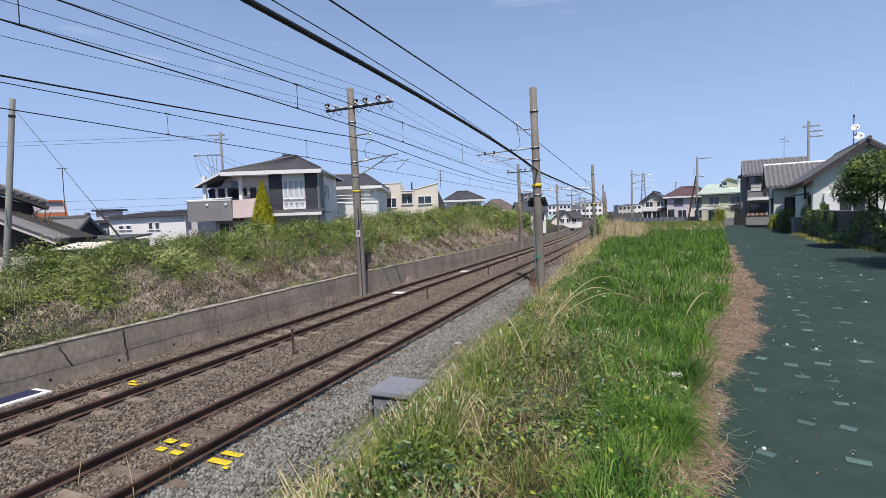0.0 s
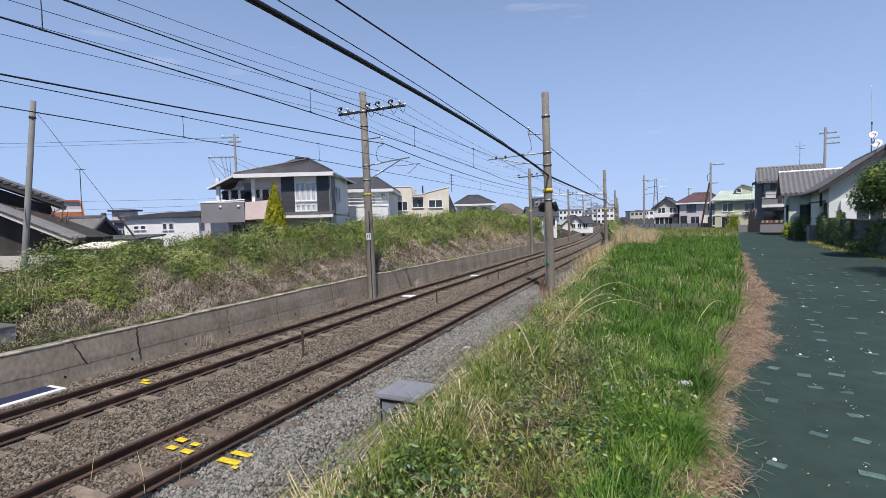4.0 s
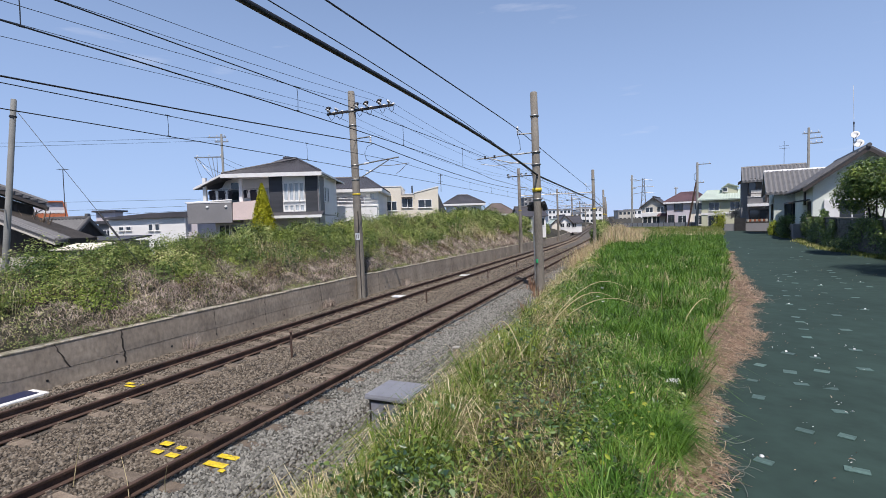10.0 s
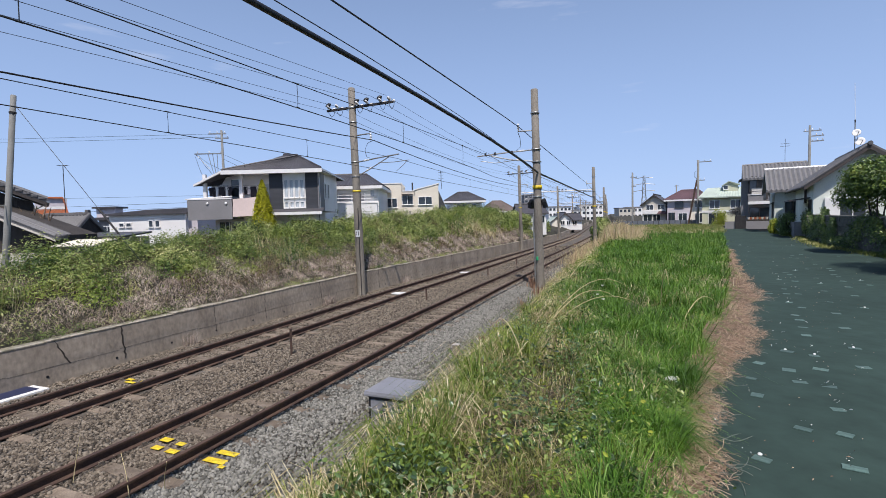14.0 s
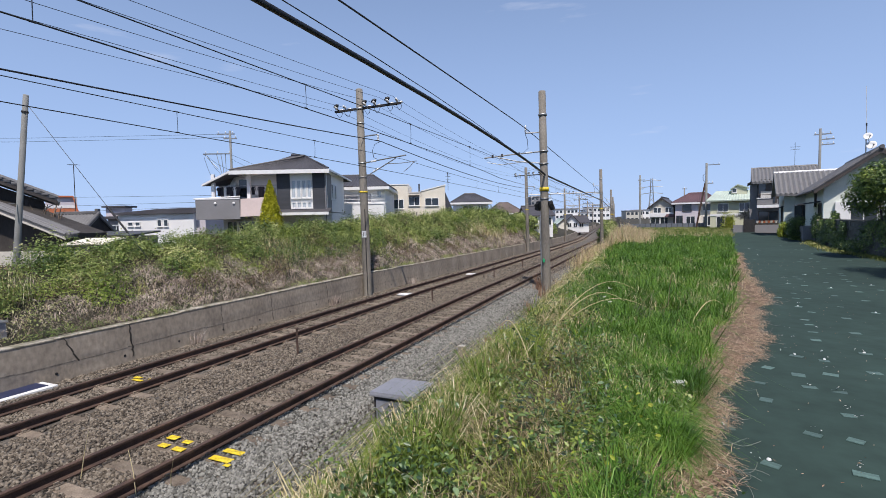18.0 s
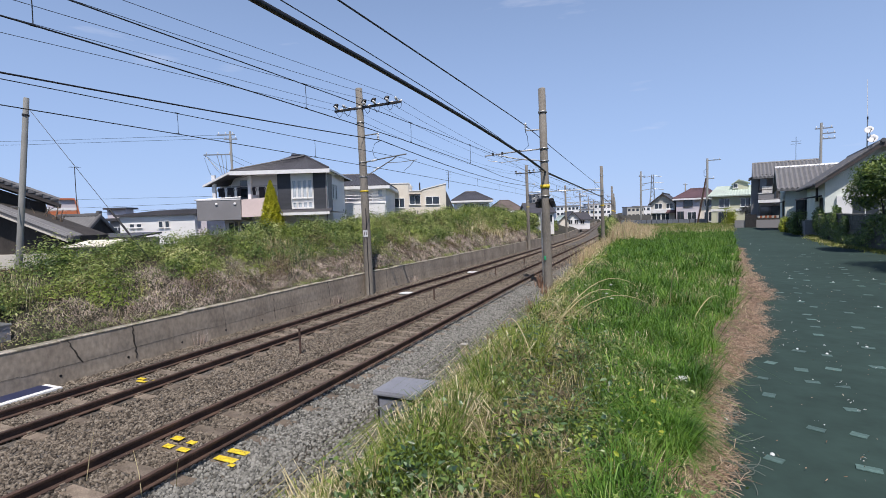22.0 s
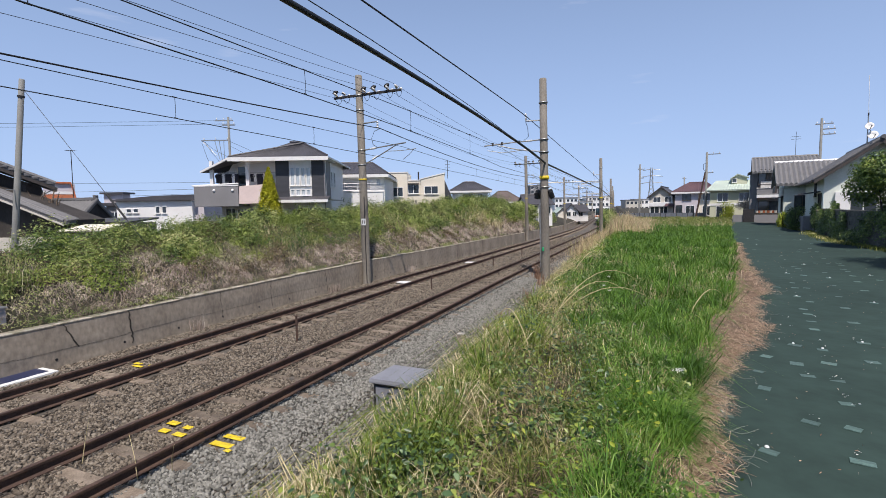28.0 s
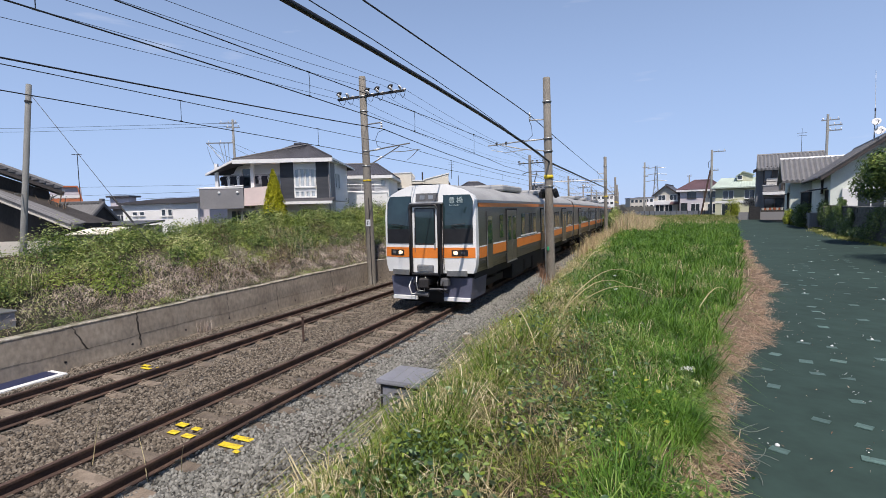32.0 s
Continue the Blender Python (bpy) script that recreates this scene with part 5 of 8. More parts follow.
# wires behind the left-hand houses
for i, (p, q) in enumerate((((-18.9, 45, 11.1), (-62, 52, 12.6)), ((-18.9, 45, 10.8), (-62, 52, 12.2)), ((-18.9, 45, 9.3), (-12.5, 40, 6.9)), ((-18.9, 45, 8.9), (-12.8, 40, 6.4)), ((-21.2, 45, 9.3), (-14.2, 34, 6.6)), ((-21.0, 45, 9.2), (-14.9, 34, 6.3)), ((-21.3, 45, 9.1), (-15.5, 34, 5.9)), ((-20, 50, 5.9), (-70, 60, 7.0)), ((-20, 50, 5.3), (-70, 60, 5.6)), ((-20, 50, 4.9), (-70, 60, 4.6)))):
    w = thing("service_wire", "thin service wire between poles and houses", "wire", group="street wires")
    a, b = town(*p).translation, town(*q).translation
    part("wire", tube([a, a.lerp(b, .5) - Vector((0, 0, .15)), b], .014, 5), M["copper"], w)


# -- right-hand group along the lane
def gable_house_right():
    h = thing("house", "white rendered house with dark tiled gable roof and aerials", "house", lane(0, 34.8, PATH_Z - .1))
    walls(h, 3.95, 8.6, 0, 9, 0, 3.35, M["w_pale"])
    gable_roof(h, 3.95, 8.6, 0, 9, 3.45, 5.15, M["tile"], "y", 0.5, ribs=20, gable_m=M["w_pale"])
    for k in range(11):
        part("verge_tile", lathe([(.02, -.16), (.09, -.16), (.1, .1), (.09, .16), (.02, .16)], 8), M["tile"], h).matrix_local = pose(3.55 + k * .25, -.48, 3.2 + k * .183, 0, 54, 0)
    part("window_shutter", box(4.45, 5.1, -.18, -.02, 1.15, 2.4, .01), M["trim"], h, "pale shutter box")
    window(h, 5.7, 1.75, 1.1, 1.15, 0)
    window(h, 1.1, 1.8, .9, 1.0, side="left", face=3.95, frame_m=M["dtrim"]), window(h, 3.2, 2.6, .5, .7, side="left", face=3.95, frame_m=M["dtrim"])
    part("porch_roof", slab((2.9, 1.2, 2.35), (3.95, 1.2, 2.5), (3.95, 4.2, 2.5), (2.9, 4.2, 2.35), .08), M["r_dark"], h)
    part("porch_wall", box(3.2, 3.95, 1.6, 4.0, 0, 1.0), M["w_grey"], h)
    part("gutter", tube([(3.37, -.5, 3.02), (3.37, 9.5, 3.02)], .06, 6), M["dtrim"], h)
    part("ridge_end", lathe([(.06, -.08), (.11, -.08), (.11, .08), (.06, .08)], 10), M["tile"], h).matrix_local = pose(6.275, -.55, 5.22, 90, 0, 0)
    for x, z, r in ((5.88, 5.36, .23), (5.72, 5.84, .2)):
        d = thing("satellite_dish", "white satellite dish on the roof mast", "satellite dish", lane(x, 34.45, PATH_Z - .1 + z), group="satellite dishes")
        bowl = part("bowl", lathe([(0.03, -.09), (r * .5, -.07), (r * .85, -.025), (r, 0.0), (r * .97, .01), (r * .5, -.05), (.02, -.07)], 18), M["trim"], d, smooth=True)
        bowl.matrix_local = pose(0, 0, 0, 70, 0, -15)
        part("feed_arm", tube([(0, -.05, -.2), (0.03, -.4, -.05)], .015, 5), M["galv"], d)
        part("feed", box(0.0, .05, -.43, -.37, -.06, -.01, .01), M["darksteel"], d)
    w = thing("whip_antenna", "tall thin whip aerial on a roof mast", "antenna", lane(5.68, 34.6, PATH_Z - .1 + 4.75))
    part("mast", tube([(0, 0, 0), (0, 0, 1.7)], .03, 6), M["galv"], w)
    part("whip", tube([(0, 0, 1.7), (-.02, 0, 2.6), (-.05, 0, 3.75)], .012, 5), M["trim"], w)
    part("base_coil", tube([(0, 0, 1.65), (0, 0, 1.8)], .035, 8), M["darksteel"], w)
    part("brace", tube([(0.25, 0, .55), (0, 0, 1.1)], .015, 5), M["galv"], w)
    b = thing("house", "white house behind the gable house with tiled roof", "house", lane(0, 30.5, PATH_Z - .1))
    walls(b, 8.9, 14, 0, 8, 0, 4.4, M["w_white"])
    gable_roof(b, 8.9, 14, 0, 8, 4.4, 6.4, M["tile"], "y", .6, gable_m=M["w_white"])


gable_house_right()


def tile_house_right():
    h = thing("house", "low house with a broad grey tiled roof", "house", lane(0, 44.2, PATH_Z - .1))
    walls(h, 2.75, 8, .8, 6.6, 0, 3.4, M["w_pale"])
    gable_roof(h, 2.75, 8, .8, 6.6, 3.5, 5.0, M["tile_light"], "x", .55, ribs=20, amp=.075, gable_m=M["w_pale"], ridge_m=M["trim"])
    window(h, 2.2, 1.8, 1.0, 1.1, side="left", face=2.75, frame_m=M["dtrim"])
    window(h, 3.9, 1.7, .9, 1.3, .8, frame_m=M["dtrim"])
    part("canopy", slab((2.2, 1.0, 2.2), (2.75, 1.0, 2.35), (2.75, 4.0, 2.35), (2.2, 4.0, 2.2), .06), M["r_dark"], h)
    part("barge_board", prism([(2.16, 2.6), (2.16, 3.1), (2.3, 3.1), (2.3, 2.6)], .2, 3.6), M["dtrim"], h)


tile_house_right()


def dark_house_right():
    h = thing("house", "two-storey dark house with tiled roof and pale balcony", "house", lane(0, 55, PATH_Z - .1))
    walls(h, 1.3, 7, 0, 7, 0, 2.5, M["w_grey"])
    walls(h, 1.3, 7, .2, 7, 2.5, 4.95, M["w_dark"], label="dark upper storey")
    gable_roof(h, 1.3, 5.6, .2, 6.6, 4.95, 6.25, M["tile_light"], "x", .5, ribs=17, amp=.075, gable_m=M["w_dark"])
    part("side_roof", slab((.5, .6, 4.75), (1.3, .6, 5.1), (1.3, 5, 5.1), (.5, 5, 4.75), .1), M["r_dark"], h)
    walls(h, .75, 1.3, .8, 5, 0, 4.8, M["w_grey"])
    b = part("balcony", box(1.25, 2.85, -.9, .2, 2.65, 3.2, .01), M["w_grey"], h, "grey balcony front")
    part("handrail", box(1.2, 2.9, -.95, -.85, 3.2, 3.26), M["trim"], b)
    part("awning", box(1.25, 3.1, -1.0, .2, 2.35, 2.62), M["trim"], h, "pale awning band")
    part("blind", box(1.55, 2.7, .1, .19, 3.3, 3.9), M["curtain"], h)
    window(h, 2.0, 4.3, 1.2, 1.3, .2, frame_m=M["dtrim"])
    window(h, 2.2, 1.2, 1.5, 1.6, 0, frame_m=M["dtrim"])
    part("gate", box(.2, 1.1, -1.6, -1.5, 0, 1.3), M["darksteel"], h)
    part("low_wall", box(-.6, 3.0, -1.5, -1.35, 0, .8), M["w_grey"], h)
    part("lamp", box(2.85, 3.4, -.5, -.3, 4.9, 5.02), M["trim"], h)
    ant = thing("tv_antenna", "thin aerial on the tiled roof", "antenna", lane(4.35, 58.4, PATH_Z + 5.9))
    part("mast", tube([(0, 0, 0), (0, 0, 2.6)], .02, 6), M["darksteel"], ant)
    for z in (1.9, 2.15):
        part("element", tube([(-.4, 0, z), (.4, 0, z)], .016, 5), M["darksteel"], ant)
    v = thing("carport_clutter", "flower pots and boxes on a shelf under the balcony", "plants", lane(2.0, 54.2, PATH_Z + .85))
    rr = random.Random(3)
    for k in range(9):
        part("pot", lathe([(.08, 0), (.12, .2), (.13, .22)], 8), M["w_orange" if k % 2 else "w_cream"], v).matrix_local = pose(-.7 + k * .18, rr.uniform(-.1, .1), 0)
    part("shelf", box(-.85, .95, -.2, .2, -.8, 0, .01), M["w_timber"], v)


dark_house_right()


def green_house():
    h = thing("house", "pale house with a light green mansard roof", "house", lane(0, 66, PATH_Z - .2))
    walls(h, -3.1, 2, 0, 8, 0, 3.55, M["w_green"])
    part("roof_slope", slab((-3.5, -.5, 3.55), (2.4, -.5, 3.55), (2.0, 2.2, 4.7), (-2.6, 2.2, 4.7), .12, ribs=20, amp=.03), M["r_green"], h)
    part("roof_slope", slab((-3.5, 8, 3.55), (-3.5, -.5, 3.55), (-2.6, 2.2, 4.7), (-2.6, 5, 4.7), .12), M["r_green"], h)
    part("roof_top", box(-2.6, 2.0, 2.2, 6, 4.5, 4.72), M["r_green"], h)
    d = part("dormer", prism([(-1.0, 4.2), (-1.0, 4.9), (-.4, 5.3), (.55, 4.95), (.55, 4.2)], 1.0, 3), M["w_green"], h, "small dormer with green roof")
    part("dormer_roof", prism([(-1.15, 4.85), (-.4, 5.4), (.75, 4.98), (.7, 4.9), (-.4, 5.28), (-1.1, 4.78)], .8, 3.2), M["r_green"], d)
    window(h, -1.8, 2.7, 1.0, .9, 0), window(h, .3, 2.7, .9, .9, 0), window(h, -1.6, 1.0, 1.6, 1.3, 0), window(h, -.7, 4.65, .4, .4, 1.0, bars=0)
    part("band", box(-3.15, 2.05, -.06, 0, 1.75, 2.0), M["trim"], h)


green_house()


def pink_house():
    h = thing("house", "lavender and pale house with red-brown hip roof", "house", lane(0, 81.7, PATH_Z - .2))
    walls(h, -8.5, -5.4, 0, 8, 0, 3.75, M["w_lav"], label="lavender wall")
    walls(h, -5.4, -3.0, .3, 8, 0, 3.75, M["w_cream"], label="pale wall")
    hip_roof(h, -8.5, -3.0, 0, 8, 3.8, 5.3, M["r_red"], .45, 20, M["trim"], .35)
    window(h, -6.9, 3.0, 1.1, .9, 0, frame_m=M["dtrim"]), window(h, -4.3, 3.0, .9, .9, .3), window(h, -6.4, 1.0, 1.1, 1.4, 0), window(h, -7.9, 1.0, .8, 1.6, 0, frame_m=M["dtrim"]), window(h, -4.2, 1.0, 1.1, 1.3, .3)


pink_house()


def beige_house():
    h = thing("house", "beige house with dark gable roof and a red porch roof", "house", lane(0, 83.4, PATH_Z - .2))
    walls(h, -12.3, -8.9, 0, 8, 0, 3.35, M["w_beige"])
    gable_roof(h, -12.3, -8.9, 0, 8, 3.4, 4.75, M["r_dark"], "y", .35, gable_m=M["w_beige"])
    window(h, -11.2, 2.75, 1.0, .75, 0), window(h, -9.6, 2.75, .9, .75, 0), window(h, -11.5, .9, 1.2, 1.4, 0), window(h, -10.2, .9, 1.0, 1.4, 0)
    part("band", box(-12.35, -8.85, -.25, 0, 1.7, 2.3), M["trim"], h, "pale balcony band")
    part("porch_roof", slab((-10.0, -1.0, 1.75), (-8.7, -1.0, 1.75), (-8.9, .2, 2.35), (-9.8, .2, 2.35), .08), M["r_red"], h, "red porch roof")


beige_house()

# lane fence, poles and far pylon
fence = thing("fence", "blue-grey panel fence across the end of the field", "fence", lane(0, 69.5, PATH_Z - .2))
M["fence"] = mat("blue_grey_panel", (0.17, 0.19, 0.22), 0.6, var=0.2, scale=1.5, bump=0.1)
for k in range(16):
    x = -14.0 + k * .64
    part("panel", box(x, x + .62, -.02, .02, 0, .88, .006), M["fence"], fence)
    part("post", box(x - .04, x + .02, -.05, .05, 0, .95), M["darksteel"], fence)
sp = utility_pole(lane(-3.65, 67.9, PATH_Z - .2), 8.15, .15, "grey street pole with transformer arms and a leaning prop", arms=((7.9, 1.5, .7), (5.7, .9, .3)))
part("prop", tube([(-1.1, 0, 0), (-.12, 0, 5.8)], .1, 8), M["rust"], sp, "dark leaning prop")
part("hoop", tube([(-.1, 0, 5.9), (-.35, 0, 6.1), (-.35, 0, 6.7), (-.1, 0, 6.9)], .03, 6), M["darksteel"], sp)
utility_pole(lane(-13.85, 83.9, PATH_Z - .2), 8.4, .16, "grey street pole beside the beige house", arms=((7.6, 1.0, .2), (6.2, .7, .2)))
pp = utility_pole(lane(6.4, 59.7, PATH_Z), 9.75, .13, "tall grey street pole behind the tiled roofs", arms=((9.2, 1.4, .2), (8.7, 1.2, .5), (8.2, 1.0, .6)))
utility_pole(lane(-8.0, 90, PATH_Z), 6.2, .12, "thin street pole behind the houses", arms=((6.0, .6, 0),))
pylon = thing("transmission_tower", "distant grey lattice transmission tower", "pylon", lane(-60, 415, -2))
for sx in (-1, 1):
    for sy in (-1, 1):
        part("leg", tube([(3.2 * sx, 3.2 * sy, 0), (1.3 * sx, 1.3 * sy, 18), (.6 * sx, .6 * sy, 34)], .2, 5), M["galv"], pylon)
for k in range(9):
    z0, z1 = 3.4 * k + 2, 3.4 * k + 5.4
    f = lambda z: 3.2 - 1.9 * z / 18 if z < 18 else 1.3 - .7 * (z - 18) / 16
    part("brace", tube([(-f(z0), -f(z0), z0), (f(z1), -f(z1), z1)], .11, 4), M["galv"], pylon)
    part("brace", tube([(f(z0), -f(z0), z0), (-f(z1), -f(z1), z1)], .11, 4), M["galv"], pylon)
for z, w in ((32, 6.5), (27, 8), (22, 8)):
    part("arm", tube([(-w, 0, z), (0, 0, z + 1), (w, 0, z)], .22, 5), M["galv"], pylon)

# -- block wall along the lane
bw = thing("block_wall", "weathered grey concrete block wall along the lane", "wall", lane(0, 0, PATH_Z), kind="structure")
M["block"] = mat("concrete_block", (0.15, 0.145, 0.13), 0.9, var=0.4, scale=2.5, bump=0.4, fine=25, col2=(0.075, 0.078, 0.066), rand=0.18)


def wall_x(y):
    return float(np.interp(y, (12, 18.6, 23.7, 27.2, 30.7, 36.6), (6.5, 5.3, 4.5, 4.02, 3.92, 3.95)))


blk_me = bpy.data.meshes.new("block")
bm = box(-.09, .09, -.193, .193, 0, .187, .006)
bm.to_mesh(blk_me), bm.free()
blk_me.materials.append(M["block"])
row = 0
for row in range(7):
    y = 14.0 + (.2 if row % 2 else 0)
    while y < 34.2:
        ob = new("block", blk_me)
        ob.parent = bw
        ob.matrix_local = pose(wall_x(y) + random.uniform(-.006, .006), y, row * .193 - .03, 0, 0, 8.5 if y < 27 else 1)
        y += .395
for y in np.arange(14.2, 34.2, .79):
    ob = part("coping", box(-.11, .11, -.39, .39, 1.33, 1.39, .01), M["block"], bw)
    ob.matrix_local = pose(wall_x(y), y, 0, 0, 0, 8.5 if y < 27 else 1)
for y in (35.0, 36.2):
    g = thing("gate_post", "grey rendered gate post at the drive", "gate post", lane(3.9, y, PATH_Z), group="gate posts")
    part("post", box(-.2, .2, -.2, .2, 0, 1.25, .02), M["w_grey"], g)
    part("cap", box(-.24, .24, -.24, .24, 1.25, 1.33, .02), M["concrete"], g)
M["car_white"] = mat("white_car_paint", (0.75, 0.75, 0.76), 0.25, var=0.05, bump=0)
for x, y in ((-2.4, 72.5),):
    c = thing("parked_car", "small pale car parked beside the house", "car", lane(x, y, PATH_Z - .1), group="parked cars")
    part("body", prism([(-.75, .3), (-.78, .85), (-.62, 1.4), (.62, 1.4), (.78, .85), (.75, .3)], 0, 3.2), M["car_white"], c)
    part("windscreen", prism([(-.62, .95), (-.55, 1.3), (.55, 1.3), (.62, .95)], -.03, .02), M["glass"], c)
    for sx in (-.65, .65):
        for yy in (.6, 2.6):
            w = part("wheel", lathe([(.28, -.09), (.3, -.07), (.3, .07), (.28, .09)], 14), M["black"], c)
            w.matrix_local = pose(sx, yy, .3, 0, 90, 0)
        part("headlight", box(sx - .09, sx + .09, -.04, .02, .65, .78), M["trim"], c)
# ---- vegetation ----
G1 = ((0.04, 0.07, 0.012), (0.12, 0.19, 0.03), (0.23, 0.30, 0.055), (0.44, 0.45, 0.15))
M["fresh"] = island_mat("fresh_strip_grass", ((0.02, 0.052, 0.008), (0.065, 0.155, 0.018), (0.135, 0.265, 0.036), (0.32, 0.43, 0.11)), 0.45, 0.3, patch=1.9, drift=0.55)
M["grass"] = island_mat("fresh_grass", G1, 0.5, 0.4, patch=0.9)
M["grass_mix"] = island_mat("mixed_grass", ((0.036, 0.058, 0.012), (0.135, 0.175, 0.034), (0.29, 0.30, 0.09), (0.60, 0.52, 0.28)), 0.6, 0.25, patch=1.8, drift=0.6)
M["dry"] = island_mat("dry_grass", ((0.24, 0.19, 0.095), (0.47, 0.39, 0.21), (0.66, 0.57, 0.35), (0.82, 0.74, 0.52)), 0.8, 0.25)
M["reed"] = island_mat("dry_reeds", ((0.34, 0.25, 0.14), (0.59, 0.45, 0.27), (0.74, 0.60, 0.39), (0.36, 0.38, 0.14)), 0.8, 0.25)
M["straw"] = island_mat("cut_straw", ((0.10, 0.06, 0.04), (0.27, 0.175, 0.115), (0.43, 0.305, 0.21), (0.68, 0.54, 0.40)), 0.85, 0.1)
M["leaf"] = island_mat("weed_leaves", ((0.018, 0.038, 0.011), (0.05, 0.095, 0.022), (0.13, 0.20, 0.045), (0.33, 0.38, 0.11)), 0.38, 0.15, 0.5, patch=1.8)
# The dark stop, gathered in patches, puts shaded pockets into the bank's leaf colour.
M["bank_leaf"] = island_mat("bank_leaves", ((0.022, 0.038, 0.012), (0.13, 0.185, 0.045), (0.31, 0.37, 0.105), (0.62, 0.60, 0.30)), 0.5, 0.25, 0.4, patch=1.25, drift=0.68)
M["bank_dry"] = island_mat("dry_scrub", ((0.10, 0.072, 0.06), (0.32, 0.255, 0.215), (0.52, 0.435, 0.37), (0.72, 0.63, 0.53)), 0.85, 0.1, patch=1.3, drift=0.6)
M["bank_brown"] = island_mat("wilted_leaves", ((0.05, 0.032, 0.024), (0.13, 0.085, 0.06), (0.22, 0.16, 0.10), (0.20, 0.21, 0.07)), 0.7, 0.2)
M["bramble"] = island_mat("bramble_leaves", ((0.014, 0.034, 0.014), (0.036, 0.078, 0.032), (0.085, 0.155, 0.062), (0.22, 0.30, 0.15)), 0.36, 0.1, 0.55)
M["thatch"] = island_mat("dead_thatch", ((0.07, 0.052, 0.03), (0.20, 0.155, 0.085), (0.38, 0.31, 0.18), (0.60, 0.52, 0.34)), 0.85, 0.1, patch=1.6, drift=0.6)
M["mid_leaf"] = island_mat("light_weed_leaves", ((0.06, 0.11, 0.02), (0.15, 0.22, 0.035), (0.27, 0.34, 0.06), (0.42, 0.45, 0.13)), 0.5, 0.3, 0.4, patch=1.7, drift=0.5)
M["bush_leaf"] = island_mat("garden_bush_leaves", ((0.02, 0.045, 0.012), (0.06, 0.11, 0.022), (0.14, 0.21, 0.038), (0.36, 0.41, 0.10)), 0.4, 0.2, 0.5, patch=1.6, drift=0.5)
M["bright_leaf"] = island_mat("bright_leaves", ((0.16, 0.22, 0.02), (0.31, 0.37, 0.04), (0.45, 0.46, 0.08)), 0.5, 0.4)


def lump(x, y):
    """Slow swells that gather the growth into tufts."""
    return .5 + .22 * np.sin(x * 3.1 + 1.7 * np.sin(y * 1.3)) + .2 * np.sin(y * 2.7 + 1.4 * np.sin(x * 2.2)) + .12 * np.sin(x * 7.3 + y * 5.9)


M["thuja"] = island_mat("golden_conifer", ((0.18, 0.20, 0.012), (0.40, 0.40, 0.016), (0.62, 0.58, 0.03)), 0.6, 0.3)
M["dock"] = island_mat("reddish_stalks", ((0.14, 0.075, 0.05), (0.24, 0.13, 0.085), (0.36, 0.23, 0.15)), 0.8, 0.1)
M["petal"] = island_mat("white_petals", ((0.6, 0.6, 0.55), (0.8, 0.8, 0.76)), 0.7, 0.3)


def tri_mesh(name, verts, faces, material):
    me = bpy.data.meshes.new(name)
    nf = len(faces)
    me.vertices.add(len(verts)), me.loops.add(nf * 3), me.polygons.add(nf)
    me.vertices.foreach_set("co", np.asarray(verts, np.float32).reshape(-1))
    me.loops.foreach_set("vertex_index", np.asarray(faces, np.int32).reshape(-1))
    me.polygons.foreach_set("loop_start", np.arange(0, nf * 3, 3, dtype=np.int32))
    me.update()
    me.materials.append(material)
    return new(name, me)


def blades(name, base, h, w, lean, material, g, droop=0.35, label="", category="grass"):
    """Bent grass blades: base (n, 3), heights, widths, and how far they lean."""
    n = len(base)
    a, b = g.uniform(0, 2 * np.pi, n), g.uniform(0, 2 * np.pi, n)
    side = np.stack([np.cos(a), np.sin(a), np.zeros(n)], 1)
    fwd = np.stack([np.cos(b), np.sin(b), np.zeros(n)], 1)
    l = (g.uniform(0.2, 1, n) * lean)[:, None]
    h, w = h[:, None], w[:, None]
    up = np.array([0, 0, 1.0])
    mid = base + up * h * 0.6 + fwd * h * l * 0.35
    tip = base + up * h * (1 - droop * l) + fwd * h * l
    base = base - up * 0.03
    v = np.stack([base - side * w, base + side * w, mid + side * w * .8, mid - side * w * .8, tip], 1).reshape(-1, 3)
    f = (np.array([(0, 1, 2), (0, 2, 3), (3, 2, 4)])[None] + 5 * np.arange(n)[:, None, None]).reshape(-1, 3)
    return tagged(tri_mesh(name, v, f, material), label, category, kind="stuff")


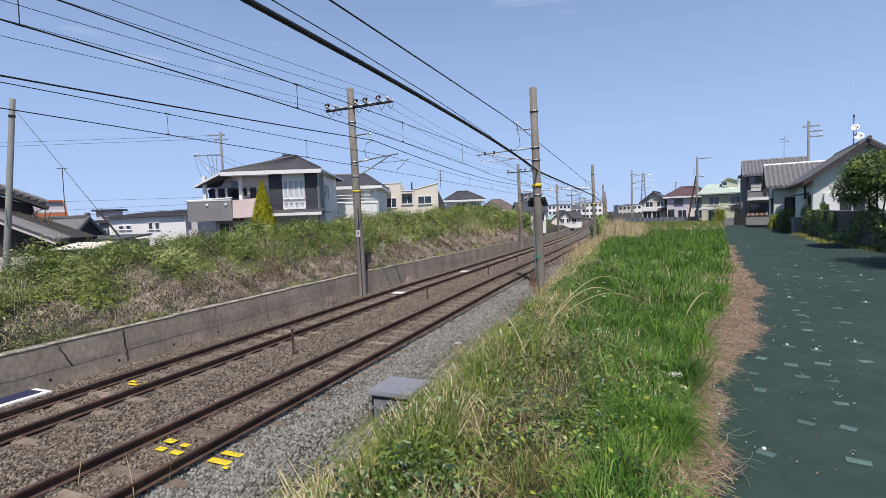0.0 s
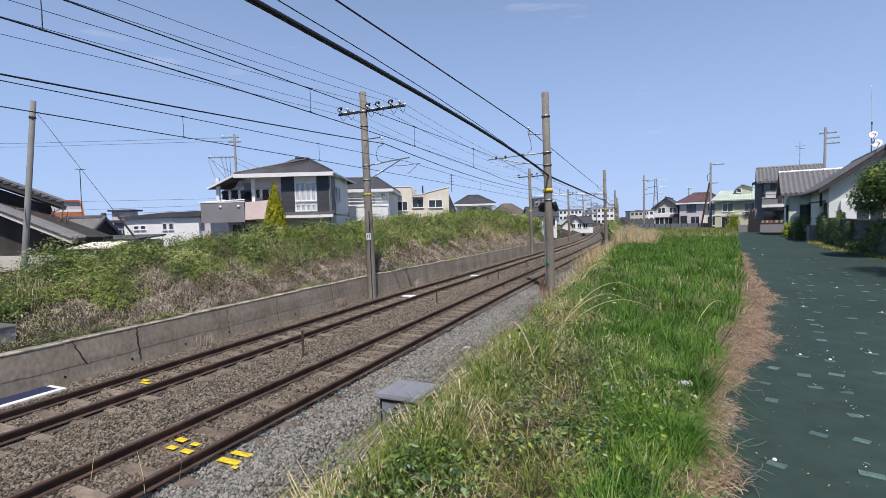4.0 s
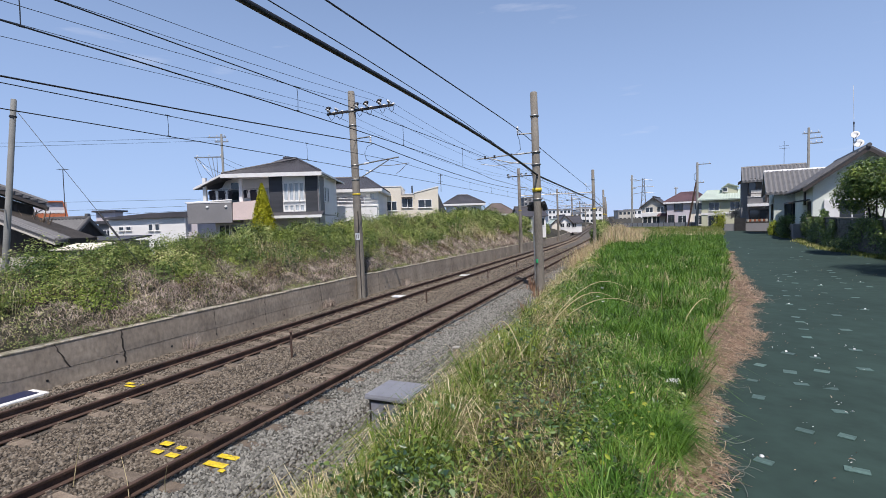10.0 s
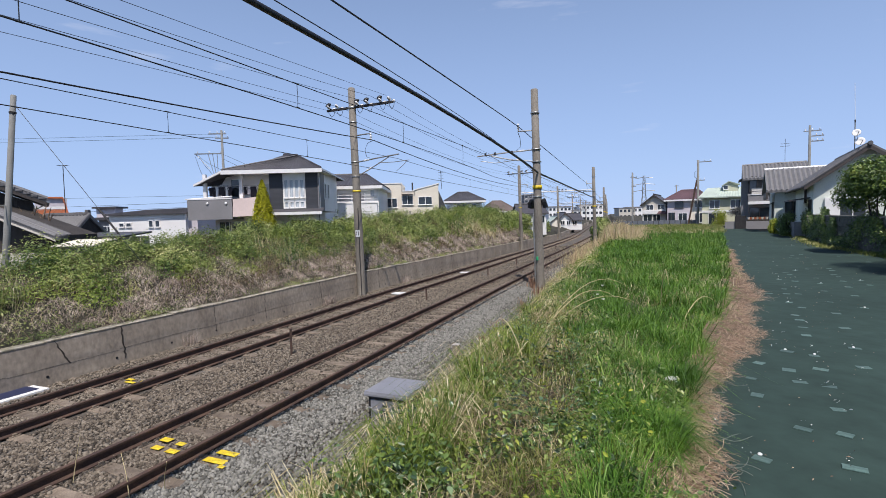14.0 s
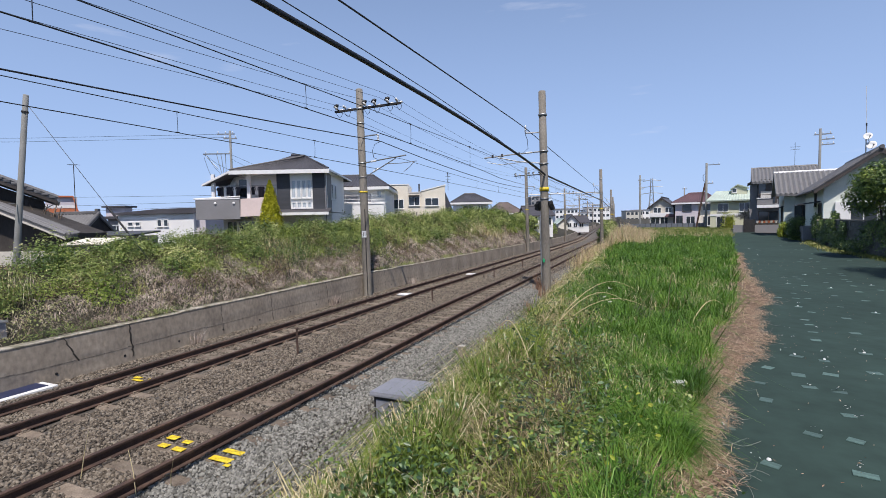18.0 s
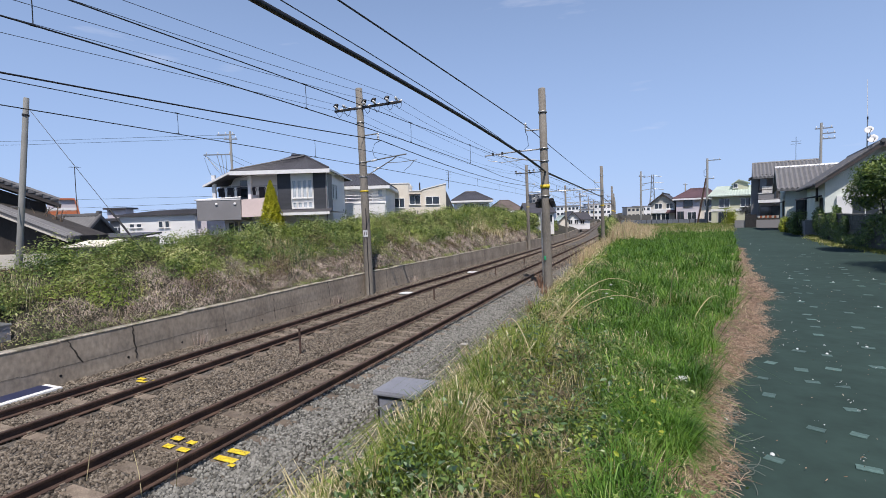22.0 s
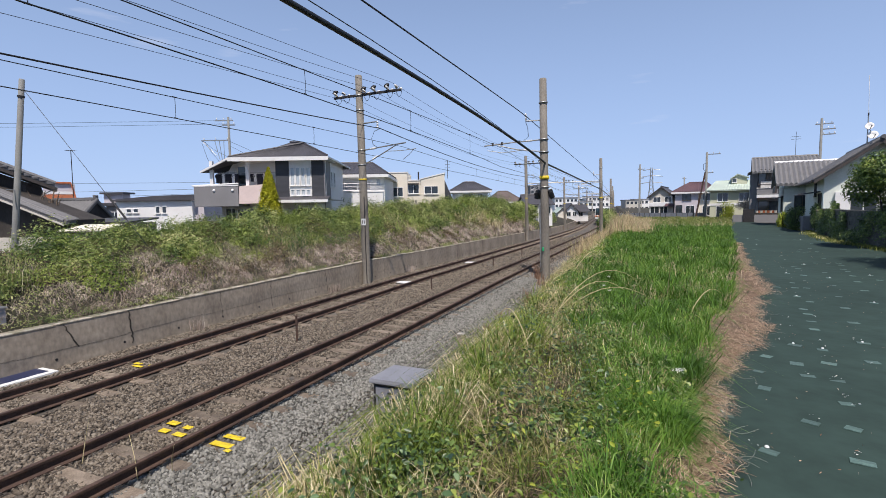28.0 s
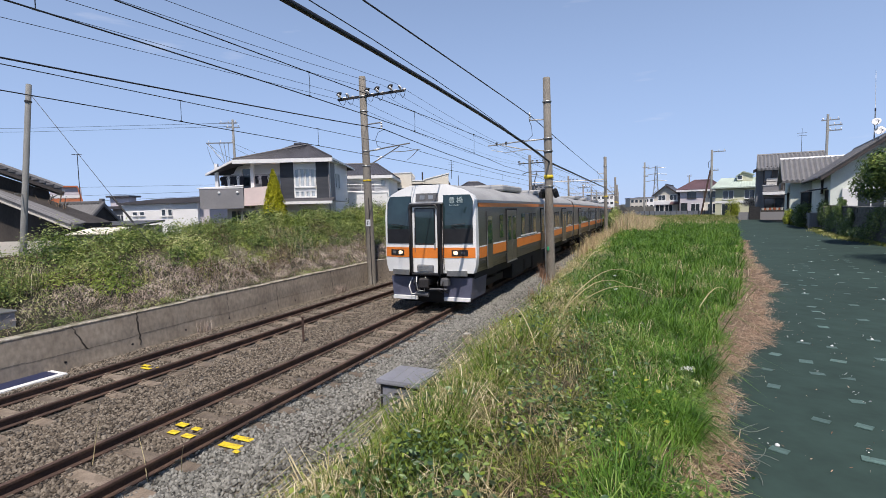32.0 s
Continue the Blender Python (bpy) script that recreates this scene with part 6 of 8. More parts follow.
def leaf_cloud(name, p, nrm, s, material, g, label="", category="leaves", kind="stuff", long=1.0, rich=False):
    """Folded leaves at p, facing roughly along nrm, with sizes s."""
    n = len(p)
    r = g.normal(0, 1, (n, 3))
    nn = nrm + r * 0.55
    nn /= np.linalg.norm(nn, axis=1)[:, None] + 1e-9
    t = np.cross(nn, g.normal(0, 1, (n, 3)))
    t /= np.linalg.norm(t, axis=1)[:, None] + 1e-9
    b = np.cross(nn, t)
    s = s[:, None]
    if rich:                                   # a broad leaf: folded along the rib, pointed, with a drooping tip
        v = np.stack([p - t * s * long, p - t * s * .35 + b * s * .5 + nn * s * .16, p + t * s * .35 + b * s * .42 + nn * s * .1, p + t * s * long - nn * s * .3, p + t * s * .35 - b * s * .42 + nn * s * .1, p - t * s * .35 - b * s * .5 + nn * s * .16], 1).reshape(-1, 3)
        f = (np.array([(0, 2, 1), (0, 3, 2), (0, 4, 3), (0, 5, 4)])[None] + 6 * np.arange(n)[:, None, None]).reshape(-1, 3)
    else:
        v = np.stack([p - t * s * long, p + b * s * .5 + nn * s * .15, p + t * s * long - nn * s * .2, p - b * s * .5 + nn * s * .15], 1).reshape(-1, 3)
        f = (np.array([(0, 1, 2), (0, 2, 3)])[None] + 4 * np.arange(n)[:, None, None]).reshape(-1, 3)
    ob = tri_mesh(name, v, f, material)
    return tagged(ob, label, category, kind=kind) if label else ob


def verge_pts(g, n, y0, y1, u0, u1, power=1.5):
    """Ground points of the verge: u0 and u1 are functions of y, in metres from the line."""
    y = y0 + (y1 - y0) * g.uniform(0, 1, n) ** power
    t = g.uniform(0, 1, n)
    u = u0(y) + (u1(y) - u0(y)) * t
    return np.stack([u + off(y), y, ground_z(u, y)], 1)


def edge_in(y):
    """Inner edge of the cut straw, from the line."""
    return np.interp(y, (-5, 3.1, 4.2, 6, 7.75, 10.2, 13.4, 20.6, 35, 60), (-.2, .05, 0.2, .55, .88, 1.32, 1.8, 2.7, 4.4, 7.0)) - off(y)


def foot(y):
    """Where the verge meets the ballast."""
    return np.interp(y, (0, 4.4, 5.2, 6.2, 7.4, 10, 18, 26, 47, 90), (-2.8, -2.75, -2.75, -2.85, -3.2, -3.35, -3.8, -4.6, -5.0, -5.0))


def split(y):
    """Where the mixed slope turns into the bright grass."""
    return np.interp(y, (0, 4, 6, 8, 11, 17, 30, 60), (-.1, -.15, -.6, -1.15, -1.7, -1.9, -2.0, -2.2))


g = np.random.default_rng(21)


def tufts(n, k, y0, y1, u0, u1, spread, power=1.4):
    """Points gathered round n centres on the verge, k to each, with the centre's own random number."""
    c = verge_pts(g, n, y0, y1, u0, u1, power)
    r = g.uniform(0, 1, n)
    d = g.normal(0, spread, (n, k, 2))
    x, y = (c[:, None, 0] + d[..., 0]).ravel(), (c[:, None, 1] + d[..., 1]).ravel()
    return np.stack([x, y, ground_z(x - off(y), y)], 1), np.repeat(r, k)


def twigs(name, p, length, width, rise, material, label, category="scrub"):
    """Dead stems lying every way: p their middles, rise how far they stand up."""
    n = len(p)
    a, l = g.uniform(0, 2 * np.pi, n), g.uniform(.4, 1, n) * length
    e = np.abs(g.normal(0, rise, n))
    d = np.stack([np.cos(a) * np.cos(e), np.sin(a) * np.cos(e), np.sin(e)], 1) * l[:, None] / 2
    w = (g.uniform(.5, 1, n) * width)[:, None]
    sd = np.stack([-np.sin(a), np.cos(a), np.zeros(n)], 1) * w
    top = np.stack([g.normal(0, .12, n), g.normal(0, .12, n), g.uniform(0, .2, n)], 1) * l[:, None]
    v = np.stack([p - d - sd, p - d + sd, p + top + sd, p + top - sd, p + d], 1).reshape(-1, 3)
    f = (np.array([(0, 1, 2), (0, 2, 3), (3, 2, 4)])[None] + 5 * np.arange(n)[:, None, None]).reshape(-1, 3)
    return tagged(tri_mesh(name, v, f, material), label, category, kind="stuff")


def thick_by(y):
    """Blades far off are drawn broader, so that they do not vanish."""
    return 1 + np.maximum(y - 5, 0) / 11


def gappy(P, low, fine=2.3):
    """Thin the points out between the tufts."""
    k = lump(P[:, 0] * fine, P[:, 1] * fine) + .35 * (lump(P[:, 0] * .7 + 3, P[:, 1] * .7) - .5) + g.normal(0, .1, len(P))
    return P[k > low]


# dead thatch, then grass in tufts, over the slope
P = gappy(verge_pts(g, 40000, 1.2, 26, lambda y: foot(y) - .08, lambda y: split(y) + .45), .5, 1.3)
P[:, 2] += g.uniform(0, .2, len(P)) * (.2 + 1.1 * lump(P[:, 0], P[:, 1]))
twigs("dead_thatch", P, .4, .003 * thick_by(P[:, 1]), .6, M["thatch"], "matted dead stems under the weeds of the slope", "dead grass")
P = gappy(verge_pts(g, 46000, 1.2, 24, foot, lambda y: split(y) + .3), .52)
blades("verge_grass", P, g.uniform(.08, .26, len(P)) * (.3 + 1.2 * lump(P[:, 0], P[:, 1])), g.uniform(.002, .0048, len(P)) * thick_by(P[:, 1]), 1.4, M["grass_mix"], g, .5, label="tangled green grass on the slope")
P, r = tufts(260, 60, 1.2, 24, foot, split, .1)
blades("verge_grass", P, g.uniform(.14, .38, len(P)) * (.4 + .9 * r), g.uniform(.002, .0045, len(P)) * thick_by(P[:, 1]), 1.3, M["grass"], g, .5, label="tufts of green grass on the slope")
P, r = tufts(170, 60, 1.2, 26, lambda y: foot(y) - .05, lambda y: np.minimum(split(y) + .3, edge_in(y) - .3), .14, 1.6)
blades("dry_grass", P, g.uniform(.15, .45, len(P)) * (.6 + .7 * r), g.uniform(.0018, .0038, len(P)) * thick_by(P[:, 1]), 1.8, M["dry"], g, .8, label="pale dry grass stems on the slope")
def clear(P):
    """The growth leaves the equipment box's front open."""
    return ~((P[:, 0] < -2.5) & (P[:, 1] > 4.5) & (P[:, 1] < 7.2))


P, r = tufts(85, 80, 1.8, 9.5, lambda y: foot(y) - .05, lambda y: foot(y) + 1.5, .06, 1.2)
P, r = P[clear(P)], r[clear(P)]
blades("verge_grass", P, g.uniform(.3, .62, len(P)) * (.55 + .6 * r), g.uniform(.0024, .0052, len(P)) * thick_by(P[:, 1]), 1.7, M["grass"], g, .75, label="long arching tussocks of green grass")
P, r = tufts(66, 70, 1.8, 9.0, lambda y: foot(y) - .1, lambda y: foot(y) + 1.3, .06, 1.2)
P, r = P[clear(P)], r[clear(P)]
blades("dry_grass", P, g.uniform(.3, .6, len(P)) * (.55 + .6 * r), g.uniform(.002, .0045, len(P)), 1.8, M["dry"], g, .8, label="long arching tussocks of dead grass")
P = verge_pts(g, 6500, 2.0, 7.0, lambda y: foot(y) - .1, lambda y: foot(y) + .6)
P = P[clear(P) | (g.uniform(0, 1, len(P)) < .25)]
blades("dry_grass", P, g.uniform(.15, .5, len(P)), g.uniform(.0018, .004, len(P)), 1.4, M["dry"], g, .6, label="pale dry stems along the ballast edge")
# the fresh strip beside the path
P = gappy(verge_pts(g, 90000, 1.6, 24, split, lambda y: edge_in(y) + .03), .47, 2.6)
blades("verge_grass", P, g.uniform(.1, .3, len(P)) * (.25 + 1.4 * lump(P[:, 0] * 1.4, P[:, 1] * 1.4)), g.uniform(.0022, .0052, len(P)) * thick_by(P[:, 1]), 1.5, M["fresh"], g, .6, label="fresh green grass along the verge")
P, r = tufts(460, 44, 1.6, 30, lambda y: split(y) - .15, lambda y: edge_in(y) - .03, .075)
blades("verge_grass", P, g.uniform(.2, .5, len(P)) * (.35 + 1.0 * r), g.uniform(.0022, .005, len(P)) * thick_by(P[:, 1]), 1.5, M["fresh"], g, .6, label="taller tufts of fresh green grass")
P = gappy(verge_pts(g, 52000, 18, 66, split, lambda y: edge_in(y) + .1, 1.2), .42, 1.2)
blades("verge_grass", P, g.uniform(.12, .36, len(P)) * (.3 + 1.3 * lump(P[:, 0], P[:, 1] * .6)), g.uniform(.008, .016, len(P)), 1.2, M["fresh"], g, label="fresh green grass in the field")
P, r = tufts(90, 30, 2, 22, split, edge_in, .16)
blades("dry_grass", P, g.uniform(.15, .42, len(P)), g.uniform(.0012, .0026, len(P)) * thick_by(P[:, 1]), 1.2, M["dry"], g, .6, label="pale dry stems among the fresh grass")
# behind the viewer the same growth goes on
P = verge_pts(g, 9000, -8, 1.4, foot, lambda y: edge_in(y) - .05, 1.0)
blades("verge_grass", P, g.uniform(.1, .36, len(P)), g.uniform(.004, .009, len(P)), 1.0, M["grass_mix"], g, label="tangled grass along the verge")
P = verge_pts(g, 3500, -8, 1.4, foot, lambda y: edge_in(y) - .2, 1.0)
blades("dry_grass", P, g.uniform(.15, .4, len(P)), g.uniform(.003, .005, len(P)), 1.3, M["dry"], g, .6, label="pale dry stems along the verge")
# far end of the field
P = verge_pts(g, 12000, 44, 69, lambda y: split(y) - .3, lambda y: edge_in(y) + .4, 1.0)
blades("verge_grass", P, g.uniform(.2, .45, len(P)), g.uniform(.012, .02, len(P)), 0.8, M["grass_mix"], g, label="tangled grass at the far end of the field")
P, r = tufts(40, 50, 42, 66, lambda y: split(y) + .5, lambda y: edge_in(y) - .5, .7)
blades("dry_grass", P, g.uniform(.2, .42, len(P)), g.uniform(.01, .018, len(P)), 0.9, M["dry"], g, label="pale dry grass at the far end of the field")
# reeds in ragged stands
P, r = tufts(175, 75, 31, 53, lambda y: -4.5 + 0 * y, lambda y: -.4 + .05 * (y - 30), .42, 1.0)
blades("reeds", P, g.uniform(.65, 1.6, len(P)) * (.55 + .75 * r) * np.interp(P[:, 0] - off(P[:, 1]), (-5.2, -4.4, -2.2, -.6, .6), (.55, 1, 1, .55, .4)), g.uniform(.007, .014, len(P)), 0.5, M["reed"], g, .4, label="tall dry reeds in ragged stands", category="reeds")
P, r = tufts(105, 50, 19, 36, lambda y: foot(y), lambda y: split(y) - .3, .3, 1.0)
blades("dry_grass", P, g.uniform(.25, .75, len(P)) * (.5 + .7 * r), g.uniform(.005, .010, len(P)), 0.9, M["dry"], g, .5, label="pale dry grass below the reeds")
P, r = tufts(250, 50, 17, 52, foot, lambda y: split(y) + .2, .3, 1.0)
blades("verge_grass", P, g.uniform(.2, .65, len(P)) * (.5 + .7 * r), g.uniform(.005, .011, len(P)), 0.9, M["grass"], g, .5, label="green grass growing through the dry stems")
yy = g.uniform(50, 90, 7000)
uu = g.uniform(-5.2, -3.0, 7000)
P = np.stack([uu + off(yy), yy, ground_z(uu, yy)], 1)
blades("verge_grass", P, g.uniform(.3, 1.0, len(P)), g.uniform(.01, .02, len(P)), 0.6, M["grass_mix"], g, .4, label="rough grass beside the far track")
# small leaves low in the slope, and the bright weeds at its foot
P = verge_pts(g, 30000, 1.5, 17, foot, lambda y: split(y) + .6)
P[:, 2] += g.uniform(.04, .32, len(P))
keep = (np.sin(P[:, 0] * 4.3 + 1) * np.sin(P[:, 1] * 3.1) + g.normal(0, .2, len(P))) > .15
P = P[keep]
leaf_cloud("weed_leaves", P, np.array([0.1, -0.3, 1.0])[None].repeat(len(P), 0), g.uniform(.012, .03, len(P)), M["leaf"], g, "small weed leaves in the grass of the slope")
P, r = tufts(60, 110, 6.5, 14, lambda y: foot(y) - .15, lambda y: foot(y) + .45, .17)
P[:, 2] += g.uniform(.1, .5, len(P))
leaf_cloud("weed_leaves", P, np.array([0.1, -0.3, 1.0])[None].repeat(len(P), 0), g.uniform(.014, .034, len(P)), M["bright_leaf"], g, "yellow-green weed leaves at the ballast edge")


def clumps(n, k, y0, y1, u0, u1, rad, high, size, material, label, rich=False, power=1.5):
    """Leafy plants: leaves over a low dome each, with gaps between them."""
    cl = verge_pts(g, n, y0, y1, u0, u1, power)
    pp, nn, ss = [], [], []
    for c in cl:
        d = g.normal(0, 1, (k, 3))
        d /= np.linalg.norm(d, axis=1)[:, None]
        d[:, 2] = np.abs(d[:, 2])
        q = g.uniform(.5, 1.3)
        pp.append(c + d * np.array([rad, rad, high]) * q * g.uniform(.35, 1.1, (k, 1))), nn.append(d + [0, 0, .9]), ss.append(g.uniform(.5, 1, k) * size * g.uniform(.75, 1.15))
    leaf_cloud("weed_leaves", np.concatenate(pp), np.concatenate(nn), np.concatenate(ss), material, g, label, rich=rich)


clumps(64, 30, 1.9, 7.0, lambda y: foot(y) + .3, lambda y: split(y) + .1, .2, .38, .036, M["bramble"], "glossy dark bramble clumps in the grass", True, 1.2)
clumps(44, 40, 6.0, 16, foot, lambda y: split(y) + .2, .24, .4, .033, M["bramble"], "dark leafy bramble clumps on the slope", True)
clumps(60, 40, 2.0, 14, foot, lambda y: split(y) + .3, .2, .36, .032, M["bush_leaf"], "green bramble clumps on the slope", True)
clumps(150, 34, 2.0, 15, foot, lambda y: split(y) + .35, .17, .36, .031, M["mid_leaf"], "light green leafy weeds on the slope", True)
clumps(34, 14, 2.2, 7.5, lambda y: foot(y) + .6, lambda y: split(y) + .2, .14, .36, .028, M["bright_leaf"], "bright young leaves standing out of the grass", True)
clumps(50, 150, 6.8, 13.5, lambda y: foot(y) - .05, lambda y: foot(y) + .4, .24, .55, .03, M["bright_leaf"], "yellow-green leafy weeds at the ballast edge")
clumps(120, 50, 2.2, 20, split, lambda y: edge_in(y) - .1, .2, .22, .024, M["mid_leaf"], "leafy weeds in the fresh grass")
clumps(110, 60, 17, 48, lambda y: foot(y) + .2, lambda y: split(y) + .4, .4, .5, .055, M["mid_leaf"], "leafy weeds below the reeds")

# arching pale stalks
for k, (x0, y0, dx, dy, hh) in enumerate(((-1.35, 7.0, .95, .9, .5), (-1.4, 7.6, 1.1, 1.4, .55), (-1.3, 7.2, 1.2, .6, .42), (-1.9, 12.5, .9, .6, .7), (-1.8, 11.8, .7, 1.2, .6), (.25, 9.8, .1, -.9, .65), (.5, 8.0, .5, .9, .3), (-1.2, 5.2, -.5, .4, .45), (-2.6, 6.0, .6, -.3, .5), (-2.9, 5.2, -.3, -.6, .5))):
    r = thing("dry_stalk", "long pale arching dry grass stalk", "grass stalk", group="arching stalks")
    z0 = float(ground_z(x0, y0))
    pts = [(x0 + dx * t, y0 + dy * t, z0 + .12 + hh * math.sin(min(t * 2.4, 3.0))) for t in np.linspace(0, 1, 9)]
    pts[0] = (x0, y0, z0 - .02)
    part("stalk", tube(pts, .008, 5, .003), M["dry"], r)
for x0, y0, dx, dy, hh in ((-6.68, 3.75, .06, .1, .62), (-5.62, 3.75, -.25, .1, .5), (-5.42, 4.05, .2, -.1, .45)):
    r = thing("dry_stalk", "thin dead stem standing between the rails", "grass stalk", group="stems in the ballast")
    part("stalk", tube([(x0, y0, -.22), (x0 + dx * .4, y0 + dy * .5, -.2 + hh * .5), (x0 + dx, y0 + dy, -.2 + hh)], .006, 5, .003), M["dry"], r)
# reddish docks by the pole and along the ballast edge
for k, (x0, y0, n_, hh) in enumerate(((-4.75, 22.0, 9, .9), (-4.3, 20.8, 5, .7), (-3.75, 13.0, 4, .75), (-3.9, 12.2, 3, .6), (-4.0, 16.6, 4, .7))):
    rr = np.random.default_rng(40 + k)
    z0 = float(ground_z(min(x0, -4.39) if x0 < -4.38 else x0, y0)) if x0 > -4.38 else -.25
    P = np.stack([x0 + rr.normal(0, .13, n_ * 6), y0 + rr.normal(0, .13, n_ * 6), np.full(n_ * 6, max(z0, -.3))], 1)
    blades("dock_plant", P, rr.uniform(.4, 1, n_ * 6) * hh, rr.uniform(.006, .014, n_ * 6), .5, M["dock"], rr, label="dead reddish dock stalks at the ballast edge", category="weeds")
# white flowers
for x0, y0, z0 in ((.21, 4.26, 1.7), (.2, 4.36, 1.66), (-.74, 8.44, 1.7), (-.61, 7.95, 1.7), (-.8, 10.2, 1.6)):
    r = thing("white_flower", "small white flower umbel on a stem", "flower", group="white flowers")
    rr = np.random.default_rng(int(abs(x0 * 100)))
    part("stem", tube([(x0, y0, z0 - .48), (x0 + .02, y0, z0 - .2), (x0, y0, z0)], .004, 5), M["leaf"], r)
    pp = np.stack([x0 + rr.normal(0, .016, 40), y0 + rr.normal(0, .016, 40), z0 + rr.uniform(0, .02, 40)], 1)
    ob = leaf_cloud("umbel", pp, np.array([0, 0, 1.0])[None].repeat(40, 0), rr.uniform(.005, .009, 40), M["petal"], rr)
    tagged(ob, kind="stuff").parent = r

# cut straw along the path's edge
n_ = 46000
yy = 1.0 + 24 * g.uniform(0, 1, n_) ** 1.7
yy[:4000] = g.uniform(-8, 1, 4000)
a, b = edge_in(yy) + off(yy), path_left(yy)
tt = g.beta(1.3, 1.1, n_)
xx = a - .1 + (b - a + .12) * tt + g.normal(0, .05, n_) + .1 * np.sin(yy * 4.3) * np.sin(yy * 1.7) * tt
ang, ln, wd = g.uniform(0, np.pi, n_), g.uniform(.03, .19, n_), g.uniform(.0011, .0028, n_)
zz = PATH_Z + .015 + g.uniform(0, .075, n_) * np.clip(1.1 - tt, 0.1, 1)
d = np.stack([np.cos(ang), np.sin(ang), g.normal(0, .16, n_)], 1) * ln[:, None] / 2
s = np.stack([-np.sin(ang), np.cos(ang), np.zeros(n_)], 1) * wd[:, None]
c = np.stack([xx, yy, zz], 1)
bend = np.array([0, 0, 1.0]) * (ln * g.uniform(0, .15, n_))[:, None]
v = np.stack([c - d - s, c - d + s, c + bend + s, c + bend - s, c + d + s, c + d - s], 1).reshape(-1, 3)
f = (np.array([(0, 1, 2), (0, 2, 3), (3, 2, 4), (3, 4, 5)])[None] + 6 * np.arange(n_)[:, None, None]).reshape(-1, 3)
tagged(tri_mesh("cut_straw", v, f, M["straw"]), "brown cut straw lying along the edge of the sheet", "straw", kind="stuff")
# bed of matted straw under it
verts, faces = [], []
SY = np.arange(-8, 26, .25)
for j, y in enumerate(SY):
    a, b = float(edge_in(y) + off(y)) - .12, float(path_left(y)) - .08 + .07 * math.sin(y * 5.1) * math.sin(y * 2.3)
    for t in (0, .3, .6, 1.0):
        verts.append((a + (b - a) * t, float(y), PATH_Z + .028 + (.05 * (1 - t) if t < 1 else -.012) + .012 * math.sin(y * 9 + t * 7)))
for j in range(len(SY) - 1):
    for i in range(3):
        faces.append((j * 4 + i, j * 4 + i + 1, (j + 1) * 4 + i + 1, (j + 1) * 4 + i))
M["mat_straw"] = mat("matted_straw", (0.22, 0.15, 0.10), 0.95, var=0.7, scale=7, bump=1.0, fine=45, col2=(0.09, 0.06, 0.04))
tagged(raw("straw_bed", verts, faces, M["mat_straw"], True), "matted brown straw along the edge of the sheet", "straw", kind="structure")

# tape patches, pins and litter on the sheet
rr = random.Random(12)
TAPES = ((1.14, 4.52), (1.40, 4.50), (0.75, 3.89), (1.28, 3.93), (0.96, 5.23), (1.18, 6.37), (1.00, 5.75), (0.54, 4.45), (1.42, 5.77), (1.64, 5.71), (1.52, 5.06), (1.73, 6.30), (1.82, 6.86), (1.58, 6.99), (1.42, 6.18), (2.01, 7.94), (2.21, 9.09), (2.11, 8.49), (2.64, 8.63), (2.35, 7.34), (2.16, 6.49), (2.25, 9.51), (2.52, 10.25), (3.10, 10.89), (2.88, 9.80), (3.44, 10.39), (2.45, 10.77), (2.83, 11.79), (2.63, 11.76), (2.33, 11.78), (3.76, 11.81), (3.42, 12.36), (4.03, 13.04), (4.54, 13.47), (2.75, 12.50), (3.66, 13.54), (3.27, 13.90), (4.26, 14.12), (4.68, 14.39), (3.01, 14.19), (3.49, 15.32), (4.49, 15.54), (3.87, 14.63), (3.51, 15.86), (4.51, 16.80))
tapes = list(TAPES)
for k in range(34):
    y = 15 + 20 * rr.random() ** 1.2
    a, b = float(path_left(y)) + .3, float(path_right(y)) - .5
    tapes.append((a + (b - a) * rr.random(), y))
tape_me = bpy.data.meshes.new("tape_patch")
bm = box(-.055, .055, -.055, .055, -.004, .0015)
bm.to_mesh(tape_me), bm.free()
tape_me.materials.append(M["tape"])
pin_me = bpy.data.meshes.new("pin")
bm = lathe([(.003, 0), (.016, .004), (.012, .014), (.004, .018)], 8)
bm.to_mesh(pin_me), bm.free()
pin_me.materials.append(M["white"])


def sheet_z(x, y):
    a, b = float(path_left(y)) - .5, float(path_right(y))
    t = (x - a) / (b - a)
    return PATH_Z + .013 + .012 * math.sin(y * 1.3 + t * 9) * math.sin(t * 5 + y * .4)


for x, y in tapes:
    ob = new("tape_patch", tape_me)
    ob.parent = path
    ob.matrix_world = pose(x, y, sheet_z(x, y), 0, 0, rr.uniform(-30, 6)) @ Matrix.Diagonal((rr.uniform(.8, 1.25), rr.uniform(.6, 1.15), 1, 1))
    if rr.random() < .3:
        o2 = new("pin", pin_me)
        o2.parent = path
        o2.matrix_world = pose(x + rr.uniform(-.03, .03), y + rr.uniform(0, .06), sheet_z(x, y) + .001)
# pale scraps: a loose line of them down the sheet, heaped here and there
heaps = ((.68, 3.92), (1.17, 4.59), (.94, 5.3), (1.42, 5.79), (1.55, 5.18), (1.56, 5.0), (1.66, 5.77), (1.89, 6.98), (1.72, 6.51), (1.91, 7.28), (1.29, 4.03), (1.48, 7.25), (2.31, 7.45), (2.13, 6.4), (1.76, 8.05), (1.61, 7.98), (1.84, 8.64), (3.84, 19.03), (3.6, 17.35), (3.16, 15.38), (3.09, 14.74), (3.42, 14.65), (2.91, 13.21), (3.02, 12.77), (2.52, 11.07), (2.2, 8.77))
P = []
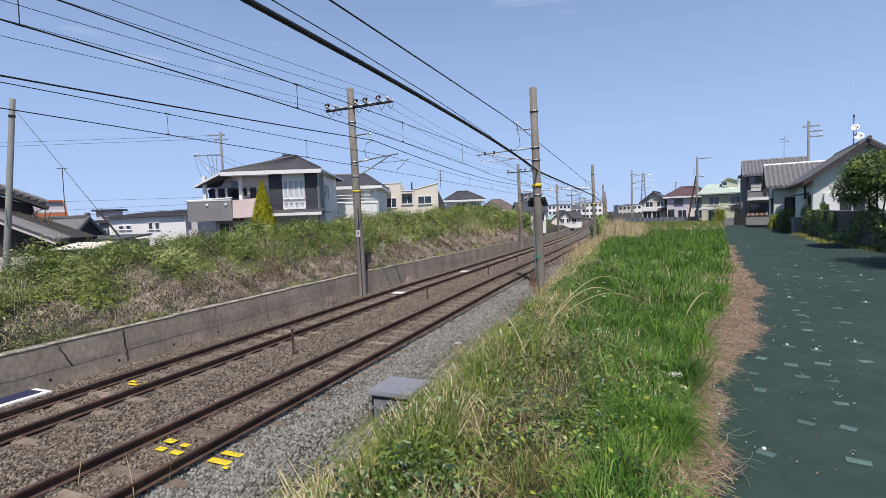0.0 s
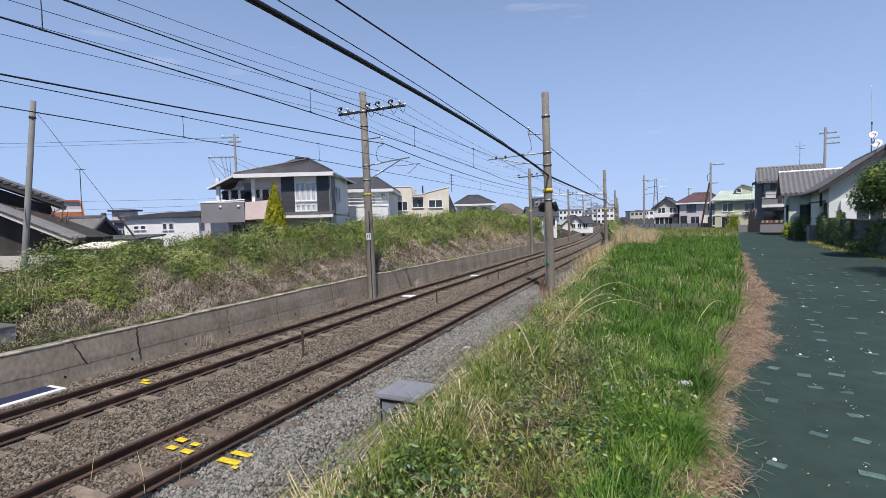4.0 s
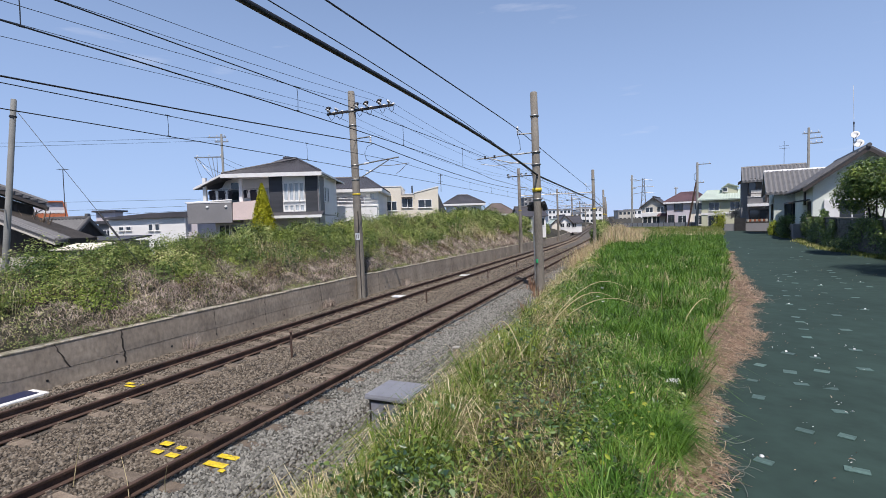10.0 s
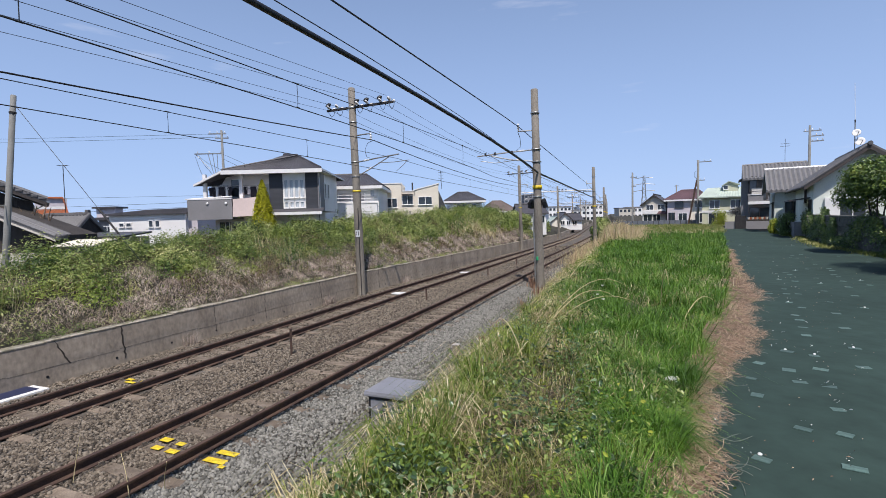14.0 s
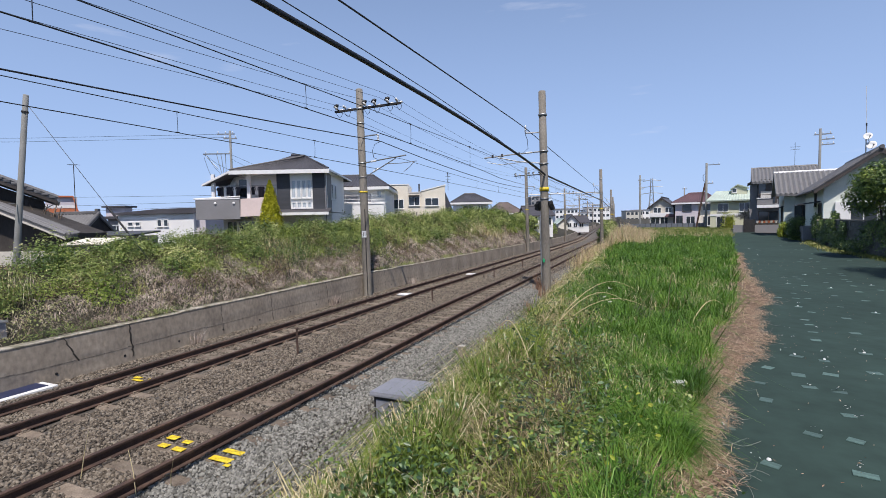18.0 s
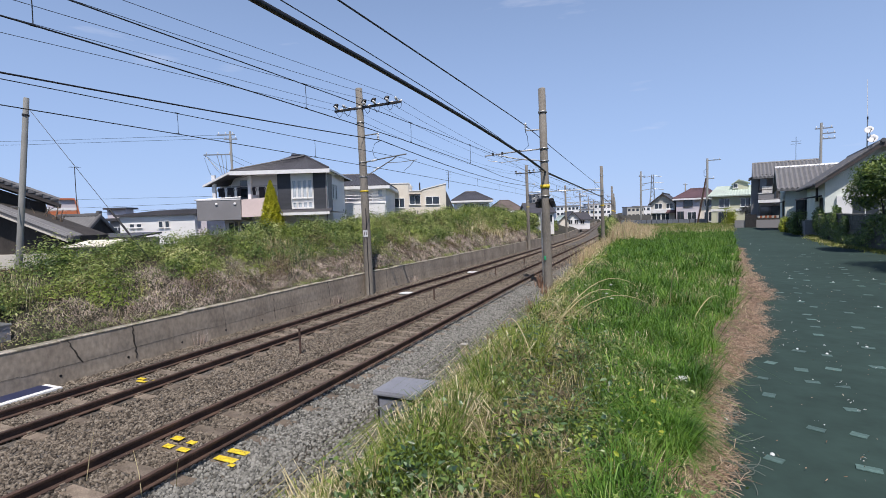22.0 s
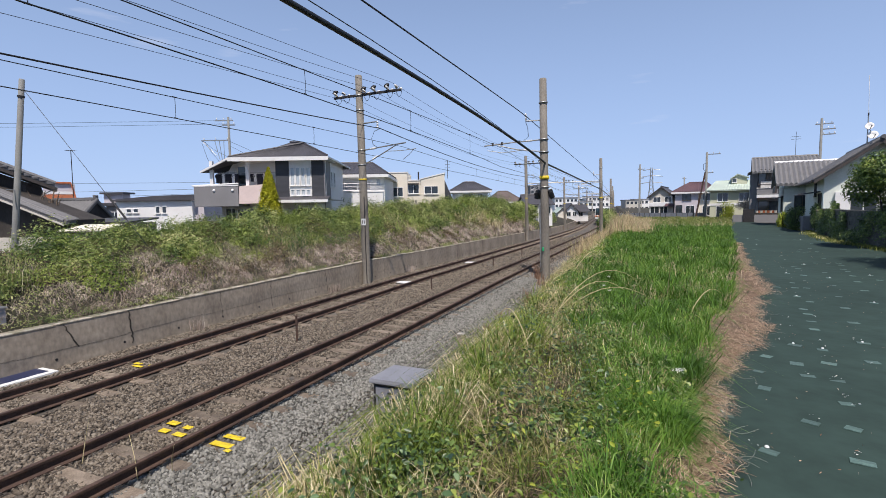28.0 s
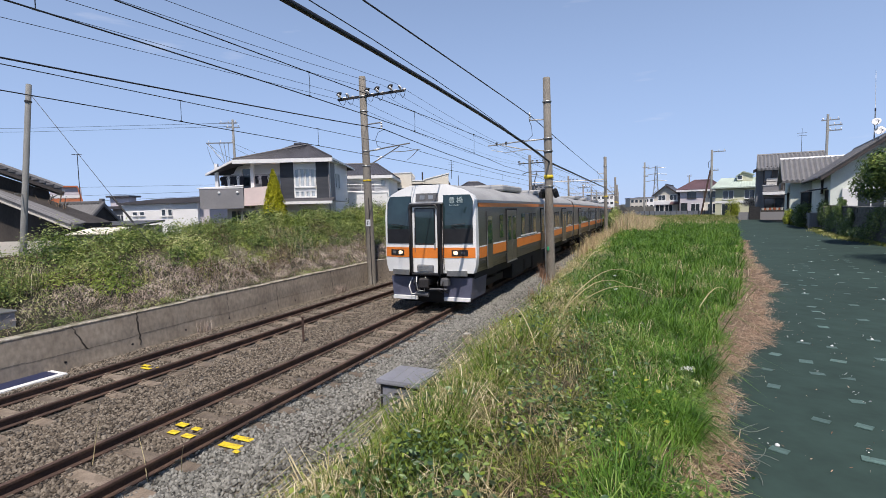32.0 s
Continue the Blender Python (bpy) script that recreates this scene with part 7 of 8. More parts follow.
for x, y in heaps:
    k = int(g.integers(2, 7))
    P.append(np.stack([x + g.normal(0, .022, k), y + g.normal(0, .035, k), np.full(k, PATH_Z + .028) + g.uniform(0, .02, k)], 1))
P = np.concatenate(P)
leaf_cloud("litter", P, np.array([0, 0, 1.0])[None].repeat(len(P), 0), g.uniform(.004, .012, len(P)), M["petal"], g, "pale scraps and dry petals scattered on the sheet", "litter", long=1.3)
n_ = 420
ly = 3.6 + 18 * g.uniform(0, 1, n_) ** 1.5
lx = path_left(ly) + .15 + (path_right(ly) - path_left(ly) - 1.2) * g.uniform(0, 1, n_) ** 1.6
P = np.stack([lx, ly, np.full(n_, PATH_Z + .03)], 1)
leaf_cloud("litter", P, np.array([0, 0, 1.0])[None].repeat(n_, 0), g.uniform(.004, .010, n_), M["straw"], g, "small scraps of straw blown over the sheet", "litter", long=1.6)
# frayed threads of the sheet, curling out of the straw
M["thread"] = mat("pale_thread", (0.20, 0.22, 0.19), 0.8, var=0.3, bump=0)
bm = bmesh.new()
for k in range(46):
    y = 3.3 + 9 * rr.random() ** 1.6
    x, a, turn = float(path_left(y)) - .08, rr.uniform(-1.2, .9), rr.uniform(-9, 9)
    pts = []
    for q in range(9):
        pts.append((x, y, sheet_z(x, y) + .012 + .03 * math.sin(q * .5 + k) ** 2))
        x, y, a = x + .045 * math.cos(a), y + .045 * math.sin(a), a + turn * .045
    add_tube(bm, pts, .0024, 4, .0014)
th = mesh_ob("sheet_threads", bm, M["thread"])
tagged(th, "pale frayed threads curling at the edge of the sheet", "thread", kind="stuff")
# ---- the bank ----
lump_at = lump
g = np.random.default_rng(33)


def bank_u(t):
    return WALL_U - .2 - 5.6 * t


def bank_pts(n, y0, y1, t0, t1, power=1.4):
    y = y0 + (y1 - y0) * g.uniform(0, 1, n) ** power
    t = g.uniform(t0, t1, n)
    u = bank_u(t)
    return np.stack([u + off(y), y, ground_z(u, y)], 1), t, y


def mounds(n, y0, y1, t0, t1, rad, high, dens, size, material, label, category="shrubs", power=1.3, where=None):
    """Knobbly leafy mounds on the bank, each a shell of leaves round darker gaps."""
    C, ct, cy = bank_pts(n, y0, y1, t0, t1, power)
    pp, nn, ss = [], [], []
    for c, t, y in zip(C, ct, cy):
        if t > .88 and y < 11 or where is not None and where(t, y) < g.uniform(0, 1):
            continue
        big = 1 + .4 * float(np.interp(y, (0, 35, 50, 62, 75), (0, .2, 1, 1, .2)))
        r = g.uniform(.55, 1.3) * rad * big
        hgt = r * g.uniform(.7, 1.3) * high
        k = int(dens * r * r / (1 + y / 45) ** 1.6) + 40
        d = g.normal(0, 1, (k, 3))
        d /= np.linalg.norm(d, axis=1)[:, None]
        d[:, 2] = np.abs(d[:, 2])
        a, b = g.uniform(0, 6, 2)
        knob = 1 + .32 * np.sin(d[:, :1] * 5 + a) * np.sin(d[:, 1:2] * 6 + b) + .2 * np.sin(d[:, :1] * 13 + b) * np.sin(d[:, 2:3] * 11 + a)
        pp.append(c + d * np.array([r, r * 1.15, hgt]) * knob * g.uniform(.7, 1.05, (k, 1))), nn.append(d + [0, 0, .5])
        ss.append(g.uniform(.55, 1, k) * size * (1 + y / 45))
    leaf_cloud("bank_shrubs", np.concatenate(pp), np.concatenate(nn), np.concatenate(ss), material, g, label, category)


def dead(t, y):
    """Where the scrub above the wall is dead: a ragged band at the foot of the slope."""
    return np.clip(1.35 - 2.6 * t + .5 * np.sin(y * .55 + 1) * np.sin(y * .21) + .3 * np.sin(y * 1.7 + t * 6), .04, 1) * np.clip((y - 3) / 5, .35, 1)


def green(t, y):
    return 1.08 - dead(t, y)


# a low cover over the green part of it
P, t, y = bank_pts(70000, 2.0, 78, 0, .97)
keep = g.uniform(0, 1, len(P)) < .22 + .78 * green(t, y)
P, y = P[keep], y[keep]
P[:, 2] += g.uniform(.0, .2, len(P))
leaf_cloud("bank_shrubs", P, np.array([.3, -.1, 1.0])[None].repeat(len(P), 0), g.uniform(.014, .032, len(P)) * (1 + y / 45), M["bank_leaf"], g, "low green weeds on the bank", "weeds")
mounds(230, 2.0, 80, .27, 1.0, .62, 1.0, 2100, .042, M["bank_leaf"], "green scrub and weeds covering the bank", where=green, power=1.15)
mounds(170, 2.5, 75, .27, 1.0, .6, 1.05, 2100, .04, M["bush_leaf"], "dark green shrubs on the bank", where=green, power=1.15)
mounds(110, 2.5, 70, .2, .95, .5, 1.05, 2100, .038, M["mid_leaf"], "fresh green shrubs on the bank", where=green, power=1.15)
mounds(70, 2.5, 60, .1, 1.0, .5, 1.0, 1900, .036, M["bank_brown"], "wilted brown-leaved shrubs on the bank", power=1.15)
mounds(46, 9, 34, .8, .97, .6, 1.2, 2300, .042, M["bank_leaf"], "bushy growth along the crest of the bank", power=1.0)
# dead scrub near the wall, heaped in tangles
P, t, y = bank_pts(125000, 2.0, 62, 0, .62)
keep = g.uniform(0, 1, len(P)) < dead(t, y) * np.where(lump_at(P[:, 0] * 1.3, P[:, 1] * 1.3) > .38, 1, .5)
P, y = P[keep], y[keep]
P[:, 2] += g.uniform(0, .34, len(P)) * (.15 + 1.1 * np.abs(np.sin(P[:, 0] * 2.3 + P[:, 1]) * np.sin(P[:, 1] * 1.9)))
twigs("dry_scrub", P, .24 * (1 + y / 60), .0042 * (1 + y / 22), .5, M["bank_dry"], "dead mauve-brown scrub above the retaining wall")
P, t, y = bank_pts(5000, 2.0, 40, 0, .8)
twigs("dry_scrub", P + [0, 0, .12], .5, .004 * (1 + y / 22), .9, M["thatch"], "dead stems among the weeds of the bank")
P, t, y = bank_pts(9000, 2.0, 75, .1, 1.0)
keep = lump_at(P[:, 0] * .8, P[:, 1] * .8) > .6
P, y = P[keep], y[keep]
blades("bank_grass", P, g.uniform(.25, .65, len(P)), g.uniform(.003, .006, len(P)) * (1 + y / 22), .9, M["grass_mix"], g, label="rough grass on the bank")
P, t, y = bank_pts(9000, 2.5, 75, .3, 1.0)
keep = np.sin(P[:, 1] * .8) * np.sin(P[:, 1] * .31 + 2) + .3 * np.sin(P[:, 0] * 2) > .45
blades("bank_dry_grass", P[keep], g.uniform(.4, .9, keep.sum()), g.uniform(.003, .005, keep.sum()) * (1 + y[keep] / 22), .7, M["dry"], g, label="patches of dry grass on the bank")
# weeds hanging over the wall's top
P, t, y = bank_pts(7000, 2.0, 45, 0, .03)
keep = np.sin(y * 2.1) + np.sin(y * .83 + 1) + g.normal(0, .5, len(P)) > .3
P, y = P[keep], y[keep]
P[:, 0] += .16 - g.uniform(0, .25, len(P))
P[:, 2] += g.uniform(.05, .2, len(P))
leaf_cloud("bank_shrubs", P, np.array([.6, -.1, 1.0])[None].repeat(len(P), 0), g.uniform(.012, .03, len(P)) * (1 + y / 45), M["bank_leaf"], g, "weeds creeping over the top of the wall", "weeds")
# dry patch at the mound
cc = np.stack([g.normal(-14.6, .8, 1500), g.normal(46, 2.2, 1500)], 1)
P = np.stack([cc[:, 0] + off(cc[:, 1]), cc[:, 1], ground_z(cc[:, 0], cc[:, 1]) + .35], 1)
blades("bank_dry_grass", P, g.uniform(.3, .6, 1500), g.uniform(.01, .02, 1500), 1.0, M["dry"], g, label="patch of dead grass on the mound")
# weeds at the foot of the wall and in its joints
for y in (10.2, 16.8, 17.1, 23.9, 24.3):
    rr2 = np.random.default_rng(int(y * 10))
    P = np.stack([-12.15 + rr2.normal(0, .06, 60), y + rr2.normal(0, .12, 60), np.full(60, -.42)], 1)
    blades("wall_weed", P, rr2.uniform(.15, .5, 60), rr2.uniform(.004, .01, 60), .6, M["bank_dry"], rr2, label="dry weed tuft at the foot of the wall", category="weeds")


def leafy(name, label, category, m, rx, ry, rz, n, size, material, seed, trunk=None, up=0.0, group=""):
    """A shrub or crown: leaves on lumpy shells round a short branching stem."""
    gg = np.random.default_rng(seed)
    r = thing(name, label, category, m, group=group)
    bm = bmesh.new()
    for k in range(6):
        a = k * 1.05 + .3
        add_tube(bm, [(0, 0, -rz * .9 if trunk is None else trunk), (rx * .25 * math.cos(a), ry * .25 * math.sin(a), -rz * .1), (rx * .6 * math.cos(a), ry * .6 * math.sin(a), rz * .4)], .035, 6, .008)
    part("stem", bm, M["w_timber"], r)
    lobes = gg.normal(0, 1, (9, 3))
    lobes /= np.linalg.norm(lobes, axis=1)[:, None]
    d = gg.normal(0, 1, (n, 3))
    d /= np.linalg.norm(d, axis=1)[:, None]
    k = gg.integers(0, 9, n)
    p = lobes[k] * np.array([rx, ry, rz]) * .55 + d * np.array([rx, ry, rz]) * .5 * gg.uniform(.5, 1.08, (n, 1))
    ob = leaf_cloud("crown", p, d + [0, 0, .4], gg.uniform(.6, 1.3, n) * size, material, gg)
    tagged(ob, kind="stuff").parent = r
    return r


leafy("bush", "dense green garden bush above the block wall", "bush", lane(4.55, 23.5, PATH_Z + 2.5), 1.4, 1.5, 1.2, 17000, .055, M["bush_leaf"], 61, trunk=-2.4)
leafy("bush", "dense green garden bush leaning over the block wall", "bush", lane(5.15, 16.9, PATH_Z + 2.7), 1.9, 2.4, 1.2, 17000, .06, M["bush_leaf"], 62, trunk=-2.5)
leafy("bush", "dark green shrub beside the drive", "bush", lane(3.75, 35.4, PATH_Z + .8), .5, 1.6, .9, 4200, .045, M["leaf"], 63, trunk=-.85)
leafy("bush", "dark green shrub beside the house wall", "bush", lane(3.0, 38.5, PATH_Z + .8), .6, 1.6, .9, 3200, .05, M["leaf"], 64, trunk=-.8)
leafy("bush", "light green shrub by the lane", "bush", lane(2.6, 42.5, PATH_Z + .5), .4, .8, .65, 1500, .05, M["bright_leaf"], 65, trunk=-.6)
leafy("bush", "garden shrub before the green-roofed house", "bush", lane(-1.3, 63.5, PATH_Z + .9), 1.0, .8, 1.2, 1800, .07, M["bright_leaf"], 66, trunk=-1.0)
leafy("bush", "flowering shrub by the garage", "bush", lane(.5, 60, PATH_Z + 1.6), .9, .7, .8, 1500, .07, M["bank_dry"], 67, trunk=-1.7)
leafy("bush", "green bush beside the far track", "bush", on_line(-4.7, 62, 1.1), .8, 3.5, 1.15, 3600, .09, M["leaf"], 68, trunk=-1.6)
leafy("bush", "green bush beside the far track", "bush", on_line(-4.7, 74, 1.3), 1.0, 4, 1.35, 3600, .1, M["bank_leaf"], 69, trunk=-1.8)
leafy("bush", "green bush beside the far track", "bush", on_line(-4.6, 86, 1.7), 1.5, 5, 1.8, 3600, .12, M["bank_leaf"], 70, trunk=-2.0)
leafy("bush", "green bush on the crest of the bank", "bush", on_line(-15.2, 65, 3.3), 1.6, 4.5, 1.2, 5200, .1, M["bank_leaf"], 72, trunk=-1.2)
leafy("bush", "green bush on the crest of the bank", "bush", on_line(-14.8, 74, 3.0), 1.6, 5, 1.3, 5200, .11, M["bank_leaf"], 73, trunk=-1.5)
leafy("bush", "green bush on the far bank", "bush", on_line(-14.2, 84, 1.7), 1.6, 6, 1.3, 3600, .12, M["bank_leaf"], 71, trunk=-1.0)
# ivy hanging over the block wall
iv = np.random.default_rng(77)
n_ = 15000
yl = iv.uniform(19, 34.5, n_)
top = 1.15 + .35 * np.sin(yl * 1.9) + .3 * np.sin(yl * .83 + 1) + .15 * np.sin(yl * 5.3)
zl = np.clip(top - np.abs(iv.normal(0, .55, n_)), .02, 1.9) * np.where(np.sin(yl * 2.3) + np.sin(yl * .9) > -1.2, 1, .5)
xl = np.interp(yl, (12, 18.6, 23.7, 27.2, 30.7, 36.6), (6.5, 5.3, 4.5, 4.02, 3.92, 3.95)) - .1 - np.abs(iv.normal(0, .1, n_)) - .25 * np.clip(.5 - zl, 0, .5) + np.where(zl > 1.38, .2, 0)
ivy = leaf_cloud("ivy", np.stack([xl, yl, zl], 1), np.array([-1.0, -.3, .4])[None].repeat(n_, 0), iv.uniform(.025, .06, n_), M["leaf"], iv, "dark ivy and weeds climbing the block wall", "ivy")
ivy.matrix_world = lane(0, 0, PATH_Z)
# weeds along the lane's right edge
yl = g.uniform(15, 44, 5200)
xl = np.interp(yl, (12, 18.6, 23.7, 27.2, 30.7, 36.6, 44), (6.4, 5.2, 4.4, 3.9, 3.8, 3.6, 2.9)) - np.abs(g.normal(0, .22, 5200)) - np.where((yl > 25) & (yl < 34), .25, 0)
a8 = math.radians(8)
P = np.stack([xl * math.cos(a8) + yl * math.sin(a8), -xl * math.sin(a8) + yl * math.cos(a8), np.full(5200, PATH_Z)], 1)
blades("lane_weeds", P, g.uniform(.04, .22, 5200), g.uniform(.006, .014, 5200), 1.3, M["grass_mix"], g, .5, label="weeds along the foot of the lane wall", category="weeds")

# golden conifer in front of the balcony house
con = thing("conifer_tree", "slender golden-green conifer before the balcony", "tree", town(-10.15, 29.5, 0.45))
part("trunk", tube([(0, 0, -.2), (0, 0, 3.6)], .07, 8, .02), M["w_timber"], con)
n_ = 15000
zt = g.uniform(0, 1, n_) ** .8
rad = .86 * np.interp(zt, (0, .15, .35, .7, .9, 1), (.75, 1, .92, .5, .22, .03))
an = g.uniform(0, 2 * np.pi, n_)
lum = 1 + .13 * np.sin(an * 5 + zt * 22) + .1 * np.sin(an * 9 - zt * 40)
rr_ = rad * lum * g.uniform(.72, 1.05, n_)
p = np.stack([rr_ * np.cos(an), rr_ * np.sin(an), .15 + 4.95 * zt], 1)
ob = leaf_cloud("crown", p, np.stack([np.cos(an), np.sin(an), np.full(n_, .3)], 1), g.uniform(.03, .06, n_), M["thuja"], g, long=1.4)
tagged(ob, kind="stuff").parent = con
# ---- the train ----
M["train_white"] = mat("train_white", (0.80, 0.80, 0.78), 0.35, var=0.06, scale=1.5, bump=0.02, col2=(0.72, 0.72, 0.70))
M["train_orange"] = mat("train_orange", (0.78, 0.22, 0.03), 0.4, var=0.08, bump=0.0)
M["train_steel"] = mat("brushed_stainless", (0.25, 0.235, 0.215), 0.38, metal=0.85, var=0.18, scale=0.7, bump=0.06, fine=60, stretch=(1, 0.05, 1))
M["train_skirt"] = mat("navy_grey_skirt", (0.10, 0.105, 0.155), 0.55, var=0.2, bump=0.05)
# Nearly black, so that the deep shade below the floor is partly in the colour.
M["train_under"] = mat("dark_underframe", (0.010, 0.009, 0.009), 0.8, var=0.3, bump=0.1)
M["train_glass"] = glassy("train_glass", (0.022, 0.045, 0.050), 0.03)
M["train_roof"] = mat("train_roof", (0.36, 0.36, 0.355), 0.7, var=0.2, scale=1.0, bump=0.1)
M["lamp_on"] = glow("headlamp", (1.0, 0.80, 0.52), 1.0)
M["seat"] = mat("grey_equipment", (0.12, 0.12, 0.125), 0.7, var=0.2, bump=0.05)
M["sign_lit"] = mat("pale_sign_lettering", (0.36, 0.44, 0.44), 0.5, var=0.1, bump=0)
HALF, FLOOR, CAR = 1.50, 1.0, 19.6


def nose(x, z):
    """How far back the front skin lies at x and z."""
    return 0.17 * (abs(x) / HALF) ** 2.6 + 0.10 * max(0.0, z - 2.6) ** 1.6 + 0.05 * max(0.0, 1.6 - z)


def half_width(z):
    """Half the body's width at height z, round to the roof."""
    if z < 1.4:
        return HALF - 0.13 * (1.4 - z) / 0.4
    if z < 2.95:
        return HALF - 0.02 * (z - 1.4) / 1.55
    if z < 3.2:
        return HALF - 0.02 - 0.03 * (z - 2.95) / 0.25
    t = min(1.0, (z - 3.2) / 0.52)
    return (HALF - 0.05) * (1 - t ** 2.2 * 0.62)


def front_patch(name, x0, x1, z0, z1, proud, mat_, parent, label="", nx=8, nz=6, thick=0.012, trim_edge=False):
    """A plate that follows the front skin."""
    bm = bmesh.new()
    g1, g2 = [], []
    for j in range(nz + 1):
        z = z0 + (z1 - z0) * j / nz
        r1, r2 = [], []
        for i in range(nx + 1):
            x = x0 + (x1 - x0) * i / nx
            if trim_edge:
                x = max(-half_width(z) + .03, min(half_width(z) - .03, x))
            y = nose(x, z) - proud
            r1.append(bm.verts.new((x, y, z)))
            r2.append(bm.verts.new((x, y + proud + thick, z)))
        g1.append(r1), g2.append(r2)
    for j in range(nz):
        for i in range(nx):
            bm.faces.new((g1[j][i], g1[j][i + 1], g1[j + 1][i + 1], g1[j + 1][i]))
    for a, b in ((g1[0], g2[0]), (g1[-1], g2[-1]), ([r[0] for r in g1], [r[0] for r in g2]), ([r[-1] for r in g1], [r[-1] for r in g2])):
        for i in range(len(a) - 1):
            bm.faces.new((a[i], a[i + 1], b[i + 1], b[i]))
    bmesh.ops.recalc_face_normals(bm, faces=bm.faces)
    return part(name, bm, mat_, parent, label)


ZS = [1.1, 1.2, 1.3, 1.6, 1.9, 2.3, 2.7, 2.95, 3.1, 3.25, 3.38, 3.5, 3.6, 3.68, 3.72]


def body_shell(car, y0, y1, steel_to, cab):
    """Side sheets and roof in strips along the body."""
    for s, nm in ((-1, "side_panel"), (1, "side_panel")):
        bm = bmesh.new()
        zz = [z for z in ZS if z <= 3.25]
        a = [bm.verts.new((s * half_width(z), y0, z)) for z in zz]
        b = [bm.verts.new((s * half_width(z), y1, z)) for z in zz]
        for i in range(len(zz) - 1):
            bm.faces.new((a[i], b[i], b[i + 1], a[i + 1]))
        bmesh.ops.recalc_face_normals(bm, faces=bm.faces)
        part(nm, bm, M["train_steel"], car, "brushed stainless side with beading")
        for z in (1.16, 1.25, 1.34, 1.43, 2.98):
            part("bead", box(s * half_width(z) - .012, s * half_width(z) + .012, y0, y1, z - .012, z + .012), M["train_steel"], car)
    bm = bmesh.new()
    zz = [z for z in ZS if z >= 3.25]
    prof = [(-half_width(z), z) for z in zz] + [(-.35, 3.74), (0, 3.75), (.35, 3.74)] + [(half_width(z), z) for z in zz[::-1]]
    a = [bm.verts.new((x, y0, z)) for x, z in prof]
    b = [bm.verts.new((x, y1, z)) for x, z in prof]
    for i in range(len(prof) - 1):
        bm.faces.new((a[i], a[i + 1], b[i + 1], b[i]))
    bmesh.ops.recalc_face_normals(bm, faces=bm.faces)
    part("roof", bm, M["train_roof"], car, "light grey roof", True)
    part("floor_frame", box(-1.34, 1.34, y0, y1, .9, 1.12), M["train_under"], car)
    for y in ((y1,) if cab else (y0, y1)):
        bm = bmesh.new()
        pr = [(-half_width(z), z) for z in ZS] + [(half_width(z), z) for z in ZS[::-1]]
        bm.faces.new([bm.verts.new((x, y, z)) for x, z in pr])
        part("end_panel", bm, M["train_steel"], car)


def side_fittings(car, doors, windows, y0, y1, small=()):
    for s in (-1, 1):
        x = s * (HALF - .008)
        for y in doors:
            for k in (-.66, 0.01):
                d = part("door", box(min(x, x + s * .03), max(x, x + s * .03), y + k, y + k + .65, 1.12, 2.92, .008), M["train_steel"], car, "stainless sliding door")
                part("pane", box(min(x + s * .03, x + s * .036), max(x + s * .03, x + s * .036), y + k + .13, y + k + .52, 1.85, 2.72), M["train_glass"], d)
            part("door_frame", box(min(x, x + s * .02), max(x, x + s * .02), y - .74, y + .74, 2.92, 2.98), M["train_under"], car)
            for k in (-.72, .68):
                part("door_edge", box(min(x, x + s * .025), max(x, x + s * .025), y + k, y + k + .04, 1.12, 2.95), M["train_under"], car)
            part("door_step", box(min(x, x + s * .05), max(x, x + s * .05), y - .65, y + .65, 1.08, 1.12), M["galv"], car)
        for a, b in windows:
            w = part("window", box(min(x, x + s * .014), max(x, x + s * .014), a, b, 1.95, 2.78, .006), M["train_glass"], car)
            part("window_frame", box(min(x, x + s * .022), max(x, x + s * .022), (a + b) / 2 - .025, (a + b) / 2 + .025, 1.95, 2.78), M["train_steel"], w)
            part("sill", box(min(x, x + s * .03), max(x, x + s * .03), a - .04, b + .04, 1.90, 1.95), M["train_white"], w)
        for a, b in small:
            part("window", box(min(x, x + s * .014), max(x, x + s * .014), a, b, 2.0, 2.78, .006), M["train_glass"], car)
        edges = sorted([y0] + [v for y in doors for v in (y - .76, y + .76)] + [y1])
        for a, b in zip(edges[::2], edges[1::2]):
            part("stripe", box(min(x, x + s * .012), max(x, x + s * .012), a, b, 1.52, 1.84), M["train_orange"], car, "orange stripe")
            part("stripe_edge", box(min(x, x + s * .014), max(x, x + s * .014), a, b, 1.84, 1.875), M["train_white"], car)
        part("stripe", box(min(x * .985, x * .985 + s * .03), max(x * .985, x * .985 + s * .03), y0, y1, 3.04, 3.16), M["train_orange"], car, "thin orange stripe below the roof")


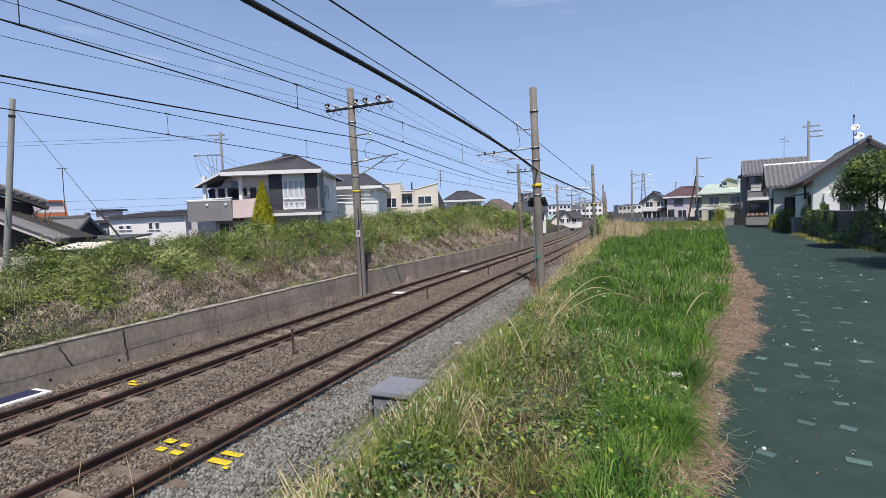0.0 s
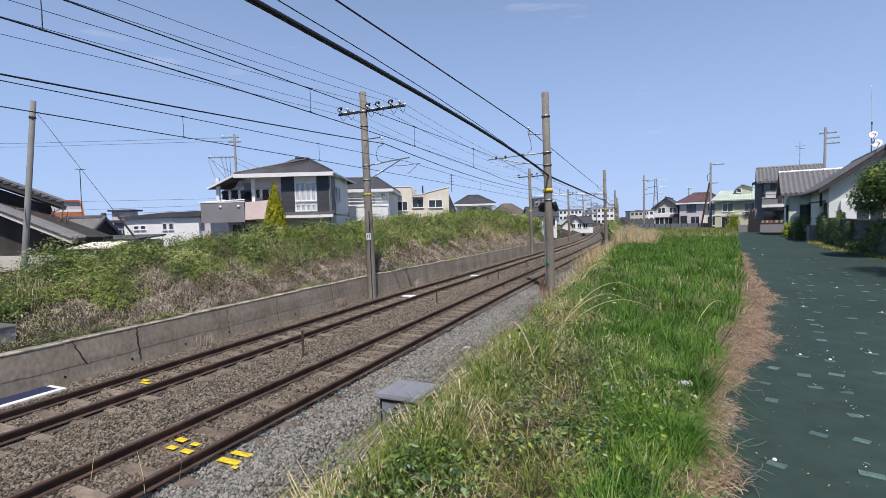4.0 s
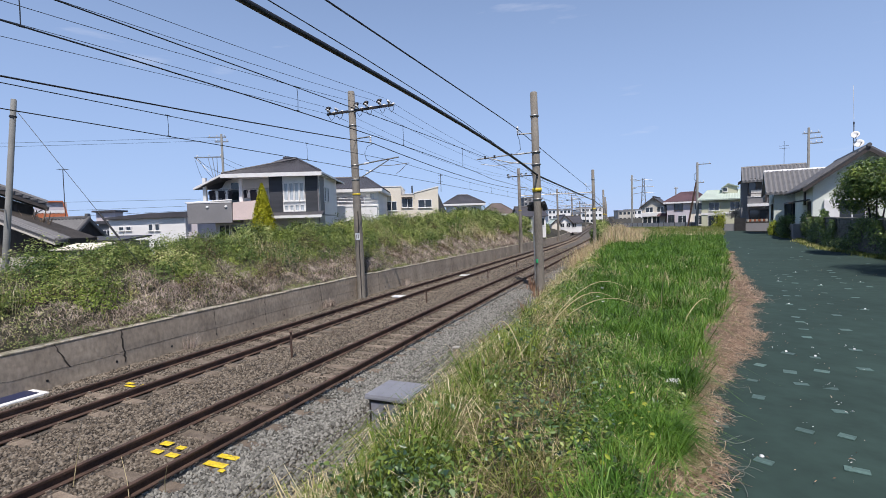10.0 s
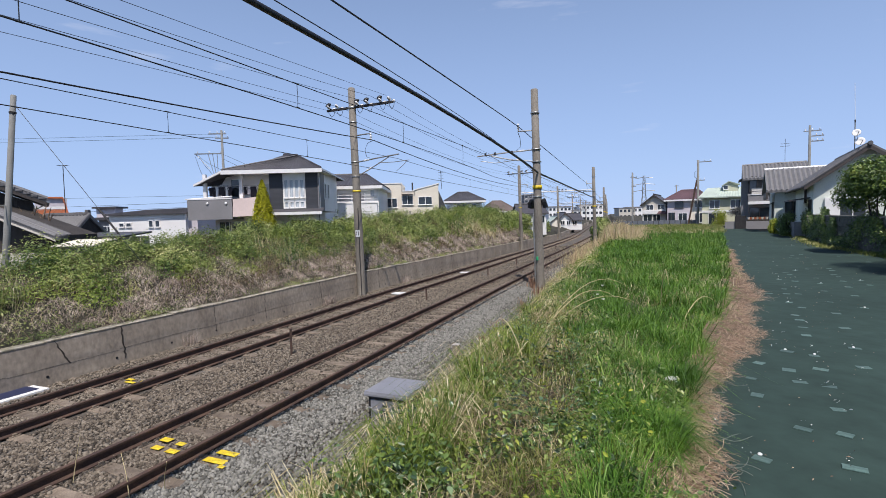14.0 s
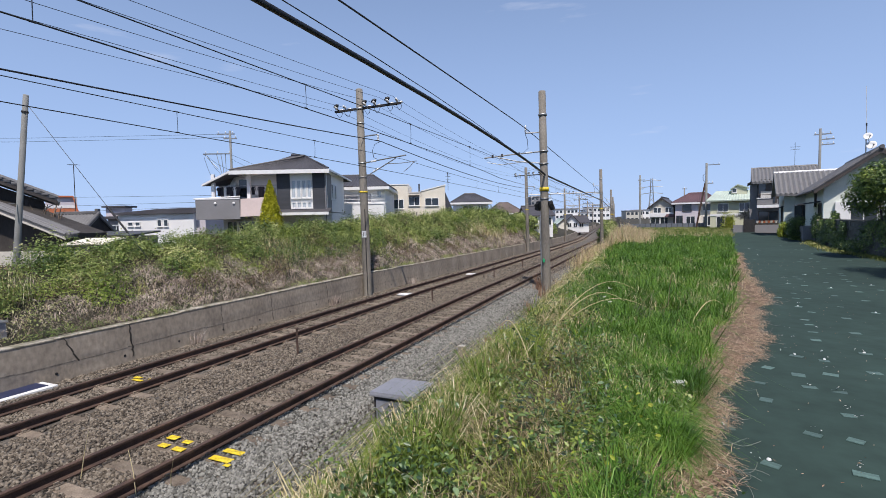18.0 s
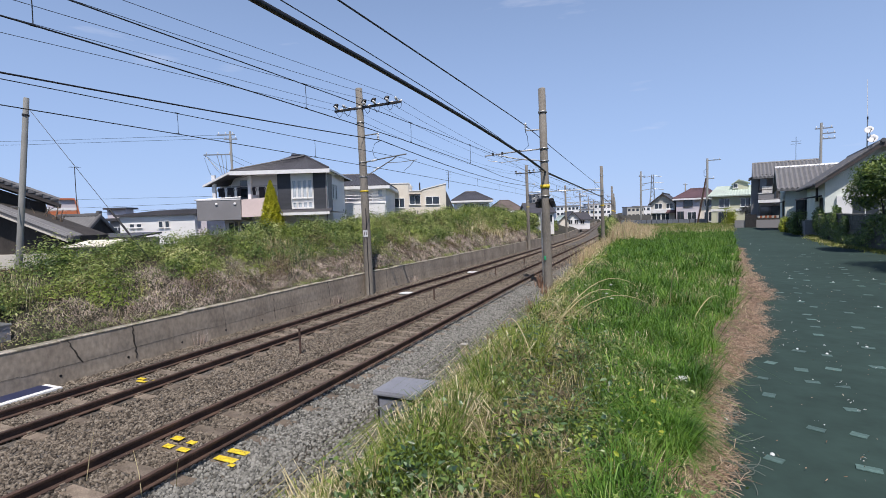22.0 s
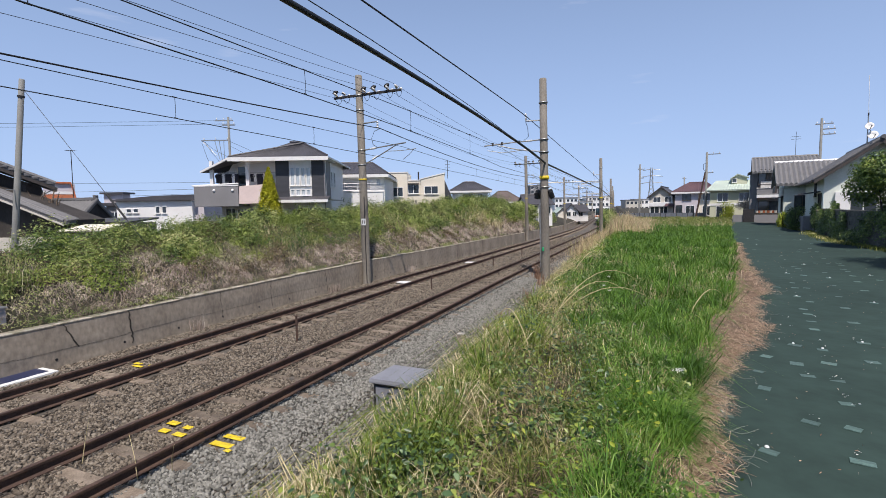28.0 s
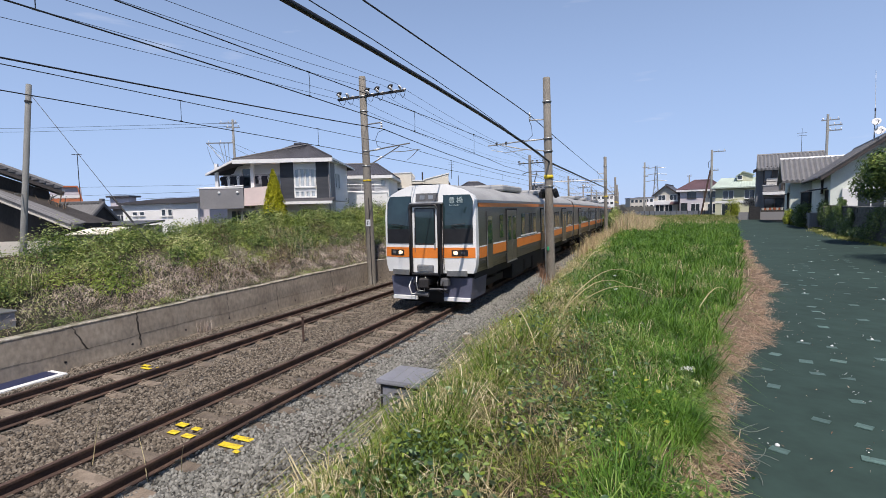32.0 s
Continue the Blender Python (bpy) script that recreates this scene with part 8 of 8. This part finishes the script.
def running_gear(car, y0, y1):
    for yb in (y0 + 3.2, y1 - 3.2):
        bog = part("bogie", box(-1.0, 1.0, yb - 1.5, yb + 1.5, .35, .62, .03), M["train_under"], car, "dark bogie frame")
        for dy in (-1.05, 1.05):
            for sx in (-.566, .566):
                w = part("wheel", lathe([(.40, -.065), (.43, -.06), (.43, .05), (.46, .055), (.46, .075), (.1, .08)], 20), M["rust"], bog)
                w.matrix_local = pose(sx, yb + dy, .43, 0, 90 if sx < 0 else -90, 0)
            part("axle", tube([(-.6, yb + dy, .43), (.6, yb + dy, .43)], .07, 10), M["train_under"], bog)
        for sx in (-1.0, 1.0):
            part("spring", lathe([(.16, 0), (.18, .05), (.18, .2), (.16, .25)], 12), M["train_under"], bog).matrix_local = pose(sx, yb, .62)
    # Equipment cases, set close and low to deepen the shade under the car.
    y = y0 + 5.0
    for k, (l, h) in enumerate(((1.9, .66), (1.3, .6), (2.5, .7), (1.5, .62), (1.4, .66))):
        for sx in (-1, 1):
            case = part("equipment_case", box(*sorted((sx * .35, sx * 1.26)), y, y + l, .98 - h, .98, .02), M["train_under"], car)
            part("case_lid", box(*sorted((sx * 1.26, sx * 1.275)), y + .1, y + l - .1, 1.04 - h, .9, .006), M["train_under"], case)
        y += l + .12
    for sx in (-1.12, 1.12):
        part("cable_duct", box(sx - .1, sx + .1, y0 + .6, y1 - .3, .78, .92), M["train_under"], car)


def lead_car():
    car = thing("train_car", "white and orange fronted stainless commuter train car", "train", group="train cars")
    # front skin
    bm = bmesh.new()
    rows = []
    for z in ZS:
        hw = half_width(z)
        rows.append([bm.verts.new((hw * k / 12, nose(hw * k / 12, z), z)) for k in range(-12, 13)])
    for a, b in zip(rows, rows[1:]):
        for k in range(24):
            bm.faces.new((a[k], a[k + 1], b[k + 1], b[k]))
    bmesh.ops.recalc_face_normals(bm, faces=bm.faces)
    for f in bm.faces:
        if f.normal.y > 0:
            f.normal_flip()
    part("front_face", bm, M["train_white"], car, "white front", True)
    # white corner that joins the front to the side
    for s in (-1, 1):
        bm = bmesh.new()
        a = [bm.verts.new((s * half_width(z), nose(half_width(z), z), z)) for z in ZS]
        b = [bm.verts.new((s * half_width(z), .40 if z < 3.2 else .5, z)) for z in ZS]
        for i in range(len(ZS) - 1):
            bm.faces.new((a[i], b[i], b[i + 1], a[i + 1]))
        bmesh.ops.recalc_face_normals(bm, faces=bm.faces)
        part("front_corner", bm, M["train_white"], car, "white front corner")
    bm = bmesh.new()
    pr = [(-half_width(3.6), 3.6), (-half_width(3.68), 3.68), (-.35, 3.745), (0, 3.755), (.35, 3.745), (half_width(3.68), 3.68), (half_width(3.6), 3.6)]
    a = [bm.verts.new((x, nose(x, z), z)) for x, z in pr]
    b = [bm.verts.new((x, .55, z)) for x, z in pr]
    for i in range(len(pr) - 1):
        bm.faces.new((a[i], a[i + 1], b[i + 1], b[i]))
    bmesh.ops.recalc_face_normals(bm, faces=bm.faces)
    part("front_roof", bm, M["train_white"], car, smooth=True)
    body_shell(car, .40, CAR, 3.2, True)
    # windscreens
    for s in (-1, 1):
        a, b = sorted((s * .52, s * 1.40))
        w = front_patch("windscreen", a, b, 1.98, 3.40, .012, M["train_glass"], car, "dark windscreen", 10, 8, trim_edge=True)
        front_patch("lower_panel", a, b, 1.98, 2.42, .018, M["black"], w, "black panel below the windscreen", 8, 3, trim_edge=True)
        part("wiper", tube([(s * .95, nose(.95, 2.4) - .05, 2.40), (s * .8, nose(.8, 2.5) - .05, 2.52), (s * 1.2, nose(1.2, 2.55) - .05, 2.56)], .012, 5), M["black"], w)
        front_patch("stripe", *sorted((s * .50, s * 1.47)), 1.56, 1.86, .010, M["train_orange"], car, "orange front band", 8, 2, trim_edge=True)
        lamp = front_patch("headlight_case", *sorted((s * .78, s * 1.26)), 1.62, 1.79, .022, M["black"], car, "black headlight case", 5, 2)
        part("headlight", box(s * .89 - .075, s * .89 + .075, nose(.89, 1.7) - .04, nose(.89, 1.7), 1.65, 1.76, .03), M["lamp_on"], lamp, "lit warm headlight")
        part("tail_light", box(s * 1.12 - .06, s * 1.12 + .06, nose(1.12, 1.7) - .035, nose(1.12, 1.7), 1.66, 1.75, .01), M["seat"], lamp)
        st = front_patch("step", *sorted((s * .62, s * 1.22)), 1.02, 1.18, .05, M["galv"], car, "grey step plate", 4, 2)
        part("handrail", tube([(s * .55, nose(.55, 1.2) - .06, 1.2), (s * .55, nose(.55, 2) - .07, 2.2), (s * .55, nose(.55, 2) - .07, 3.1)], .014, 6), M["darksteel"], car)
        # skirt
        sk = prism([(s * .42, .30), (s * 1.28, .30), (s * 1.34, .95), (s * .42, .95)], .22, 1.6)
        part("skirt", sk, M["train_skirt"], car, "dark navy snow skirt")
        part("skirt_edge", box(*sorted((s * .45, s * 1.27)), .16, .26, .24, .36, .01), M["train_white"], car, "pale lower edge")
    part("skirt", box(-.42, .42, .35, 1.6, .24, .6), M["train_under"], car)
    part("plough", box(-1.05, 1.05, .5, .9, .12, .26), M["train_under"], car)
    # gangway door
    bm = bmesh.new()
    add_box(bm, -.50, -.42, -.17, .12, 1.08, 3.16, .02), add_box(bm, .42, .50, -.17, .12, 1.08, 3.16, .02)
    add_box(bm, -.46, .46, -.17, .12, 3.08, 3.17, .02), add_box(bm, -.46, .46, -.17, .12, 1.04, 1.11, .02)
    fr = part("gangway_frame", bm, M["black"], car, "black gangway frame")
    part("bellows", tube([(-.46, -.2, 1.12), (-.46, -.2, 2.98), (-.36, -.2, 3.12), (.36, -.2, 3.12), (.46, -.2, 2.98), (.46, -.2, 1.12)], .035, 8), M["black"], fr, smooth=True)
    dr = part("gangway_door", box(-.42, .42, -.125, -.06, 1.11, 3.08, .02), M["train_white"], car, "white gangway door")
    part("pane_seal", box(-.335, .335, -.131, -.12, 1.95, 3.04, .005), M["black"], dr)
    part("pane", box(-.30, .30, -.137, -.12, 1.98, 3.01, .006), M["train_glass"], dr)
    part("stripe", box(-.43, .43, -.132, -.12, 1.56, 1.86), M["train_orange"], dr, "orange band on the door")
    part("hatch", box(-.27, .27, -.16, -.12, 1.14, 1.36, .03), M["galv"], dr, "grey folding step")
    part("handle", box(.30, .34, -.16, -.12, 1.84, 2.0, .006), M["galv"], dr)
    part("grab_rail", tube([(-.33, -.14, 1.75), (-.33, -.16, 2.1), (-.33, -.14, 2.45)], .012, 5), M["galv"], dr)
    hd = part("gangway_hood", box(-.54, .54, -.08, .14, 3.12, 3.2, .03), M["galv"], car)
    sgn = front_patch("sign_panel", -.36, .36, 3.23, 3.47, .03, M["seat"], car, "grey destination panel")
    for xx, w_ in ((-.22, .16), (.06, .16)):
        front_patch("marking", xx, xx + w_, 3.29, 3.41, .034, M["galv"], sgn, nx=2, nz=2)
    for body, size, x, z in (("豊橋", .20, .82, 3.17), ("Toyohashi", .075, .83, 3.08)):
        lettering(body, size, M["sign_lit"], car, pose(x - .12, nose(x, z) - .045, z, 85, 0, 7.5), 1.35 if size > .1 else 1.0)
    # coupler
    cp = part("coupler", box(-.10, .10, -.3, .6, .74, .94, .03), M["darksteel"], car, "dark coupler with hoses")
    part("coupler_head", box(-.15, .15, -.36, -.2, .68, .98, .04), M["darksteel"], cp)
    for k, x in enumerate((-.42, -.32, .34, .5)):
        part("hose", tube([(x, .1, .98), (x + .02, -.12, .8), (x + .06, -.1, .6), (x + .1, .1, .5)], .022, 6), M["black"], cp)
    part("air_cylinder", tube([(-.28, -.2, .5), (.1, -.2, .48)], .07, 10), M["seat"], cp)
    part("hanger", tube([(-.26, -.22, 1.0), (-.24, -.3, .86), (-.2, -.3, .62), (.02, -.3, .6), (.06, -.3, .86), (.02, -.22, 1.0)], .02, 6), M["galv"], cp)
    part("hose", tube([(-.5, -.02, .95), (-.55, -.16, .7), (-.45, -.2, .48), (-.3, -.15, .5)], .028, 6), M["galv"], cp)
    part("pipe", tube([(.1, -.1, .62), (.4, -.1, .64), (.62, 0, .62)], .03, 6), M["seat"], cp)
    part("jumper_box", box(.42, .66, -.06, .2, .72, .95, .02), M["seat"], cp)
    # cab side door and fittings
    side_fittings(car, (4.1, 10.0, 15.9), ((5.6, 6.85), (7.0, 8.25), (11.5, 12.75), (12.9, 14.2), (17.4, 18.5)), .45, CAR - .1, ((2.6, 3.0), (18.7, 19.1)))
    for s in (-1, 1):
        x = s * (HALF - .006)
        d = part("cab_door", box(min(x, x + s * .02), max(x, x + s * .02), 1.15, 1.75, 1.12, 2.9, .006), M["train_steel"], car, "stainless cab door")
        part("pane", box(min(x + s * .02, x + s * .028), max(x + s * .02, x + s * .028), 1.23, 1.67, 1.9, 2.75), M["train_glass"], d)
        part("grab_rail", tube([(x + s * .06, 1.05, 1.2), (x + s * .06, 1.05, 2.3)], .014, 5), M["galv"], car)
    running_gear(car, 0, CAR)
    roof_gear(car, True)
    return car


def roof_gear(car, panto):
    for a, b in ((5.0, 8.0), (11.5, 13.6)):
        u = part("air_conditioner", box(-.95, .95, a, b, 3.66, 3.90, .06), M["train_roof"], car, "grey roof unit")
        for k in range(5):
            y = a + .3 + k * (b - a - .6) / 4
            part("grille", box(-.7, .7, y - .05, y + .05, 3.90, 3.91), M["seat"], u)
    part("antenna_base", box(-.09, .09, 2.6, 2.85, 3.72, 3.80, .02), M["train_roof"], car)
    part("antenna", tube([(0, 2.72, 3.8), (0, 2.72, 4.15)], .01, 5), M["darksteel"], car)
    if panto:
        p = part("pantograph", box(-.55, .55, 14.6, 16.0, 3.78, 3.86), M["darksteel"], car, "raised single-arm pantograph")
        part("lower_arm", tube([(0, 15.9, 3.86), (0, 14.8, 4.4)], .03, 6), M["darksteel"], p)
        part("upper_arm", tube([(0, 14.8, 4.4), (0, 15.6, 5.08)], .025, 6), M["darksteel"], p)
        part("collector", tube([(-.85, 15.6, 5.0), (-.55, 15.6, 5.12), (.55, 15.6, 5.12), (.85, 15.6, 5.0)], .025, 6), M["darksteel"], p)


def trailer(panto):
    car = thing("train_car", "stainless commuter train car with orange stripes", "train", group="train cars")
    body_shell(car, .15, CAR, 3.2, False)
    side_fittings(car, (3.3, 9.9, 16.5), ((4.6, 5.9), (6.1, 7.4), (7.6, 8.9), (11.2, 12.5), (12.7, 14.0), (14.2, 15.5)), .2, CAR - .1)
    part("gangway", box(-.5, .5, -.4, .15, 1.05, 3.1, .03), M["black"], car, "black gangway bellows")
    running_gear(car, 0, CAR)
    roof_gear(car, panto)
    return car


cars = [lead_car(), trailer(False)]
cars.append(copy_thing(cars[1], pose(0, 0, 0)))
cars.append(copy_thing(cars[1], pose(0, 0, 0)))
SPEED, AT_END, PITCH_CAR = 24.0, 13.2, 20.0


def motions():
    """The train runs in along the line at a steady pace."""
    times = [0, 8, 16, 22, 25, 26.5] + [27 + .25 * k for k in range(21)]
    for i, car in enumerate(cars):
        rows = []
        for t in times:
            y0 = AT_END + SPEED * (32 - t) + PITCH_CAR * i
            y1 = y0 + CAR
            a = Vector((NEAR_C + float(off(y0)), y0, NEAR_Z + float(drop(y0))))
            b = Vector((NEAR_C + float(off(y1)), y1, NEAR_Z + float(drop(y1))))
            d = b - a
            rows.append((t, pose(a.x, a.y, a.z, math.degrees(math.atan2(d.z, d.y)), 0, -math.degrees(math.atan2(d.x, d.y)))))
        walk(car, rows)


motions()
